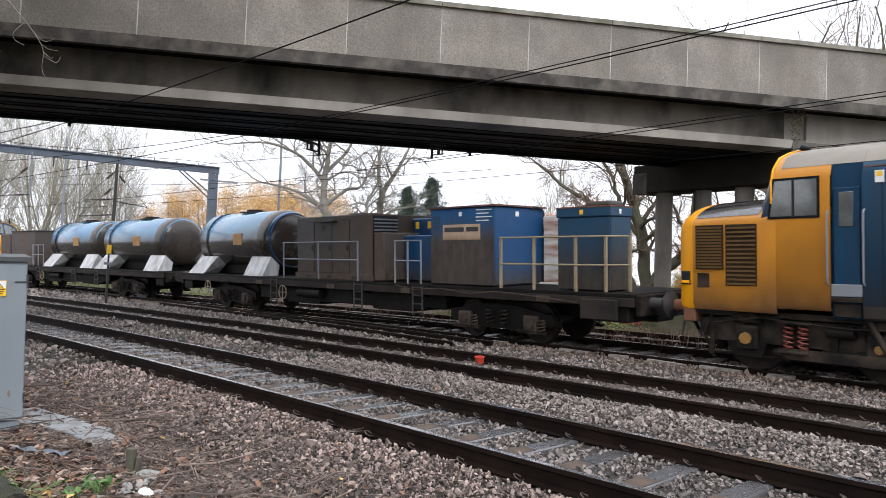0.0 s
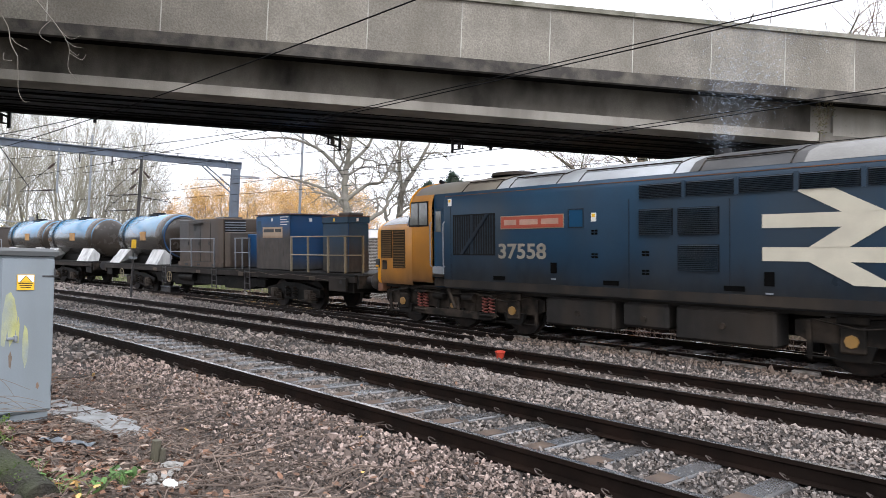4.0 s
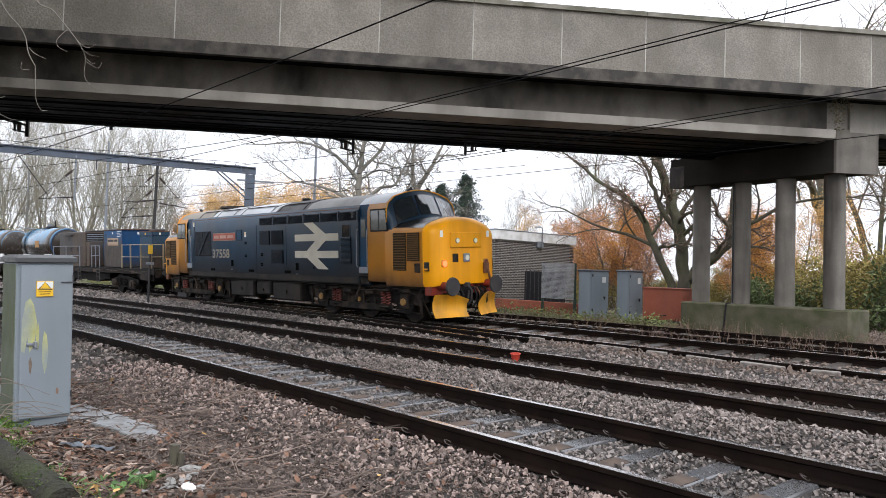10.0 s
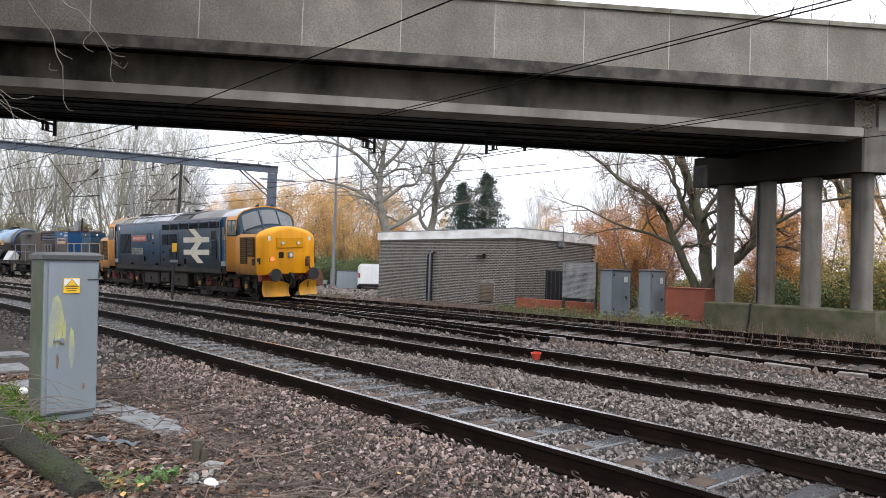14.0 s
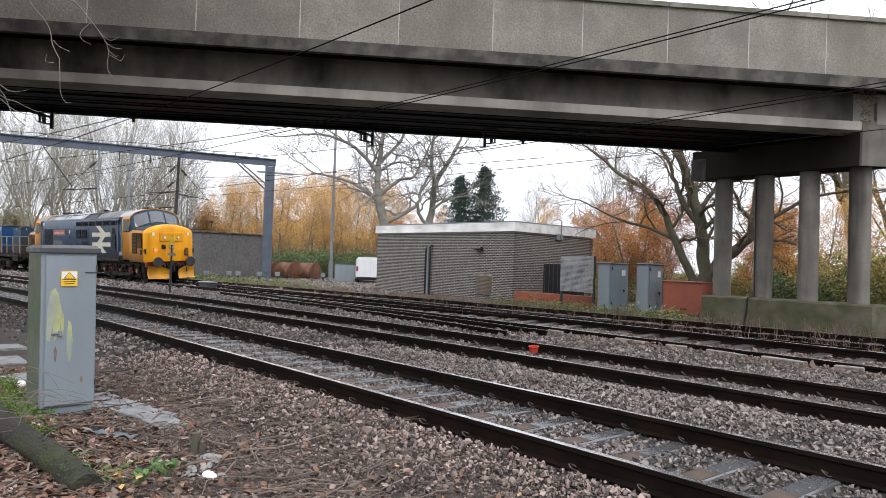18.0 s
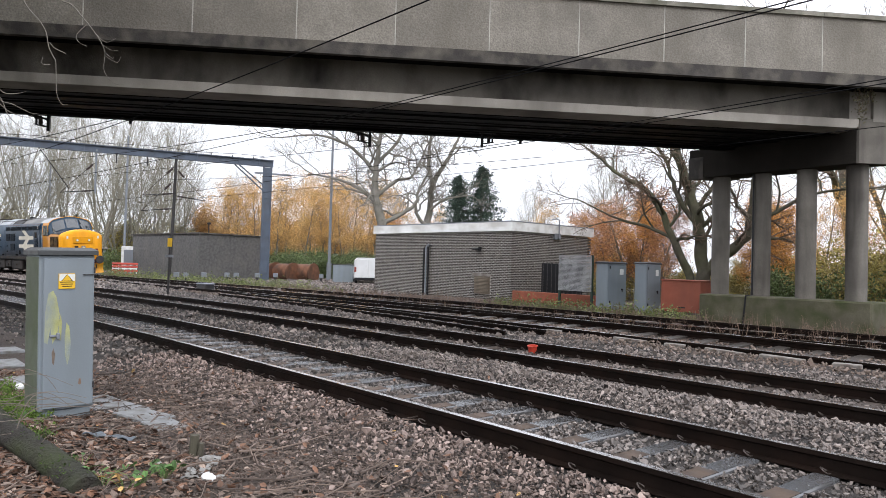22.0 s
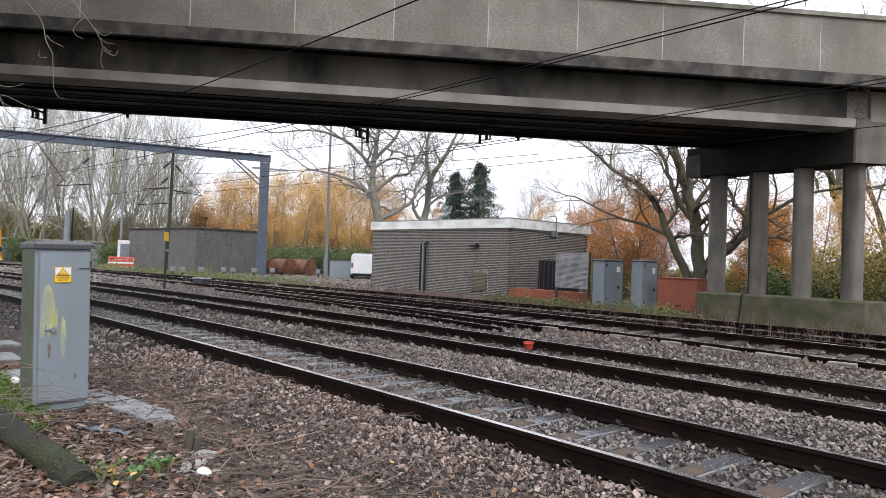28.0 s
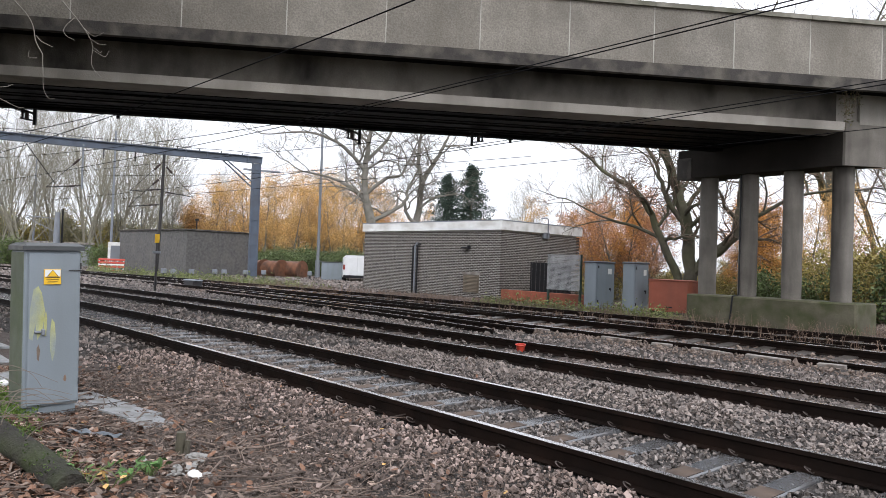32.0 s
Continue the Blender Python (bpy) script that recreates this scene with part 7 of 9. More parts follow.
# pale slabs along the train's line
slab_me = Shape().box(-0.40, 0.40, -0.05, 0.05, -0.13, 0.0, 0.012).mesh("slab", SLAB)
short_me = Shape().box(-0.22, 0.22, -0.05, 0.05, -0.13, 0.0, 0.012).mesh("slab", SLAB)
slabs = thing("edge_slab_row", Matrix(), "broken row of whitened concrete slabs along the rail", "slabs", kind="structure")
rnd_s = random.Random(14)
for k in range(13):
    if k in (1, 7):
        continue
    s = new("slab", slab_me if k % 3 else short_me)
    s.parent, s.matrix_basis = slabs, tie_pose(run_c, -11.6 + 1.07 * k, -0.90, -0.012 + rnd_s.uniform(-0.035, 0.008), CANT) @ pose(0, 0, 0, rnd_s.uniform(-6, 6), rnd_s.uniform(-2, 2), rnd_s.uniform(-3, 3))

# ---- the trodden verge by the tall cabinet ----
soil = Shape()
xs = [-20 + 0.5 * k for k in range(12)] + [-14 + 0.12 * k for k in range(118)] + [0.5 + 0.5 * k for k in range(16)]
ys = [-8.1 + 0.5 * k for k in range(11)] + [-2.6 + 0.12 * k for k in range(46)]
NX = len(xs)


def verge_z(x, y):
    edge = run_a(x) - 2.45 - y
    z = -0.285 + 0.055 * min(1.0, max(0.0, edge * 2 + 0.9)) + 0.035 * noise.noise((x * 1.2, y * 1.2, 3)) + 0.022 * noise.noise((x * 4, y * 4, 9))
    return z + 0.10 * max(0.0, min(1.0, (1.1 - y) * 0.6)) * (1 if x > -8 else 0.5)


soil.v = [(x, y, verge_z(x, y) - 0.45 * min(1.0, max(0.0, (abs(x + 6.5) - 11.0) / 3.0, (-5.0 - y) / 3.0) ** 2)) for y in ys for x in xs]
soil.f = [(j * NX + k, j * NX + k + 1, (j + 1) * NX + k + 1, (j + 1) * NX + k) for j in range(len(ys) - 1) for k in range(NX - 1)]
structure("verge", soil, SOIL, "damp dark soil strewn with dead leaves and twigs", "soil", True)


# ---- ballast stones ----
CHIP = surf("brown_stone_chip", (0.145, 0.112, 0.094), 0.85, 0.2, 10, 60, (0.07, 0.05, 0.036), 0.5, 1.1, 0.2, each=0.6, island=True)
def stones(name, seed, count, near, far, az0, az1, size, spread, mat, where, label, sides):
    r = np.random.RandomState(seed)
    d = np.sqrt(r.uniform(near ** 2, far ** 2, count))
    a = np.radians(r.uniform(az0, az1, count))
    x, y = -np.sin(a) * d, np.cos(a) * d
    keep, zs = [], []
    for k in range(count):
        o = y[k] - run_a(x[k])
        z = where(x[k], y[k], o, r)
        keep.append(z is not None)
        zs.append(z or 0.0)
    keep = np.array(keep)
    x, y, z = x[keep], y[keep], np.array(zs)[keep]
    n = len(x)
    if sides == 12:
        g = (1 + 5 ** 0.5) / 2
        base = np.array([(-1, g, 0), (1, g, 0), (-1, -g, 0), (1, -g, 0), (0, -1, g), (0, 1, g), (0, -1, -g), (0, 1, -g), (g, 0, -1), (g, 0, 1), (-g, 0, -1), (-g, 0, 1)]) / 1.9
        tri = np.array([(0, 11, 5), (0, 5, 1), (0, 1, 7), (0, 7, 10), (0, 10, 11), (1, 5, 9), (5, 11, 4), (11, 10, 2), (10, 7, 6), (7, 1, 8), (3, 9, 4), (3, 4, 2), (3, 2, 6), (3, 6, 8), (3, 8, 9), (4, 9, 5), (2, 4, 11), (6, 2, 10), (8, 6, 7), (9, 8, 1)])
    else:
        base = np.array([(x, y, z) for x in (-0.68, 0.68) for y in (-0.68, 0.68) for z in (-0.68, 0.68)])
        tri = np.array([(0, 1, 3), (0, 3, 2), (4, 6, 7), (4, 7, 5), (0, 4, 5), (0, 5, 1), (2, 3, 7), (2, 7, 6), (0, 2, 6), (0, 6, 4), (1, 5, 7), (1, 7, 3)])
    v = base[None] * r.uniform(0.66, 1.14, (n, len(base), 1)) + r.normal(0, 0.15, (n, len(base), 3))
    v *= np.stack([r.uniform(0.9, 1.5, n), r.uniform(0.65, 1.1, n), r.uniform(0.4, 0.75, n)], 1)[:, None]
    q = r.normal(0, 1, (n, 3, 3))
    q, _ = np.linalg.qr(q)
    v = np.einsum("nij,nkj->nki", q, v)
    s = size * np.exp(r.normal(0, spread, n))
    v = v * s[:, None, None] + np.stack([x, y, z + s * 0.25], 1)[:, None]
    f = (tri[None] + (np.arange(n) * len(base))[:, None, None]).reshape(-1, 3)
    me = bpy.data.meshes.new(name)
    me.vertices.add(n * len(base))
    me.vertices.foreach_set("co", v.reshape(-1).astype(np.float32))
    me.loops.add(len(f) * 3)
    me.loops.foreach_set("vertex_index", f.reshape(-1).astype(np.int32))
    me.polygons.add(len(f))
    me.polygons.foreach_set("loop_start", np.arange(0, len(f) * 3, 3, dtype=np.int32))
    me.update(calc_edges=True)
    me.validate()
    me.shade_flat()
    me.materials.append(mat)
    return tagged(new(name, me), label, "ballast", kind="stuff")


def on_rail(x, y):
    for run in (run_a, run_b, run_c, run_d):
        o = abs(y - run(x)) * math.cos(math.atan(slope(run, x)))
        if abs(o - 0.7525) < 0.085:
            return True
    return False


def on_sleeper(x, o, first, gap):
    return abs(o) < 1.25 and abs(((x - first) / gap + 0.5) % 1 - 0.5) * gap < (0.09 if x > -6 else 0.125)


def near_bed(x, y, o, r):
    if o < -3.3 or on_rail(x, y):
        return None
    if o < -1.3 and r.rand() > (o + 2.7) / 1.5:
        return None
    if on_sleeper(x, o, -0.67, 0.5953) and abs(o) < 0.72 and r.rand() > 0.02:
        return None
    if on_sleeper(x, y - run_b(x), -1.05, 0.63) and abs(y - run_b(x)) < 0.7 and r.rand() > 0.35:
        return None
    return (bed_z(x, o) if o > -2.4 else verge_z(x, y)) + r.uniform(-0.038, 0.026) - (0.010 if abs(o) < 0.72 else 0.0)


def by_train_line(x, y):
    return y - run_c(x) > -1.9


def grey_bed(x, y, o, r):
    return near_bed(x, y, o, r) if o > 0.7 and not by_train_line(x, y) else None


def pink_bed(x, y, o, r):
    return near_bed(x, y, o, r) if o <= -0.7 else None


stones("ballast_stones", 1, 100000, 4.4, 12, 12, 88, 0.0166, 0.33, STONE_GREY, grey_bed, "angular grey crushed stones between the tracks", 6)
stones("ballast_stones", 5, 150000, 4.4, 13, 12, 90, 0.0160, 0.33, STONE_DARK, lambda x, y, o, r: near_bed(x, y, o, r) if abs(o) <= 0.72 else None, "dark oily stones between the near rails", 6)
stones("ballast_stones", 2, 82000, 4.4, 12, 12, 90, 0.0168, 0.33, STONE, pink_bed, "angular pinkish-brown crushed stones on the shoulder", 6)
stones("ballast_stones", 6, 60000, 13, 30, 60, 90, 0.022, 0.3, STONE_DARK, lambda x, y, o, r: near_bed(x, y, o, r) if abs(o) <= 0.72 else None, "dark oily stones between the near rails down the line", 6)
stones("ballast_stones", 3, 100000, 11.8, 34, 14, 90, 0.027, 0.30, STONE_GREY, lambda x, y, o, r: near_bed(x, y, o, r) if (o > 0.72 or o < -0.72) and not by_train_line(x, y) else None, "grey-brown crushed stones round the rails", 6)
stones("ballast_stones", 8, 140000, 11, 34, 14, 80, 0.022, 0.35, STONE_BROWN, lambda x, y, o, r: near_bed(x, y, o, r) if by_train_line(x, y) else None, "brown rust-stained stones round the train's line", 6)
stones("ballast_stones", 4, 44000, 34, 75, 55, 90, 0.055, 0.30, STONE_GREY, near_bed, "grey-brown crushed stones down the line", 6)

stones("gravel_chips", 7, 62000, 4.4, 10.5, 40, 90, 0.0105, 0.4, CHIP, lambda x, y, o, r: max(bed_z(x, o) if o > -2.4 else -9, verge_z(x, y)) + r.uniform(-0.012, 0.012) if -4.2 < o < -0.95 and r.rand() < 1.25 - abs(o + 2.3) / 1.6 else None, "small brown stone chips and mulch on the verge", 6)


def litter(name, seed, count, where, size, mat, label):
    """Curled dead leaves lying flat."""
    r = random.Random(seed)
    s = Shape()
    done = 0
    while done < count:
        az, d = radians(r.uniform(46, 90)), math.sqrt(r.uniform(4.3 ** 2, 11 ** 2))
        x, y = -math.sin(az) * d, math.cos(az) * d
        if not where(x, y, r):
            continue
        done += 1
        o = y - run_a(x)
        z = max(verge_z(x, y), bed_z(x, o) + 0.03 if o > -2.4 else -9) + 0.012
        k = size * r.uniform(0.6, 1.4)
        m = Matrix.Translation((x, y, z)) @ Euler((r.gauss(0, 0.35), r.gauss(0, 0.35), r.uniform(0, 6.28))).to_matrix().to_4x4()
        c = r.uniform(0.1, 0.5) * k
        pts = [(-k, 0, c * 0.6), (-0.45 * k, 0.42 * k, c * 0.5), (0.35 * k, 0.5 * k, c), (k, 0, c * 0.7), (0.35 * k, -0.5 * k, c), (-0.45 * k, -0.42 * k, c * 0.5), (0, 0, 0)]
        s.add(pts, [(6, 0, 5), (6, 1, 0), (6, 2, 1), (6, 3, 2), (6, 4, 3), (6, 5, 4)], m)
    return tagged(part(name, s, mat, None), label, "leaves", kind="stuff")


DEAD = surf("dead_leaf", (0.16, 0.088, 0.056), 0.8, 0.3, 6, 40, None, bump=0.2, each=0.7, island=True)
DEADPALE = surf("pale_dead_leaf", (0.33, 0.25, 0.20), 0.75, 0.25, 6, 40, None, bump=0.2, each=0.4, island=True)


def verge_only(x, y, r):
    return run_a(x) - y > 2.3 + r.uniform(-0.5, 0.3)


def leaf_drift(x, y, r):
    """Leaves gather by the log and thin out towards the stones."""
    return verge_only(x, y, r) and r.random() < max(0.10, min(1.0, 1.5 - y * 0.75))


def anywhere(x, y, r):
    return -5 < y - run_a(x) < -0.9 or r.random() < 0.05


litter("fallen_leaves", 1, 5600, leaf_drift, 0.036, DEAD, "brown fallen leaves on the soil")
litter("fallen_leaves", 2, 2000, leaf_drift, 0.038, DEADPALE, "pale curled fallen leaves on the soil")
litter("fallen_leaves", 3, 520, anywhere, 0.028, DEAD, "scattered brown leaves on the ballast")
litter("fallen_leaves", 4, 25, anywhere, 0.032, LEAF_GOLD, "scattered yellow leaves")
twigs = Shape()
rt = random.Random(8)
for k in range(3300):
    az, d = radians(rt.uniform(46, 90)), math.sqrt(rt.uniform(4.3 ** 2, 10.5 ** 2))
    x, y = -math.sin(az) * d, math.cos(az) * d
    if run_a(x) - y < 1.2 + rt.random() * 1.2:
        continue
    a, ln = rt.uniform(0, 6.28), rt.uniform(0.08, 0.45) if k % 9 else rt.uniform(0.7, 1.6)
    pts = []
    for j in range(5):
        a += rt.gauss(0, 0.42)
        x, y = x + math.cos(a) * ln / 5, y + math.sin(a) * ln / 5
        o = y - run_a(x)
        pts.append((x, y, max(verge_z(x, y), bed_z(x, o) + 0.03 if o > -2.4 else -9) + 0.012 + rt.uniform(0, 0.03)))
    twigs.tube(pts, rt.uniform(0.002, 0.005) if k % 9 else rt.uniform(0.005, 0.011), 4, 0.002)
tagged(part("fallen_twigs", twigs, surf("damp_twig", (0.15, 0.112, 0.09), 0.8, 0.3, 5, 40, None, bump=0.2, each=0.75, island=True), None), "thin brown twigs strewn over the verge", "twigs", kind="stuff")
# slabs beside the cabinet
for x, y, w, d, turn in ((-8.25, 1.62, 0.46, 0.36, 12), (-7.75, 1.70, 0.56, 0.40, 16), (-7.22, 1.83, 0.52, 0.34, 22), (-6.78, 1.90, 0.40, 0.30, 9), (-9.9, 0.95, 0.5, 0.4, 5), (-11.6, 1.05, 0.6, 0.4, 8), (-13.2, 1.2, 0.6, 0.4, 8)):
    s = thing("paving_slab", Matrix.Translation((x, y, verge_z(x, y) + 0.035)) @ pose(0, 0, 0, random.uniform(-3, 3), random.uniform(-3, 3), turn), "wet pale grey concrete slab lying in the soil", "slab", "slabs by the cabinet")
    part("slab", Shape().box(-w / 2, w / 2, -d / 2, d / 2, -0.06, 0, 0.01), surf("wet_slab", (0.24, 0.25, 0.255), 0.4, 0.2, 4, 40, (0.09, 0.08, 0.065), 0.85, 5, 0.2), s)
# mossy log
lg = thing("mossy_log", Matrix.Translation((-6.1, 0.74, -0.12)) @ pose(0, 0, 0, 0, 4, 9), "fallen dark log with patches of moss", "log")
lrings = []
for k in range(15):
    x = -1.35 + 2.4 * k / 14
    lrings.append([(x, (0.118 - 0.012 * k / 14 + 0.02 * noise.noise((x * 3, j, 0))) * math.cos(2 * math.pi * j / 16) + 0.04 * math.sin(x * 2), (0.092 + 0.02 * noise.noise((x * 3, j, 5))) * math.sin(2 * math.pi * j / 16)) for j in range(16)])
part("log", Shape().loft(lrings), surf("mossy_log_bark", (0.030, 0.026, 0.021), 0.9, 0.4, 8, 40, (0.035, 0.046, 0.012), 0.75, 3, 0.9, bump_dist=0.03), lg, "", True)
mr = random.Random(3)
moss = part("moss", leaves_at([Vector((mr.uniform(-1.4, 1.0), mr.gauss(0, 0.05), 0.085)) for k in range(40)], 4, 9, 0.03, 0.011), leafy("moss_tufts", (0.05, 0.085, 0.012)), lg, "green moss tufts")
moss["kind"] = "stuff"


def weed(m, seed, label, leaf, count, size, high):
    w = thing("weed", m, label, "plant", "weeds")
    r = random.Random(seed)
    stems, blades = Shape(), Shape()
    for k in range(count):
        a, reach = r.uniform(0, 6.28), r.uniform(0.03, 0.16)
        tip = Vector((math.cos(a) * reach, math.sin(a) * reach, high * r.uniform(0.4, 1.0)))
        stems.tube([(0, 0, -0.02), tip * 0.5 + Vector((0, 0, 0.02)), tip], 0.003, 4)
        mm = Matrix.Translation(tip) @ Euler((r.gauss(0, 0.5), r.gauss(0, 0.5), r.uniform(0, 6.28))).to_matrix().to_4x4()
        s = size * r.uniform(0.7, 1.3)
        blades.add([(-s, 0, 0), (-0.3 * s, 0.6 * s, 0.1 * s), (0.5 * s, 0.5 * s, 0.15 * s), (s, 0, 0), (0.5 * s, -0.5 * s, 0.15 * s), (-0.3 * s, -0.6 * s, 0.1 * s)], [(0, 1, 2, 3), (0, 3, 4, 5)], mm)
    tagged(part("stem", stems, LEAF_GREEN, w), kind="stuff")
    tagged(part("foliage", blades, leaf, w), kind="stuff")
    return w


MOSSY = leafy("bright_moss", (0.13, 0.21, 0.03))
for x, y, n_ in ((-8.4, 0.80, 120), (-7.95, 0.78, 90), (-7.6, 0.90, 70), (-9.3, 0.80, 80), (-6.85, 0.80, 25)):
    mc = thing("moss_clump", Matrix.Translation((x, y, verge_z(x, y))), "bright green moss clump on the soil", "moss", "moss clumps")
    tagged(part("moss", leaves_at([Vector((mr.gauss(0, 0.11), mr.gauss(0, 0.08), abs(mr.gauss(0, 0.05)))) for k in range(n_)], 6, 12, 0.025, 0.016), MOSSY, mc), kind="stuff")
LEAF_FRESH = leafy("fresh_green_leaves", (0.085, 0.17, 0.045))
for x, y, seed, leaf, n, size in ((-5.05, 1.42, 1, LEAF_FRESH, 16, 0.035), (-5.0, 1.25, 2, LEAF_FRESH, 14, 0.032), (-4.95, 1.15, 3, LEAF_GOLD, 8, 0.032), (-5.15, 1.05, 4, LEAF_FRESH, 10, 0.03), (-5.6, 1.0, 5, LEAF_FRESH, 9, 0.03), (-7.2, 0.66, 6, LEAF_FRESH, 14, 0.03), (-6.9, 0.5, 7, LEAF_OLIVE, 10, 0.03)):
    weed(Matrix.Translation((x, y, verge_z(x, y) + 0.01)), seed, "small leafy weed growing in the soil" if leaf is LEAF_FRESH else "small weed with yellow leaves in the soil", leaf, n, size, 0.13)
# rubbish and a stump
SCRAP = surf("dirty_pale_scrap", (0.27, 0.265, 0.25), 0.6, 0.2, 20, 60, (0.15, 0.12, 0.09), 0.5, 12, 0.1)
bl_ = thing("blue_litter", Matrix.Translation((-7.02, 0.60, verge_z(-7.02, 0.6) + 0.05)) @ pose(0, 0, 0, 0, 0, 30), "scrap of blue plastic on the leaves", "litter")
part("scrap", Shape().box(-0.06, 0.06, -0.02, 0.02, 0, 0.02, 0.008).box(-0.02, 0.05, -0.03, -0.021, 0, 0.03, 0.004), surf("blue_plastic", (0.02, 0.16, 0.5), 0.4), bl_)
wc_ = thing("white_cup", Matrix.Translation((-9.25, 0.98, verge_z(-9.25, 0.98) + 0.02)), "crushed white cup on the soil", "litter")
part("cup", Shape().ball((0, 0, 0.03), 0.07, 0.05, 0.045, 10), WHITE, wc_, "", True)
wl_ = thing("white_litter", Matrix.Translation((-4.95, 1.70, verge_z(-4.95, 1.7) + 0.03)), "crumpled white plastic litter on the soil", "litter")
cr = Shape()
rr_ = random.Random(4)
cr.ball((0, 0, 0), 0.075, 0.045, 0.032, 14)
cr.v = [(x * rr_.uniform(0.85, 1.15), y * rr_.uniform(0.85, 1.15), z * rr_.uniform(0.8, 1.2)) for x, y, z in cr.v]
part("bag", cr, WHITE, wl_, "", True)
for k in range(16):
    x, y = -5.10 + rr_.gauss(-0.16, 0.18), 1.72 + rr_.gauss(0, 0.10)
    sc = thing("paper_scrap", Matrix.Translation((x, y, verge_z(x, y) + 0.02)) @ pose(0, 0, 0, rr_.uniform(-20, 20), rr_.uniform(-20, 20), rr_.uniform(0, 180)), "small pale scrap of rubbish on the soil", "litter", "paper scraps")
    w, d = rr_.uniform(0.015, 0.04), rr_.uniform(0.01, 0.028)
    part("scrap", Shape().prism([(-w, -0.004), (w * 0.4, 0.006), (w, -0.002), (w * 0.3, 0.012), (-w * 0.6, 0.008)], -d, d), SCRAP, sc)
for x, y, w in ((-5.42, 1.86, 0.075), (-5.30, 1.84, 0.055), (-5.22, 1.66, 0.06)):
    cb = thing("crumpled_bag", Matrix.Translation((x, y, verge_z(x, y) + 0.02)) @ pose(0, 0, 0, 0, 0, rr_.uniform(0, 180)), "crumpled translucent plastic rubbish among the leaves", "litter", "plastic rubbish")
    fold = Shape().ball((0, 0, 0), w, w * 0.6, w * 0.35, 12)
    fold.v = [(a * rr_.uniform(0.6, 1.25), b * rr_.uniform(0.6, 1.25), c * rr_.uniform(0.5, 1.4)) for a, b, c in fold.v]
    part("bag", fold, SCRAP, cb)
ps = thing("plastic_sheet", Matrix.Translation((-6.55, 1.38, verge_z(-6.55, 1.38) + 0.03)) @ pose(0, 0, 0, 0, 0, 35), "torn blue-grey plastic sheet half buried in soil", "litter")
sheet = Shape()
sheet.v = [(-0.26 + 0.052 * k, -0.045 + 0.022 * j + 0.02 * math.sin(k), 0.012 * math.sin(k * 1.7 + j)) for j in range(5) for k in range(11)]
sheet.f = [(j * 11 + k, j * 11 + k + 1, (j + 1) * 11 + k + 1, (j + 1) * 11 + k) for j in range(4) for k in range(10)]
sheet.v += [(x, y, z - 0.006) for x, y, z in sheet.v]
sheet.f += [tuple(k + 55 for k in f[::-1]) for f in sheet.f]
part("sheet", sheet, surf("blue_grey_plastic", (0.13, 0.15, 0.17), 0.35, 0.2, 6, 40), ps, "", True)
st = thing("stump", Matrix.Translation((-5.63, 1.81, -0.25)), "short broken brown stump among the leaves", "stump")
part("stump", Shape().cyl((0, 0, -0.05), (0.01, 0, 0.20), 0.045, 0.035, 9).cyl((0.05, 0.03, -0.05), (0.06, 0.04, 0.14), 0.03, 0.02, 8), BARKDARK, st, "", True)
# red bucket between the rails
rbk = thing("red_bucket", Matrix.Translation((-8.98, 8.80, -0.165)) @ pose(0, 0, 0, 6, 4, 0) @ Matrix.Diagonal((0.9, 0.9, 0.62, 1)), "small faded red plastic bucket between the rails", "bucket")
part("bucket", Shape().loft([[(r * math.cos(2 * math.pi * j / 18), r * math.sin(2 * math.pi * j / 18), z) for j in range(18)] for r, z in ((0.070, 0.0), (0.095, 0.19), (0.106, 0.195), (0.106, 0.21), (0.09, 0.21), (0.066, 0.02))]), REDPLASTIC, rbk, "", True)
# thin brambles in front of the cabinet
BRAMBLE = surf("grey_brown_bramble", (0.20, 0.165, 0.135), 0.8, 0.3, 8, 40, bump=0)
rbm = random.Random(31)
arcs = [((-7.45, 0.55, -0.2), (-7.3, 0.85, 0.0), (-7.25, 1.15, 0.03), (-7.2, 1.45, -0.12)), ((-7.6, 0.35, -0.1), (-7.4, 0.7, 0.28), (-7.3, 0.95, 0.25), (-7.25, 1.08, 0.08)), ((-7.0, 0.3, -0.2), (-6.9, 0.6, 0.02), (-6.8, 0.9, -0.1))]
for k in range(18):
    x, y = rbm.uniform(-7.6, -5.9), rbm.uniform(0.1, 0.7)
    dx, dy, top = rbm.uniform(-0.3, 0.4), rbm.uniform(0.3, 0.75), rbm.uniform(-0.05, 0.34)
    arcs.append(((x, y, -0.22), (x + dx * 0.3, y + dy * 0.25, top * 0.7), (x + dx * 0.6, y + dy * 0.6, top), (x + dx, y + dy, top * 0.55)))
for k, pts in enumerate(arcs):
    b = thing("bramble_stem", Matrix(), "thin bare bramble stem arching before the cabinet", "plant", "bramble stems")
    part("stem", Shape().tube(smooth_line(pts), 0.0045, 5, 0.002), BRAMBLE, b, "", True)


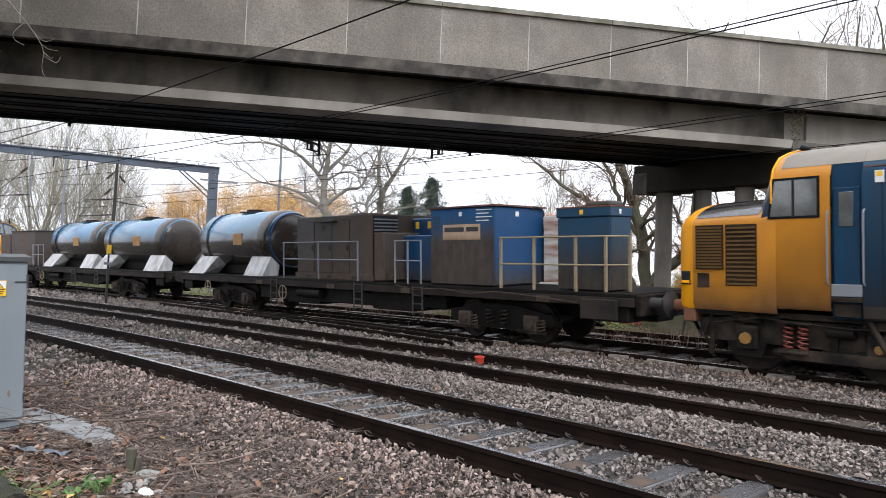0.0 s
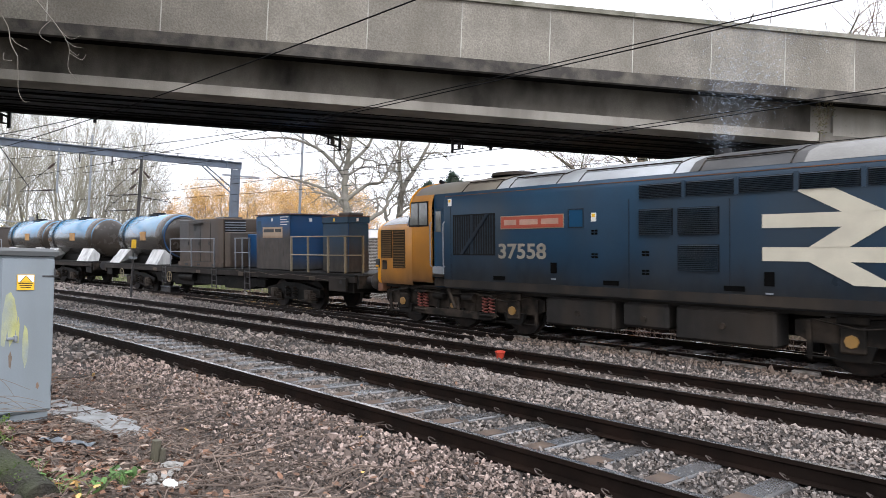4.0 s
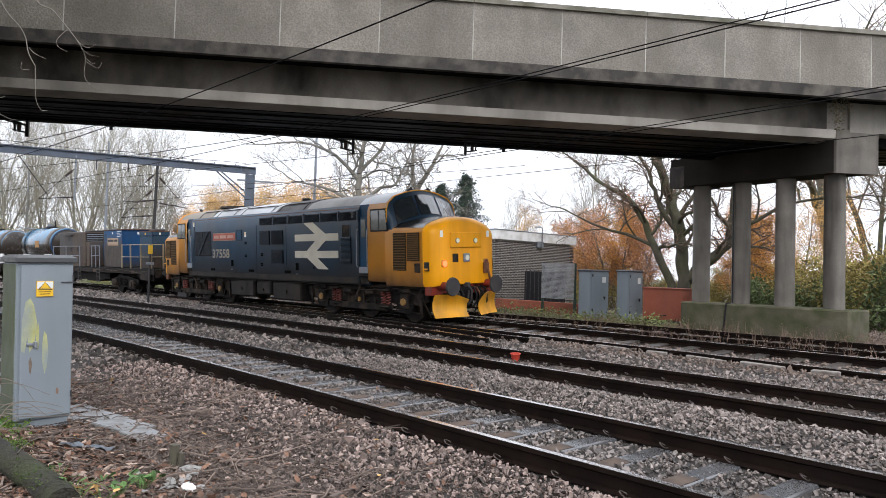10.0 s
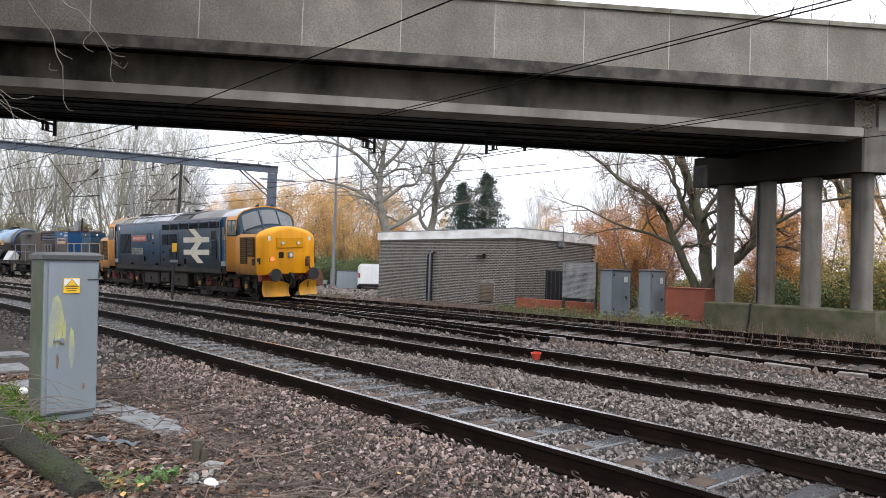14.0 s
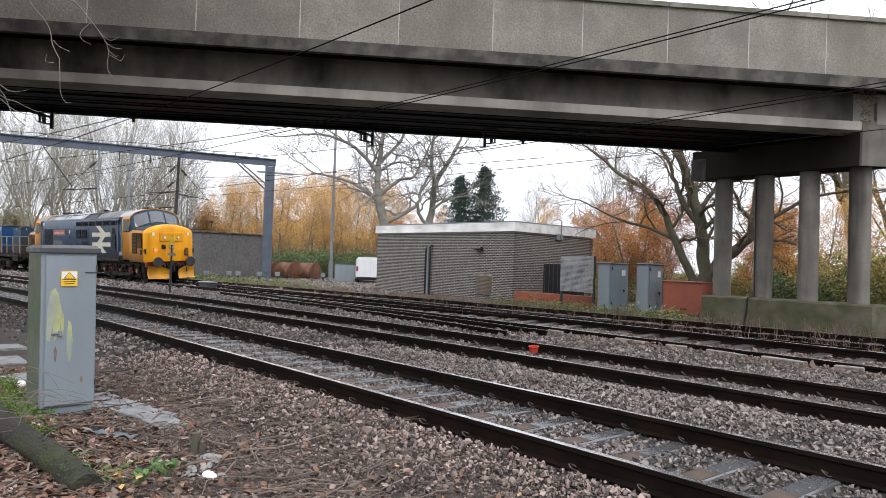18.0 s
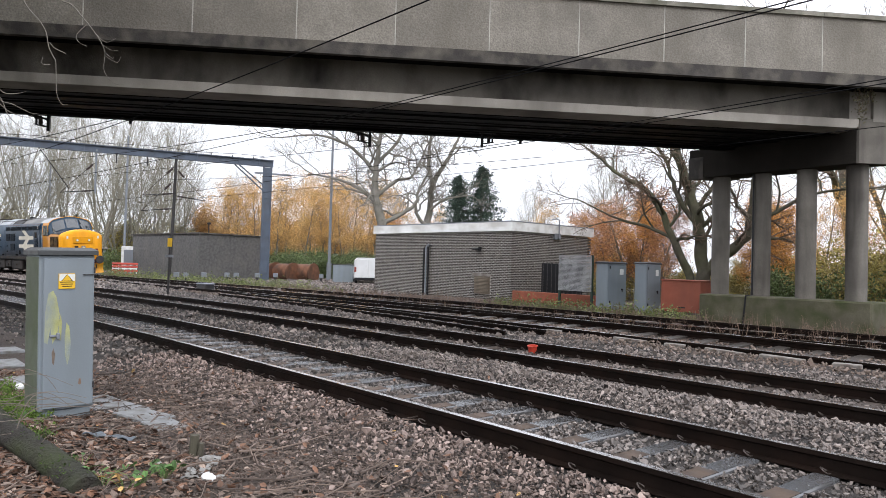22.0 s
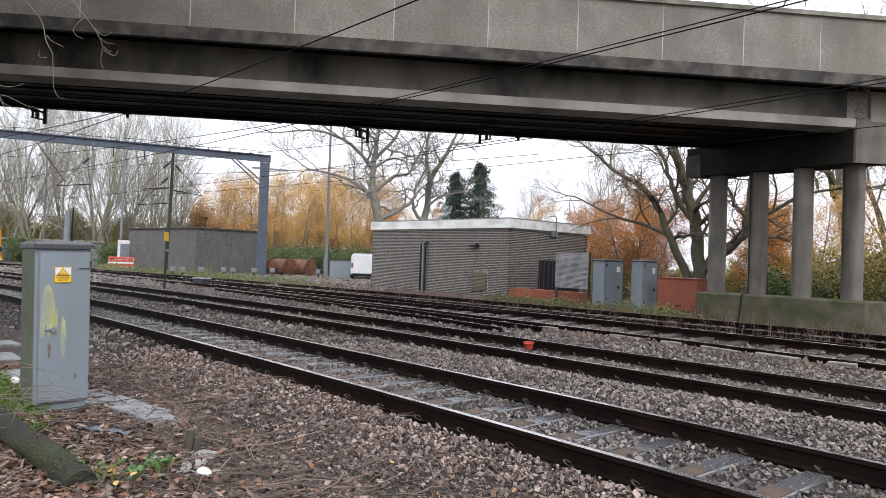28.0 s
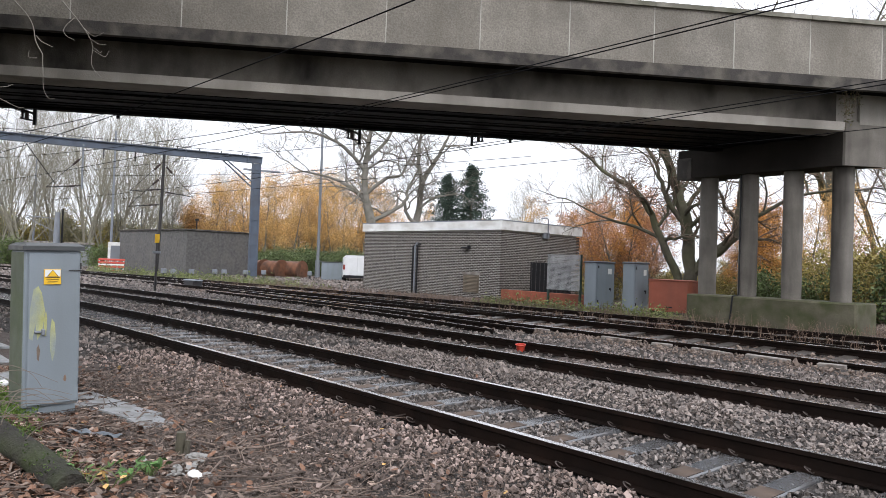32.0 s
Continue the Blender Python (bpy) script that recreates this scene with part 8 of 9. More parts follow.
# dry weeds along the far side of the siding
WEEDDRY = surf("dry_weed_stalk", (0.17, 0.115, 0.08), 0.9, 0.3, 5, 30, None, bump=0, each=0.4, island=True)
dry, rw = Shape(), random.Random(21)
for k in range(1500):
    x = rw.uniform(-34, -2.5)
    y = run_d(x) + rw.choice((rw.uniform(-1.6, -1.0), rw.uniform(0.9, 1.7), rw.uniform(1.0, 1.9)))
    h = rw.uniform(0.12, 0.5)
    p = Vector((x, y, -0.2))
    for j in range(2):
        q = p + Vector((rw.gauss(0, 0.07), rw.gauss(0, 0.07), h * rw.uniform(0.7, 1.1)))
        dry.cyl(p, q, 0.005, 0.003, 3, False)
        for i in range(3):
            a = p.lerp(q, rw.uniform(0.4, 1.0))
            dry.cyl(a, a + Vector((rw.gauss(0, 0.05), rw.gauss(0, 0.05), rw.uniform(0.01, 0.07))), 0.0035, 0.002, 3, False)
tagged(part("dry_weeds", dry, WEEDDRY, None), "dry brown weed stalks along the siding", "weeds", kind="stuff")
ivy = []
for k in range(700):
    x = rw.uniform(-20.0, -12.0) if k % 3 else rw.uniform(-48, -30)
    ivy.append(Vector((x, run_d(x) + rw.uniform(1.6, 2.6), -0.12 + abs(rw.gauss(0, 0.13)))))
for k in range(900):
    x = rw.uniform(-58, -32)
    ivy.append(Vector((x, run_d(max(x, -54)) + 1.5 + abs(rw.gauss(0, 0.9)) + (0.04 * (-32 - x)), -0.15 + abs(rw.gauss(0, 0.22)))))
tagged(part("low_ivy", leaves_at(ivy, 9, 7, 0.09, 0.05), leafy("ivy_leaves", (0.17, 0.20, 0.065)), None), "low green ivy and weeds at the wall's foot", "ivy", kind="stuff")


# ---- overhead line: portal, posts, wires ----
PU = Vector((-0.197, -0.980, 0)).normalized()
PA = Vector((-48.0, 20.0, -0.2))
portal = thing("overhead_line_portal", Matrix(), "blue-grey steel portal frame carrying overhead wires over the tracks", "portal")


def portal_at(d, z):
    return PA + PU * d + Vector((0, 0, z + 0.2))


PM = Matrix.Translation(PA) @ pose(0, 0, 0, 0, 0, math.degrees(math.atan2(PU.y, PU.x)))
for d0 in (0.0, 24.5):
    m = Shape()
    for o in (-0.26, 0.26):
        m.box(d0 + o - 0.05, d0 + o + 0.05, -0.17, 0.17, -0.2, 8.3, m=PM)
    m.box(d0 - 0.21, d0 + 0.21, -0.11, 0.11, -0.15, 8.25, m=PM)
    for k in range(5):
        z = 0.6 + k * 1.8
        m.box(d0 - 0.21, d0 + 0.21, -0.165, 0.165, z, z + 0.12, m=PM)
    part("mast", m, PORTALBLUE, portal, "latticed steel mast")
bm = Shape()
bm.box(-0.4, 24.8, -0.16, 0.16, 8.30, 8.36, m=PM).box(-0.4, 24.8, -0.16, 0.16, 8.74, 8.80, m=PM).box(-0.4, 24.8, -0.03, 0.03, 8.361, 8.739, m=PM)
for k in range(18):
    bm.box(0.6 + k * 1.4, 0.66 + k * 1.4, -0.15, 0.15, 8.362, 8.738, m=PM)
part("beam", bm, PORTALBLUE, portal, "long blue-grey steel beam")
part("knee_brace", Shape().tube([PM @ Vector((2.3, -0.1, 8.3)), PM @ Vector((0.3, -0.1, 6.6))], 0.05, 6).tube([PM @ Vector((2.05, 0.1, 8.3)), PM @ Vector((0.3, 0.1, 6.95))], 0.05, 6), PORTALBLUE, portal)
part("cross_arm", Shape().box(-1.7, 0.9, -0.08, 0.08, 7.75, 7.87, m=PM), STEELGREY, portal, "pale horizontal arm")
for k in range(16):
    d = 1.0 + k * 1.45
    part("beam_clamp", Shape().box(d, d + 0.06, -0.05, 0.05, 8.802, 8.95, m=PM), DARKSTEEL, portal)
part("feeder_wire", Shape().tube([PM @ Vector((d, 0, 9.0 + 0.05 * math.sin(d))) for d in range(0, 24)], 0.018, 5), WIRE, portal)


def arm(d, side, z):
    """An insulated registration arm on a dropper post."""
    a = portal_at(d, z)
    tip = portal_at(d + side * 2.0, z - 0.25)
    part("registration_arm", Shape().tube([a, tip], 0.03, 6), DARKSTEEL, portal, "slim registration arm", True)
    way = (tip - a).normalized()
    side_on = way.orthogonal().normalized()
    up_on = way.cross(side_on)
    rings = []
    for k in range(29):
        r = (0.045, 0.085, 0.07, 0.045)[k % 4]
        c = a.lerp(tip, 0.11 + 0.26 * k / 28)
        rings.append([c + (side_on * math.cos(math.pi * j / 5) + up_on * math.sin(math.pi * j / 5)) * r for j in range(10)])
    s = Shape().loft(rings)
    part("insulator", s, INSUL, portal, "brown ribbed insulator", True)
    part("stay", Shape().tube([portal_at(d, z + 1.9), tip], 0.02, 5), DARKSTEEL, portal)
    q = portal_at(d, z + 1.9)
    part("insulator", Shape().cyl(q.lerp(tip, 0.1), q.lerp(tip, 0.28), 0.075, 0.075, 8), INSUL, portal, "", True)


part("dropper_post", Shape().tube([portal_at(6.2, 8.3), portal_at(6.25, 4.5), portal_at(6.4, -0.3)], 0.09, 10, 0.12), surf("weathered_post", (0.035, 0.032, 0.031), 0.7, 0.2, 2, 30), portal, "dark steel post under the beam", True)
for d, side, z in ((6.22, 1, 5.75), (6.22, -1, 5.6), (6.3, 1, 4.7)):
    arm(d, side, z)
for d in (11.1, 17.2):
    part("dropper_post", Shape().tube([portal_at(d, 8.3), portal_at(d, 5.4)], 0.06, 8), STEELGREY, portal, "", True)
    arm(d, 1, 5.6)
part("stay", Shape().tube([portal_at(14.5, 8.3), portal_at(12.6, 5.6)], 0.03, 6), DARKSTEEL, portal, "slanting stay rod", True)
for d in (8.0, 9.9):
    part("beam_hanger", Shape().box(d - 0.04, d + 0.04, -0.04, 0.04, 7.7, 8.3, m=PM), DARKSTEEL, portal)


def wire(run, x0, x1, z0, off, sag, label, thick=0.016, z1=None):
    w = thing("overhead_wire", Matrix(), label, "wire", "overhead wires")
    pts = []
    for k in range(49):
        x = x0 + (x1 - x0) * k / 48
        pts.append(beside(run, x, off, z0 + ((z1 - z0) * k / 48 if z1 else 0) - sag * 4 * (k / 48) * (1 - k / 48)))
    part("wire", Shape().tube(pts, thick, 5), WIRE, w, "", True)


wire(run_a, -60, 14, 4.40, 0.0, 0.0, "black contact wire over the near line", 0.010)
wire(run_b, -60, 14, 4.68, 0.0, 0.0, "black contact wire over the running line", 0.010)
wire(run_b, -16, 14, 4.74, 0.0, 0.0, "black carrier wire beside the contact wire", 0.009)
wire(run_c, -90, 14, 4.64, -0.1, 0.0, "black contact wire over the train's line", 0.010)
wire(run_c, -18, 14, 4.74, 0.0, 0.0, "black carrier wire over the train's line", 0.009)
wire(run_d, -46, 14, 4.66, 0.0, 0.0, "black contact wire over the siding", 0.009)
wire(run_c, -48, -19, 6.3, 0.0, -0.1, "carrier wire rising from the bridge", 0.010, 5.3)
wire(run_b, -47, -16, 6.2, 0.0, 0.1, "carrier wire rising from the bridge", 0.010, 4.75)
wire(run_a, -46, -17, 6.1, 0.0, 0.1, "carrier wire rising from the bridge", 0.010, 4.5)
wire(run_d, -48, -16, 6.2, 0.0, 0.15, "carrier wire rising from the bridge", 0.009, 4.9)
# wire supports hung under the bridge
for u, w, turn, big in ((-9.2, 20.0, 0, 1.0), (-0.42, 20.0, 0, 1.0), (2.75, 19.4, 180, 0.9)):
    s = thing("wire_support", BRIDGE @ Matrix.Translation((u, w, 5.14 - FALL * u)) @ pose(0, 0, 0, 0, 0, turn) @ Matrix.Scale(big, 4), "dark steel wire support hung under the bridge", "bracket", "wire supports")
    part("hanger", Shape().box(-0.03, 0.05, -0.04, 0.04, -0.48, 0, 0.006).box(-0.33, -0.29, -0.03, 0.03, -0.30, 0).box(-0.42, 0.09, -0.07, 0.07, -0.04, 0, 0.004).box(-0.36, -0.05, -0.025, 0.025, -0.16, -0.12), BLACK, s)
    part("arm", Shape().tube([(-0.62, 0, -0.02), (-0.45, 0, -0.08), (-0.2, 0, -0.10), (-0.03, 0, -0.18)], 0.028, 6).tube([(-0.36, 0, -0.30), (-0.18, 0, -0.34), (0.0, 0, -0.36)], 0.022, 6), BLACK, s)
    part("insulator", Shape().cyl((-0.20, 0, -0.33), (-0.20, 0, -0.14), 0.055, n=10), INSUL, s, "", True)
for u in (-7.05, 3.95):
    s = thing("wire_clamp", BRIDGE @ Matrix.Translation((u, 20.05, 5.13 - FALL * u)), "small dark clamp under the bridge edge", "bracket", "wire supports")
    part("clamp", Shape().box(-0.09, 0.09, -0.05, 0.05, -0.06, 0, 0.006).box(-0.03, 0.05, -0.03, 0.03, -0.15, -0.061, 0.006), BLACK, s)

# ---- posts and small things down the line ----
def post(name, az, dist, high, r, mat, label, category, group=""):
    t = thing(name, Matrix.Translation(spot(az, dist)), label, category, group)
    part("pole", Shape().cyl((0, 0, 0), (0, 0, high), r, r * 0.6, 12), mat, t, "", True)
    return t


lp = post("lamp_post", 62.30, 58, 18.0, 0.13, STEELGREY, "tall pale grey lighting column beyond the tracks", "lamp post", "lamp posts")
part("base", Shape().cyl((0, 0, 0), (0, 0, 1.6), 0.22, 0.2, 12), STEELGREY, lp, "", True)
for az, d, h in ((77.6, 72, 13.0), (82.6, 84, 11.0), (75.6, 100, 10)):
    post("lamp_post", az, d, h, 0.13, STEELGREY, "slender grey lighting column among the trees", "lamp post", "lamp posts")
mt = post("line_mast", 81.15, 62, 4.6, 0.30, STEELGREY, "pale grey steel mast with bracket arms", "mast")
part("arm", Shape().tube([(0, 0, 4.1), (-2.4, -1.8, 4.3)], 0.04, 6).tube([(0, 0, 3.0), (-2.4, -1.8, 4.2)], 0.03, 6), STEELGREY, mt, "", True)
post("pole", 80.82, 62, 4.9, 0.09, BLACK, "thin dark pole beside the pale mast", "pole")
sg = post("sign_post", 74.45, 29.6, 2.45, 0.05, DARKSTEEL, "thin dark post with small warning sign between the tracks", "sign")
part("sign", Shape().box(-0.085, 0.085, -0.05, -0.036, 2.08, 2.42, 0.01, pose(0, 0, 0, 0, 0, 75)), SIGNY, sg, "yellow warning plate")
part("number_plate", Shape().box(-0.15, 0.15, -0.05, -0.036, 1.66, 1.76, 0.01, pose(0, 0, 0, 0, 0, 75)), STEELGREY, sg, "small grey plate")
# white van behind the building
van = thing("white_van", Matrix.Translation(spot(59.15, 50)) @ pose(0, 0, 0, 0, 0, 62), "white panel van seen from behind beside the building", "van")
vp = [(-0.95, 0.45), (-0.98, 1.1), (-0.90, 1.85), (-0.72, 2.02), (0.72, 2.02), (0.90, 1.85), (0.98, 1.1), (0.95, 0.45)]
VANW = surf("white_van_paint", (0.72, 0.73, 0.74), 0.35, 0.05, 3, 40, (0.5, 0.5, 0.48), 0.2, 2, 0)
part("body", Shape().loft([[(x, y, z) for x, z in vp] for y in (0.0, 3.2)] + [[(x * 0.96, 4.1, 0.45 + (z - 0.45) * 0.55) for x, z in vp], [(x * 0.9, 4.9, 0.45 + (z - 0.45) * 0.45) for x, z in vp]]), VANW, van, "", True)
for x in (-0.45, 0.45):
    part("rear_door", Shape().box(x - 0.42, x + 0.42, -0.03, -0.002, 0.6, 1.9, 0.02), VANW, van)
for x in (-0.9, 0.9):
    part("tail_light", Shape().box(x - 0.07, x + 0.07, -0.045, -0.031, 1.0, 1.35, 0.01), BUFRED, van)
part("bumper", Shape().box(-0.95, 0.95, -0.12, -0.001, 0.4, 0.6, 0.03), BLACK, van)
for x in (-0.82, 0.82):
    for y in (0.7, 3.9):
        part("wheel", Shape().cyl((x - 0.1, y, 0.32), (x + 0.1, y, 0.32), 0.32, n=18), BLACK, van, "", True)
# grey cabinets, red barrier, concrete stubs, rusty drums beyond the tracks
gc = thing("equipment_cabinet", Matrix.Translation(spot(61.15, 52)) @ pose(0, 0, 0, 0, 0, 60), "plain grey equipment cabinet beside the lamp post", "cabinet", "lineside cabinets")
part("body", Shape().box(-0.75, 0.75, -0.35, 0.35, 0, 1.45, 0.02), GREYCAB, gc)
part("lid", Shape().box(-0.84, 0.84, -0.39, 0.39, 1.452, 1.51, 0.01), CAB_LID, gc)
bar = thing("barrier", Matrix.Translation(spot(77.55, 60)) @ pose(0, 0, 0, 0, 0, 66), "red and white plastic barrier by the line", "barrier")
for z in (0.12, 0.45, 0.78, 1.02):
    part("rail_board", Shape().box(-0.95, 0.95, -0.05, 0.05, z, z + 0.16, 0.02, pose(0, 0, 0, -14)), REDPLASTIC, bar, "red plastic board")
for k in range(9):
    part("slat", Shape().box(-0.92 + k * 0.22, -0.86 + k * 0.22, -0.03, 0.03, 0.14, 1.12, 0.01, pose(0, 0, 0, -14)), REDPLASTIC if k % 2 else SIGNW, bar)
part("band", Shape().box(-0.9, 0.9, -0.07, -0.055, 0.64, 0.74, 0, pose(0, 0, 0, -14)), SIGNW, bar, "white band")
part("foot", Shape().box(-0.9, -0.6, -0.3, 0.3, 0, 0.1, 0.02), BLACK, bar)
part("foot", Shape().box(0.6, 0.9, -0.3, 0.3, 0, 0.1, 0.02), BLACK, bar)
for az, d in ((73.2, 46), (73.9, 47), (70.2, 49), (69.5, 49), (67.9, 50), (71.9, 47.5), (66.5, 51), (62.9, 52)):
    s = thing("marker_stub", Matrix.Translation(spot(az, d)), "small grey metal box on a short post", "marker", "markers by the line")
    part("post", Shape().box(-0.06, 0.06, -0.06, 0.06, 0, 0.5, 0.01), DARKSTEEL, s)
    part("box", Shape().box(-0.16, 0.16, -0.1, 0.1, 0.45, 0.75, 0.02, pose(0, 0, 0, 0, 0, 60)), STEELGREY, s)
for az, d, turn in ((65.8, 56, 20), (64.3, 56, 30), (67.0, 57, 10)):
    s = thing("rusty_drum", Matrix.Translation(spot(az, d, -0.3)) @ pose(0, 0, 0, 0, 0, turn), "large rusty cable drum lying in weeds", "drum", "drums")
    part("drum", Shape().cyl((-0.85, 0, 0.72), (0.85, 0, 0.72), 0.72, n=20), RUST, s, "", True)
    for x in (-0.9, 0.9):
        part("flange", Shape().cyl((x - 0.05, 0, 0.72), (x + 0.05, 0, 0.72), 0.80, n=20), RUST, s, "", True)
pm = thing("point_machine", Matrix.Translation((-32.0, 10.55, -0.2)) @ pose(0, 0, 0, 0, 0, 8), "dark grey point machine box beside the rail", "box")
part("box", Shape().box(-0.45, 0.45, -0.22, 0.22, 0, 0.38, 0.03), DARKSTEEL, pm)
part("cover", Shape().box(-0.48, 0.48, -0.25, 0.25, 0.382, 0.43, 0.02), STEELGREY, pm)
# low hut and blue container far down the line
hut = thing("lineside_hut", Matrix.Translation(spot(82.5, 78)) @ pose(0, 0, 0, 0, 0, 80), "low grey hut with a flat pale roof far down the line", "hut")
part("wall", Shape().box(-5, 5, 0, 3, 0, 2.3, 0.02), surf("grey_render", (0.25, 0.26, 0.27), 0.8), hut)
part("roof", Shape().box(-5.2, 5.2, -0.2, 3.2, 2.302, 2.5, 0.02), SLAB, hut)
kb = thing("white_kiosk", Matrix.Translation(spot(77.3, 64)) @ pose(0, 0, 0, 0, 0, 78), "narrow white door frame kiosk beside the shed", "kiosk")
part("frame", Shape().box(-0.55, 0.55, 0, 0.8, 0, 2.5, 0.02), WHITE, kb)
part("door", Shape().box(-0.35, 0.35, -0.03, -0.002, 0.1, 2.2, 0.01), STEELGREY, kb)
# bare curled twigs hang into view from a bush overhead
hb = thing("hanging_branch", Matrix(), "thin pale bare twig with curled shoots hanging from above", "branch")


def shoot(name, pts, thick, thin, parent):
    return part(name, Shape().tube(smooth_line(pts), thick, 5, thin), TWIG, parent, "", True)


shoot("branch", [(-3.6, -0.6, 3.6), (-4.5, 0.1, 3.2), (-4.71, 0.33, 3.0), (-4.76, 0.46, 2.81), (-4.77, 0.53, 2.74), (-4.79, 0.57, 2.68), (-4.81, 0.59, 2.6), (-4.82, 0.63, 2.53)], 0.0045, 0.0028, hb)
shoot("branch", [(-3.4, -0.5, 3.7), (-4.4, 0.3, 3.2), (-4.7, 0.55, 2.96), (-4.72, 0.62, 2.88), (-4.72, 0.69, 2.86), (-4.72, 0.75, 2.8), (-4.73, 0.81, 2.74), (-4.74, 0.86, 2.68)], 0.005, 0.0028, hb)
for pts in (((-4.82, 0.63, 2.53), (-4.84, 0.64, 2.41), (-4.86, 0.65, 2.33), (-4.87, 0.68, 2.28), (-4.86, 0.71, 2.28)), ((-4.8, 0.59, 2.63), (-4.8, 0.62, 2.6), (-4.8, 0.68, 2.58)), ((-4.82, 0.6, 2.5), (-4.83, 0.56, 2.5), (-4.82, 0.56, 2.54)),
            ((-4.74, 0.86, 2.68), (-4.76, 0.89, 2.62), (-4.78, 0.89, 2.53), (-4.78, 0.91, 2.48), (-4.78, 0.96, 2.44), (-4.77, 1.01, 2.44)), ((-4.74, 0.83, 2.72), (-4.74, 0.89, 2.68), (-4.72, 0.94, 2.71)), ((-4.74, 0.86, 2.67), (-4.74, 0.91, 2.64), (-4.73, 0.96, 2.64)),
            ((-4.74, 0.78, 2.77), (-4.76, 0.73, 2.70), (-4.77, 0.74, 2.66), (-4.77, 0.79, 2.64)), ((-4.72, 0.75, 2.8), (-4.72, 0.73, 2.85), (-4.72, 0.68, 2.87)), ((-4.76, 0.89, 2.62), (-4.75, 0.93, 2.59), (-4.75, 0.94, 2.6)), ((-4.76, 0.89, 2.60), (-4.75, 0.95, 2.57), (-4.75, 0.97, 2.58), (-4.74, 0.98, 2.61))):
    shoot("twig", pts, 0.0022, 0.0012, hb)

for pts in (((-5.0, 0.1, 2.5), (-5.1, 0.35, 2.31), (-5.1, 0.44, 2.28), (-5.1, 0.54, 2.24), (-5.09, 0.58, 2.24)), ((-5.05, 0.2, 2.38), (-5.1, 0.35, 2.29), (-5.11, 0.43, 2.23), (-5.1, 0.52, 2.21), (-5.1, 0.55, 2.23)),
            ((-5.0, 0.15, 2.48), (-5.09, 0.35, 2.37), (-5.09, 0.4, 2.34), (-5.08, 0.47, 2.35), (-5.07, 0.51, 2.37)), ((-5.0, 0.1, 2.52), (-5.09, 0.35, 2.34), (-5.11, 0.42, 2.21), (-5.12, 0.5, 2.14), (-5.11, 0.54, 2.14))):
    shoot("twig", pts, 0.0035, 0.0014, hb)

# ivy and dead stems hang where the girder meets the pier
iv = thing("hanging_ivy", BRIDGE @ Matrix.Translation((12.0, 16.5, 6.2)), "small tangle of dead ivy hanging from the bridge", "ivy")
ri = random.Random(17)
stem_pts = []
for k in range(9):
    a = Vector((ri.uniform(-0.2, 0.35), ri.uniform(-0.1, 0.2), 0.1))
    pts = [a + Vector((0.06 * math.sin(j * 1.3 + k), 0.03 * math.cos(j), -0.18 * j)) for j in range(ri.randint(3, 7))]
    part("stem", Shape().tube(pts, 0.008, 4, 0.003), BIRCHTWIG, iv)
    stem_pts += pts
tagged(part("leaves", leaves_at(stem_pts, 5, 6, 0.06, 0.035), leafy("dusty_ivy", (0.12, 0.11, 0.06)), iv), kind="stuff")


# ---- bricks of the relay building, laid in courses ----
def bricks(parent, mat, horizontal, x0, x1, z0, z1, skip, pieces, pick, face):
    """Bricks 205 x 55 mm with broad 20 mm joints; those picked are objects, the rest one mesh."""
    bl, bh, gap = 0.205, 0.055, 0.020
    full = Shape().box(0, bl, -0.009, 0.10, 0, bh, 0.002).mesh("brick", mat)
    rest = Shape()
    n = 0
    row = 0
    z = z0
    while z + bh <= z1:
        x = x0 - (0.1125 if row % 2 else 0)
        while x < x1:
            spans = [(max(x, x0), min(x + bl, x1))]
            for q in skip:
                if q[2] < z + bh and q[3] > z:
                    spans = [c for a, b in spans for c in ((a, min(b, q[0])), (max(a, q[1]), b))]
            for a, b in spans:
                if b - a < 0.03:
                    continue
                if b - a > bl - 0.001 and pick(a, z) and n < pieces:
                    ob = new("brick", full)
                    ob.parent = parent
                    ob.matrix_basis = face @ Matrix.Translation((a, random.uniform(-0.0015, 0.0015), z))
                    n += 1
                else:
                    rest.box(a, b, -0.009, 0.10, z, z + bh, 0, face @ Matrix.Translation((0, random.uniform(-0.0015, 0.0015), 0)))
            x += bl + gap
        z += bh + gap
        row += 1
    return tagged(part("brickwork", rest, horizontal, parent, "courses of dark brown brick"), kind="stuff")


BRICKREST = surf("dark_brown_brick_courses", (0.068, 0.059, 0.054), 0.85, 0.25, 5, 60, (0.20, 0.17, 0.13), 0.25, 2, 0.5, each=0.35, island=True, spec=0.25)
front = Matrix.Translation((0, 0.012, 0))
bricks(building, BRICK, BRICKREST, LX, 0.0, 0.0, 3.13, [(-2.24, -1.22, 0.29, 1.16)], 220, lambda a, z: a > -2.3 and z > 0.7, front)
side_face = Matrix.Translation((-0.012, 0.114, 0)) @ pose(0, 0, 0, 0, 0, 90)
bricks(building, BRICK, BRICKREST, 0.0, LY - 0.12, 0.0, 3.13, [], 80, lambda a, z: a < 1.2 and z > 1.2, side_face)


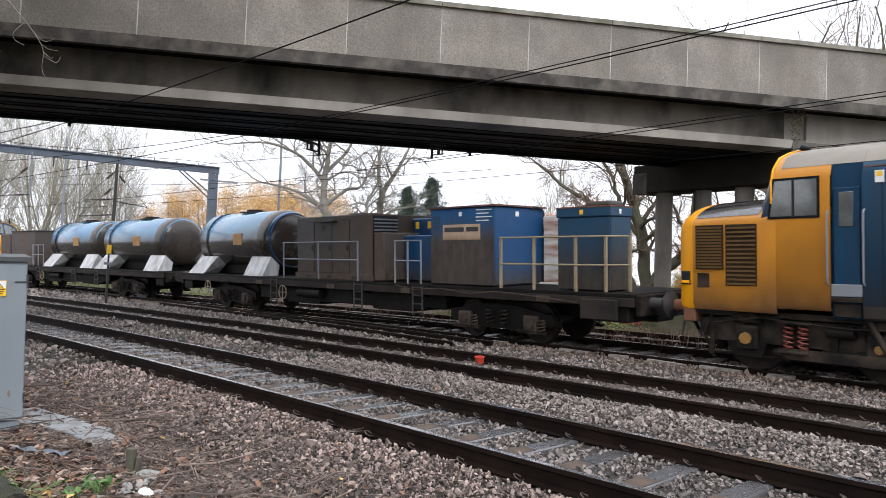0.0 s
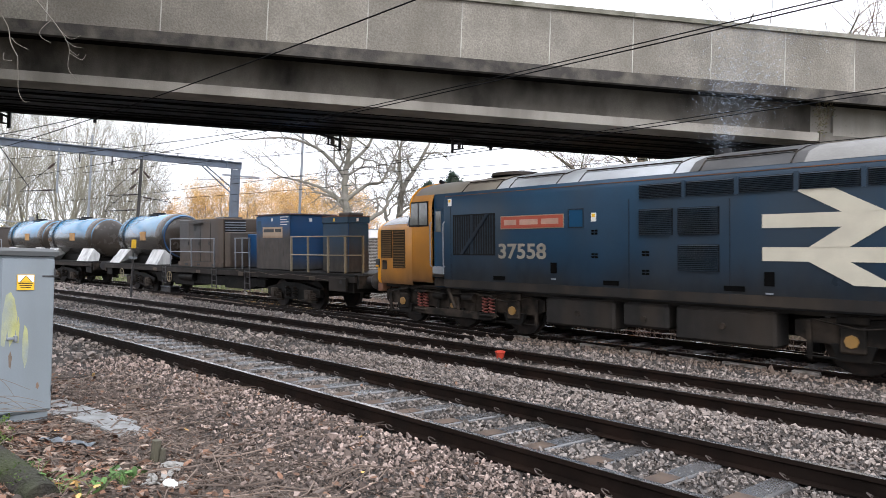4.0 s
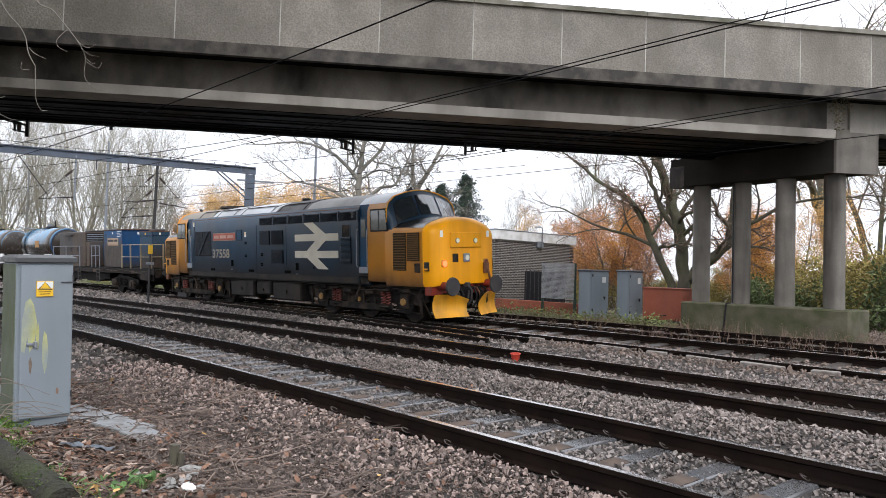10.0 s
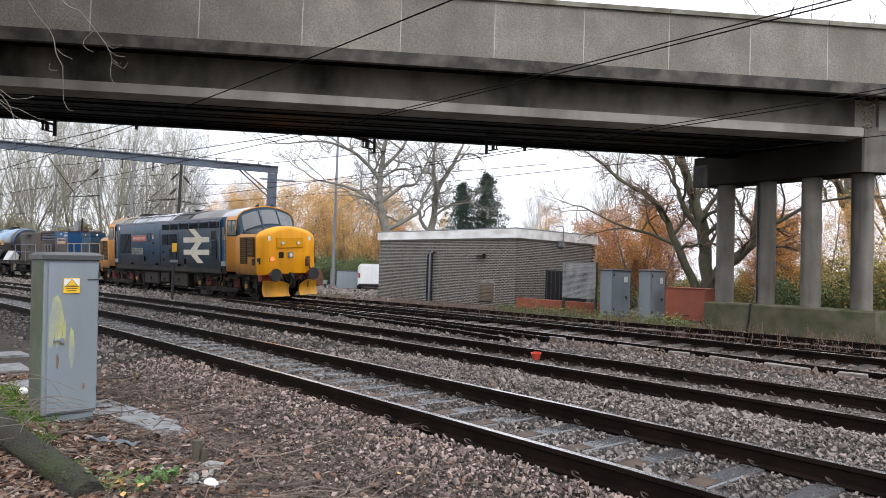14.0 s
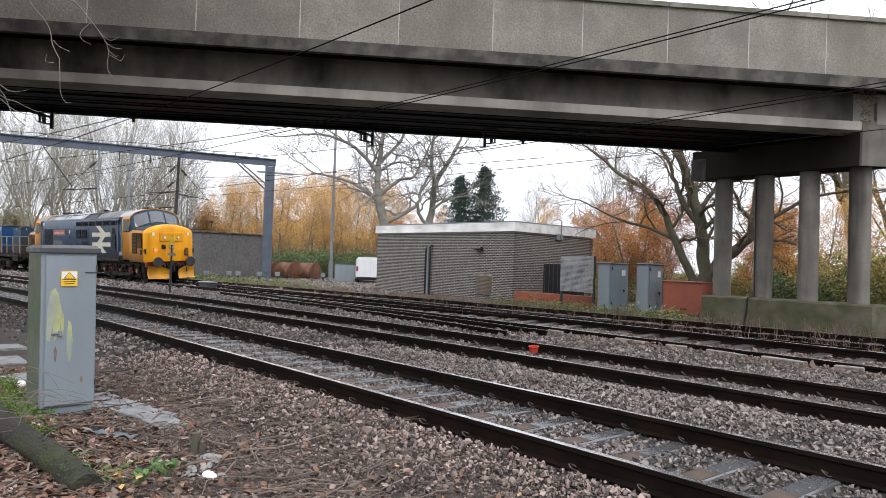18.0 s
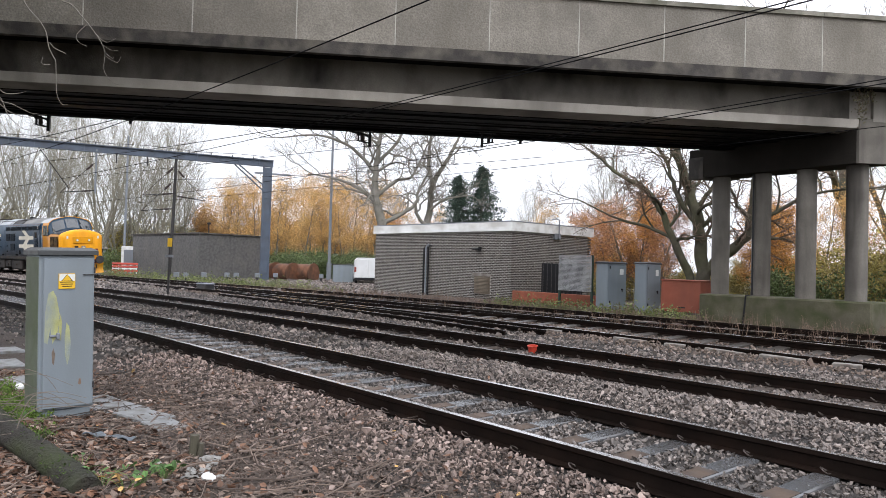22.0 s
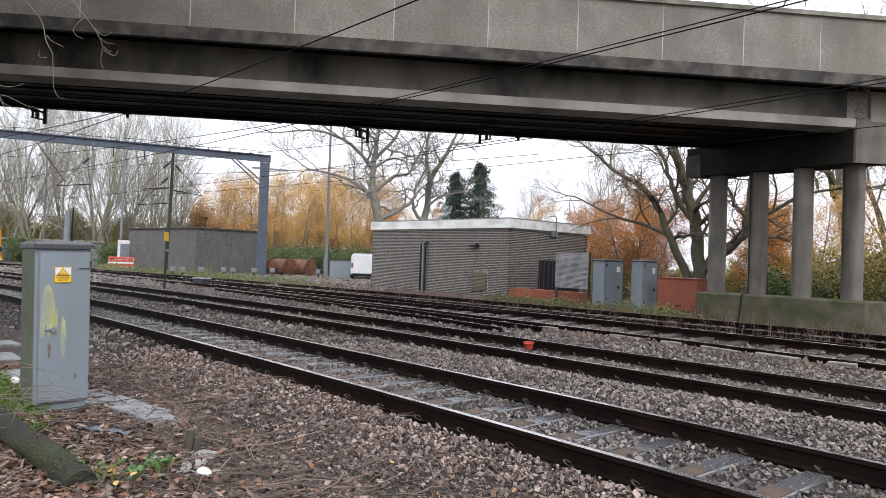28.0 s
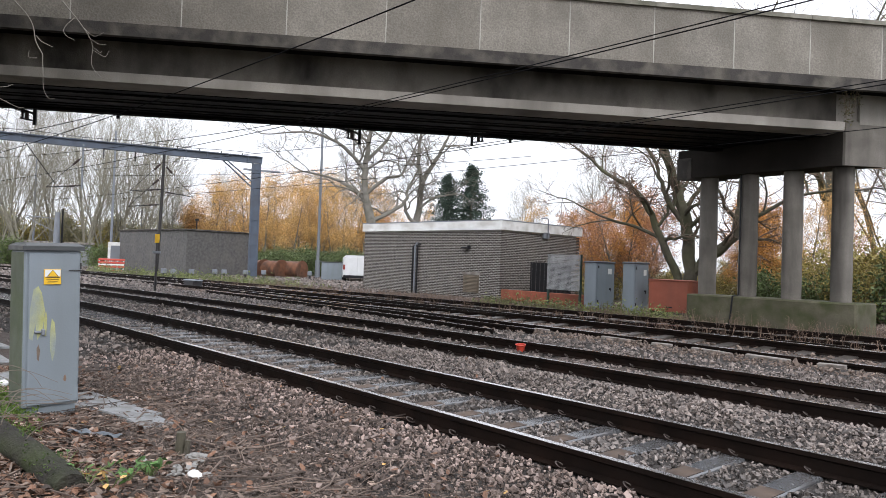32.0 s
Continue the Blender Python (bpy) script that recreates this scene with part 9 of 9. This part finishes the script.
# ---- exhaust smoke: thin flakes in three puffs that follow the stack ----
SMOKE = bpy.data.materials.new("blue_grey_smoke")
SMOKE.use_nodes = True
sb = SMOKE.node_tree.nodes["Principled BSDF"]
sb.inputs["Base Color"].default_value, sb.inputs["Roughness"].default_value, sb.inputs["Alpha"].default_value = (0.42, 0.50, 0.62, 1), 1.0, 0.16
PUFFS = []
rs_ = random.Random(77)
for lag, high, wide, tall, count in ((0.0, 4.25, 0.16, 0.20, 500), (-0.25, 5.1, 0.42, 0.50, 2600), (-0.9, 6.4, 0.80, 0.75, 4200)):
    puff = thing("exhaust_smoke", Matrix(), "thin blue-grey exhaust smoke over the locomotive", "smoke", "exhaust smoke")
    mids = [Vector((rs_.gauss(0, wide), rs_.gauss(0, wide * 0.8), rs_.gauss(0, tall))) for k in range(count)]
    tagged(part("flakes", leaves_at(mids, 8, 1, 0.02, 0.026), SMOKE, puff, "drifting flakes of smoke"), kind="stuff")
    PUFFS.append((puff, lag, high))


# ---- what moves ----
S_ROWS = [
    (0, 2.07), (0.5, 0.82), (1, -0.46), (1.5, -1.71), (2, -3.00), (2.5, -4.25), (3, -5.47), (3.5, -6.70), (5.5, -11.84), (6, -13.17),
    (6.5, -14.47), (7, -15.85), (7.5, -17.19), (8, -18.53), (8.5, -19.88), (9, -21.24), (9.5, -22.63), (10, -24.02), (10.5, -25.45), (11, -26.85),
    (11.5, -28.21), (12, -29.63), (12.5, -31.02), (13, -32.38), (13.5, -33.74), (14, -35.10), (14.5, -36.43), (16.5, -41.87), (17, -43.38), (17.5, -44.82),
    (18, -46.26), (18.5, -47.70), (19, -49.10), (19.5, -50.51), (20, -51.98), (20.5, -53.50), (21, -54.98), (21.5, -56.41), (22, -57.82), (22.5, -59.26),
    (23, -60.72), (23.5, -62.12), (24, -63.43), (24.5, -64.78), (25, -66.14), (25.5, -67.52), (27.5, -72.99), (28, -74.34), (28.5, -75.70), (29, -77.05),
    (29.5, -78.40), (30, -79.75), (30.5, -81.10), (31, -82.46), (31.5, -83.81), (32, -85.16)]


def place_on(run, x, cant, base):
    """The pose of a vehicle whose two bogies, base apart, stand on the track."""
    a, b = beside(run, x - base / 2, 0, 0, cant), beside(run, x + base / 2, 0, 0, cant)
    mid, way = (a + b) / 2, b - a
    return Matrix.Translation(mid) @ pose(0, 0, 0, 0, 0, math.degrees(math.atan2(way.y, way.x))) @ pose(0, 0, 0, math.degrees(cant))


def motions():
    for ob, back, base, flip in VEHICLES:
        turn = pose(0, 0, 0, 0, 0, 180) if flip else Matrix()
        walk(ob, [(t, place_on(run_c, s + back, CANT, base) @ turn) for t, s in S_ROWS])
    for puff, lag, high in PUFFS:
        walk(puff, [(t, place_on(run_c, s + 0.9 - lag, CANT, 0.5) @ Matrix.Translation((0, 0, high))) for t, s in S_ROWS])
    fine = [k * 0.25 for k in range(int(SECONDS * 4) + 1)]
    ts, ss = [a for a, _ in S_ROWS], [b for _, b in S_ROWS]
    gone = [float(np.interp(t, ts, ss)) - ss[0] for t in fine]
    for ob, m, radius, flip in WHEELS:
        sign = -1 if flip else 1
        walk(ob, [(t, m @ pose(0, 0, 0, 0, math.degrees(d / radius) * sign, 0)) for t, d in zip(fine, gone)])


motions()
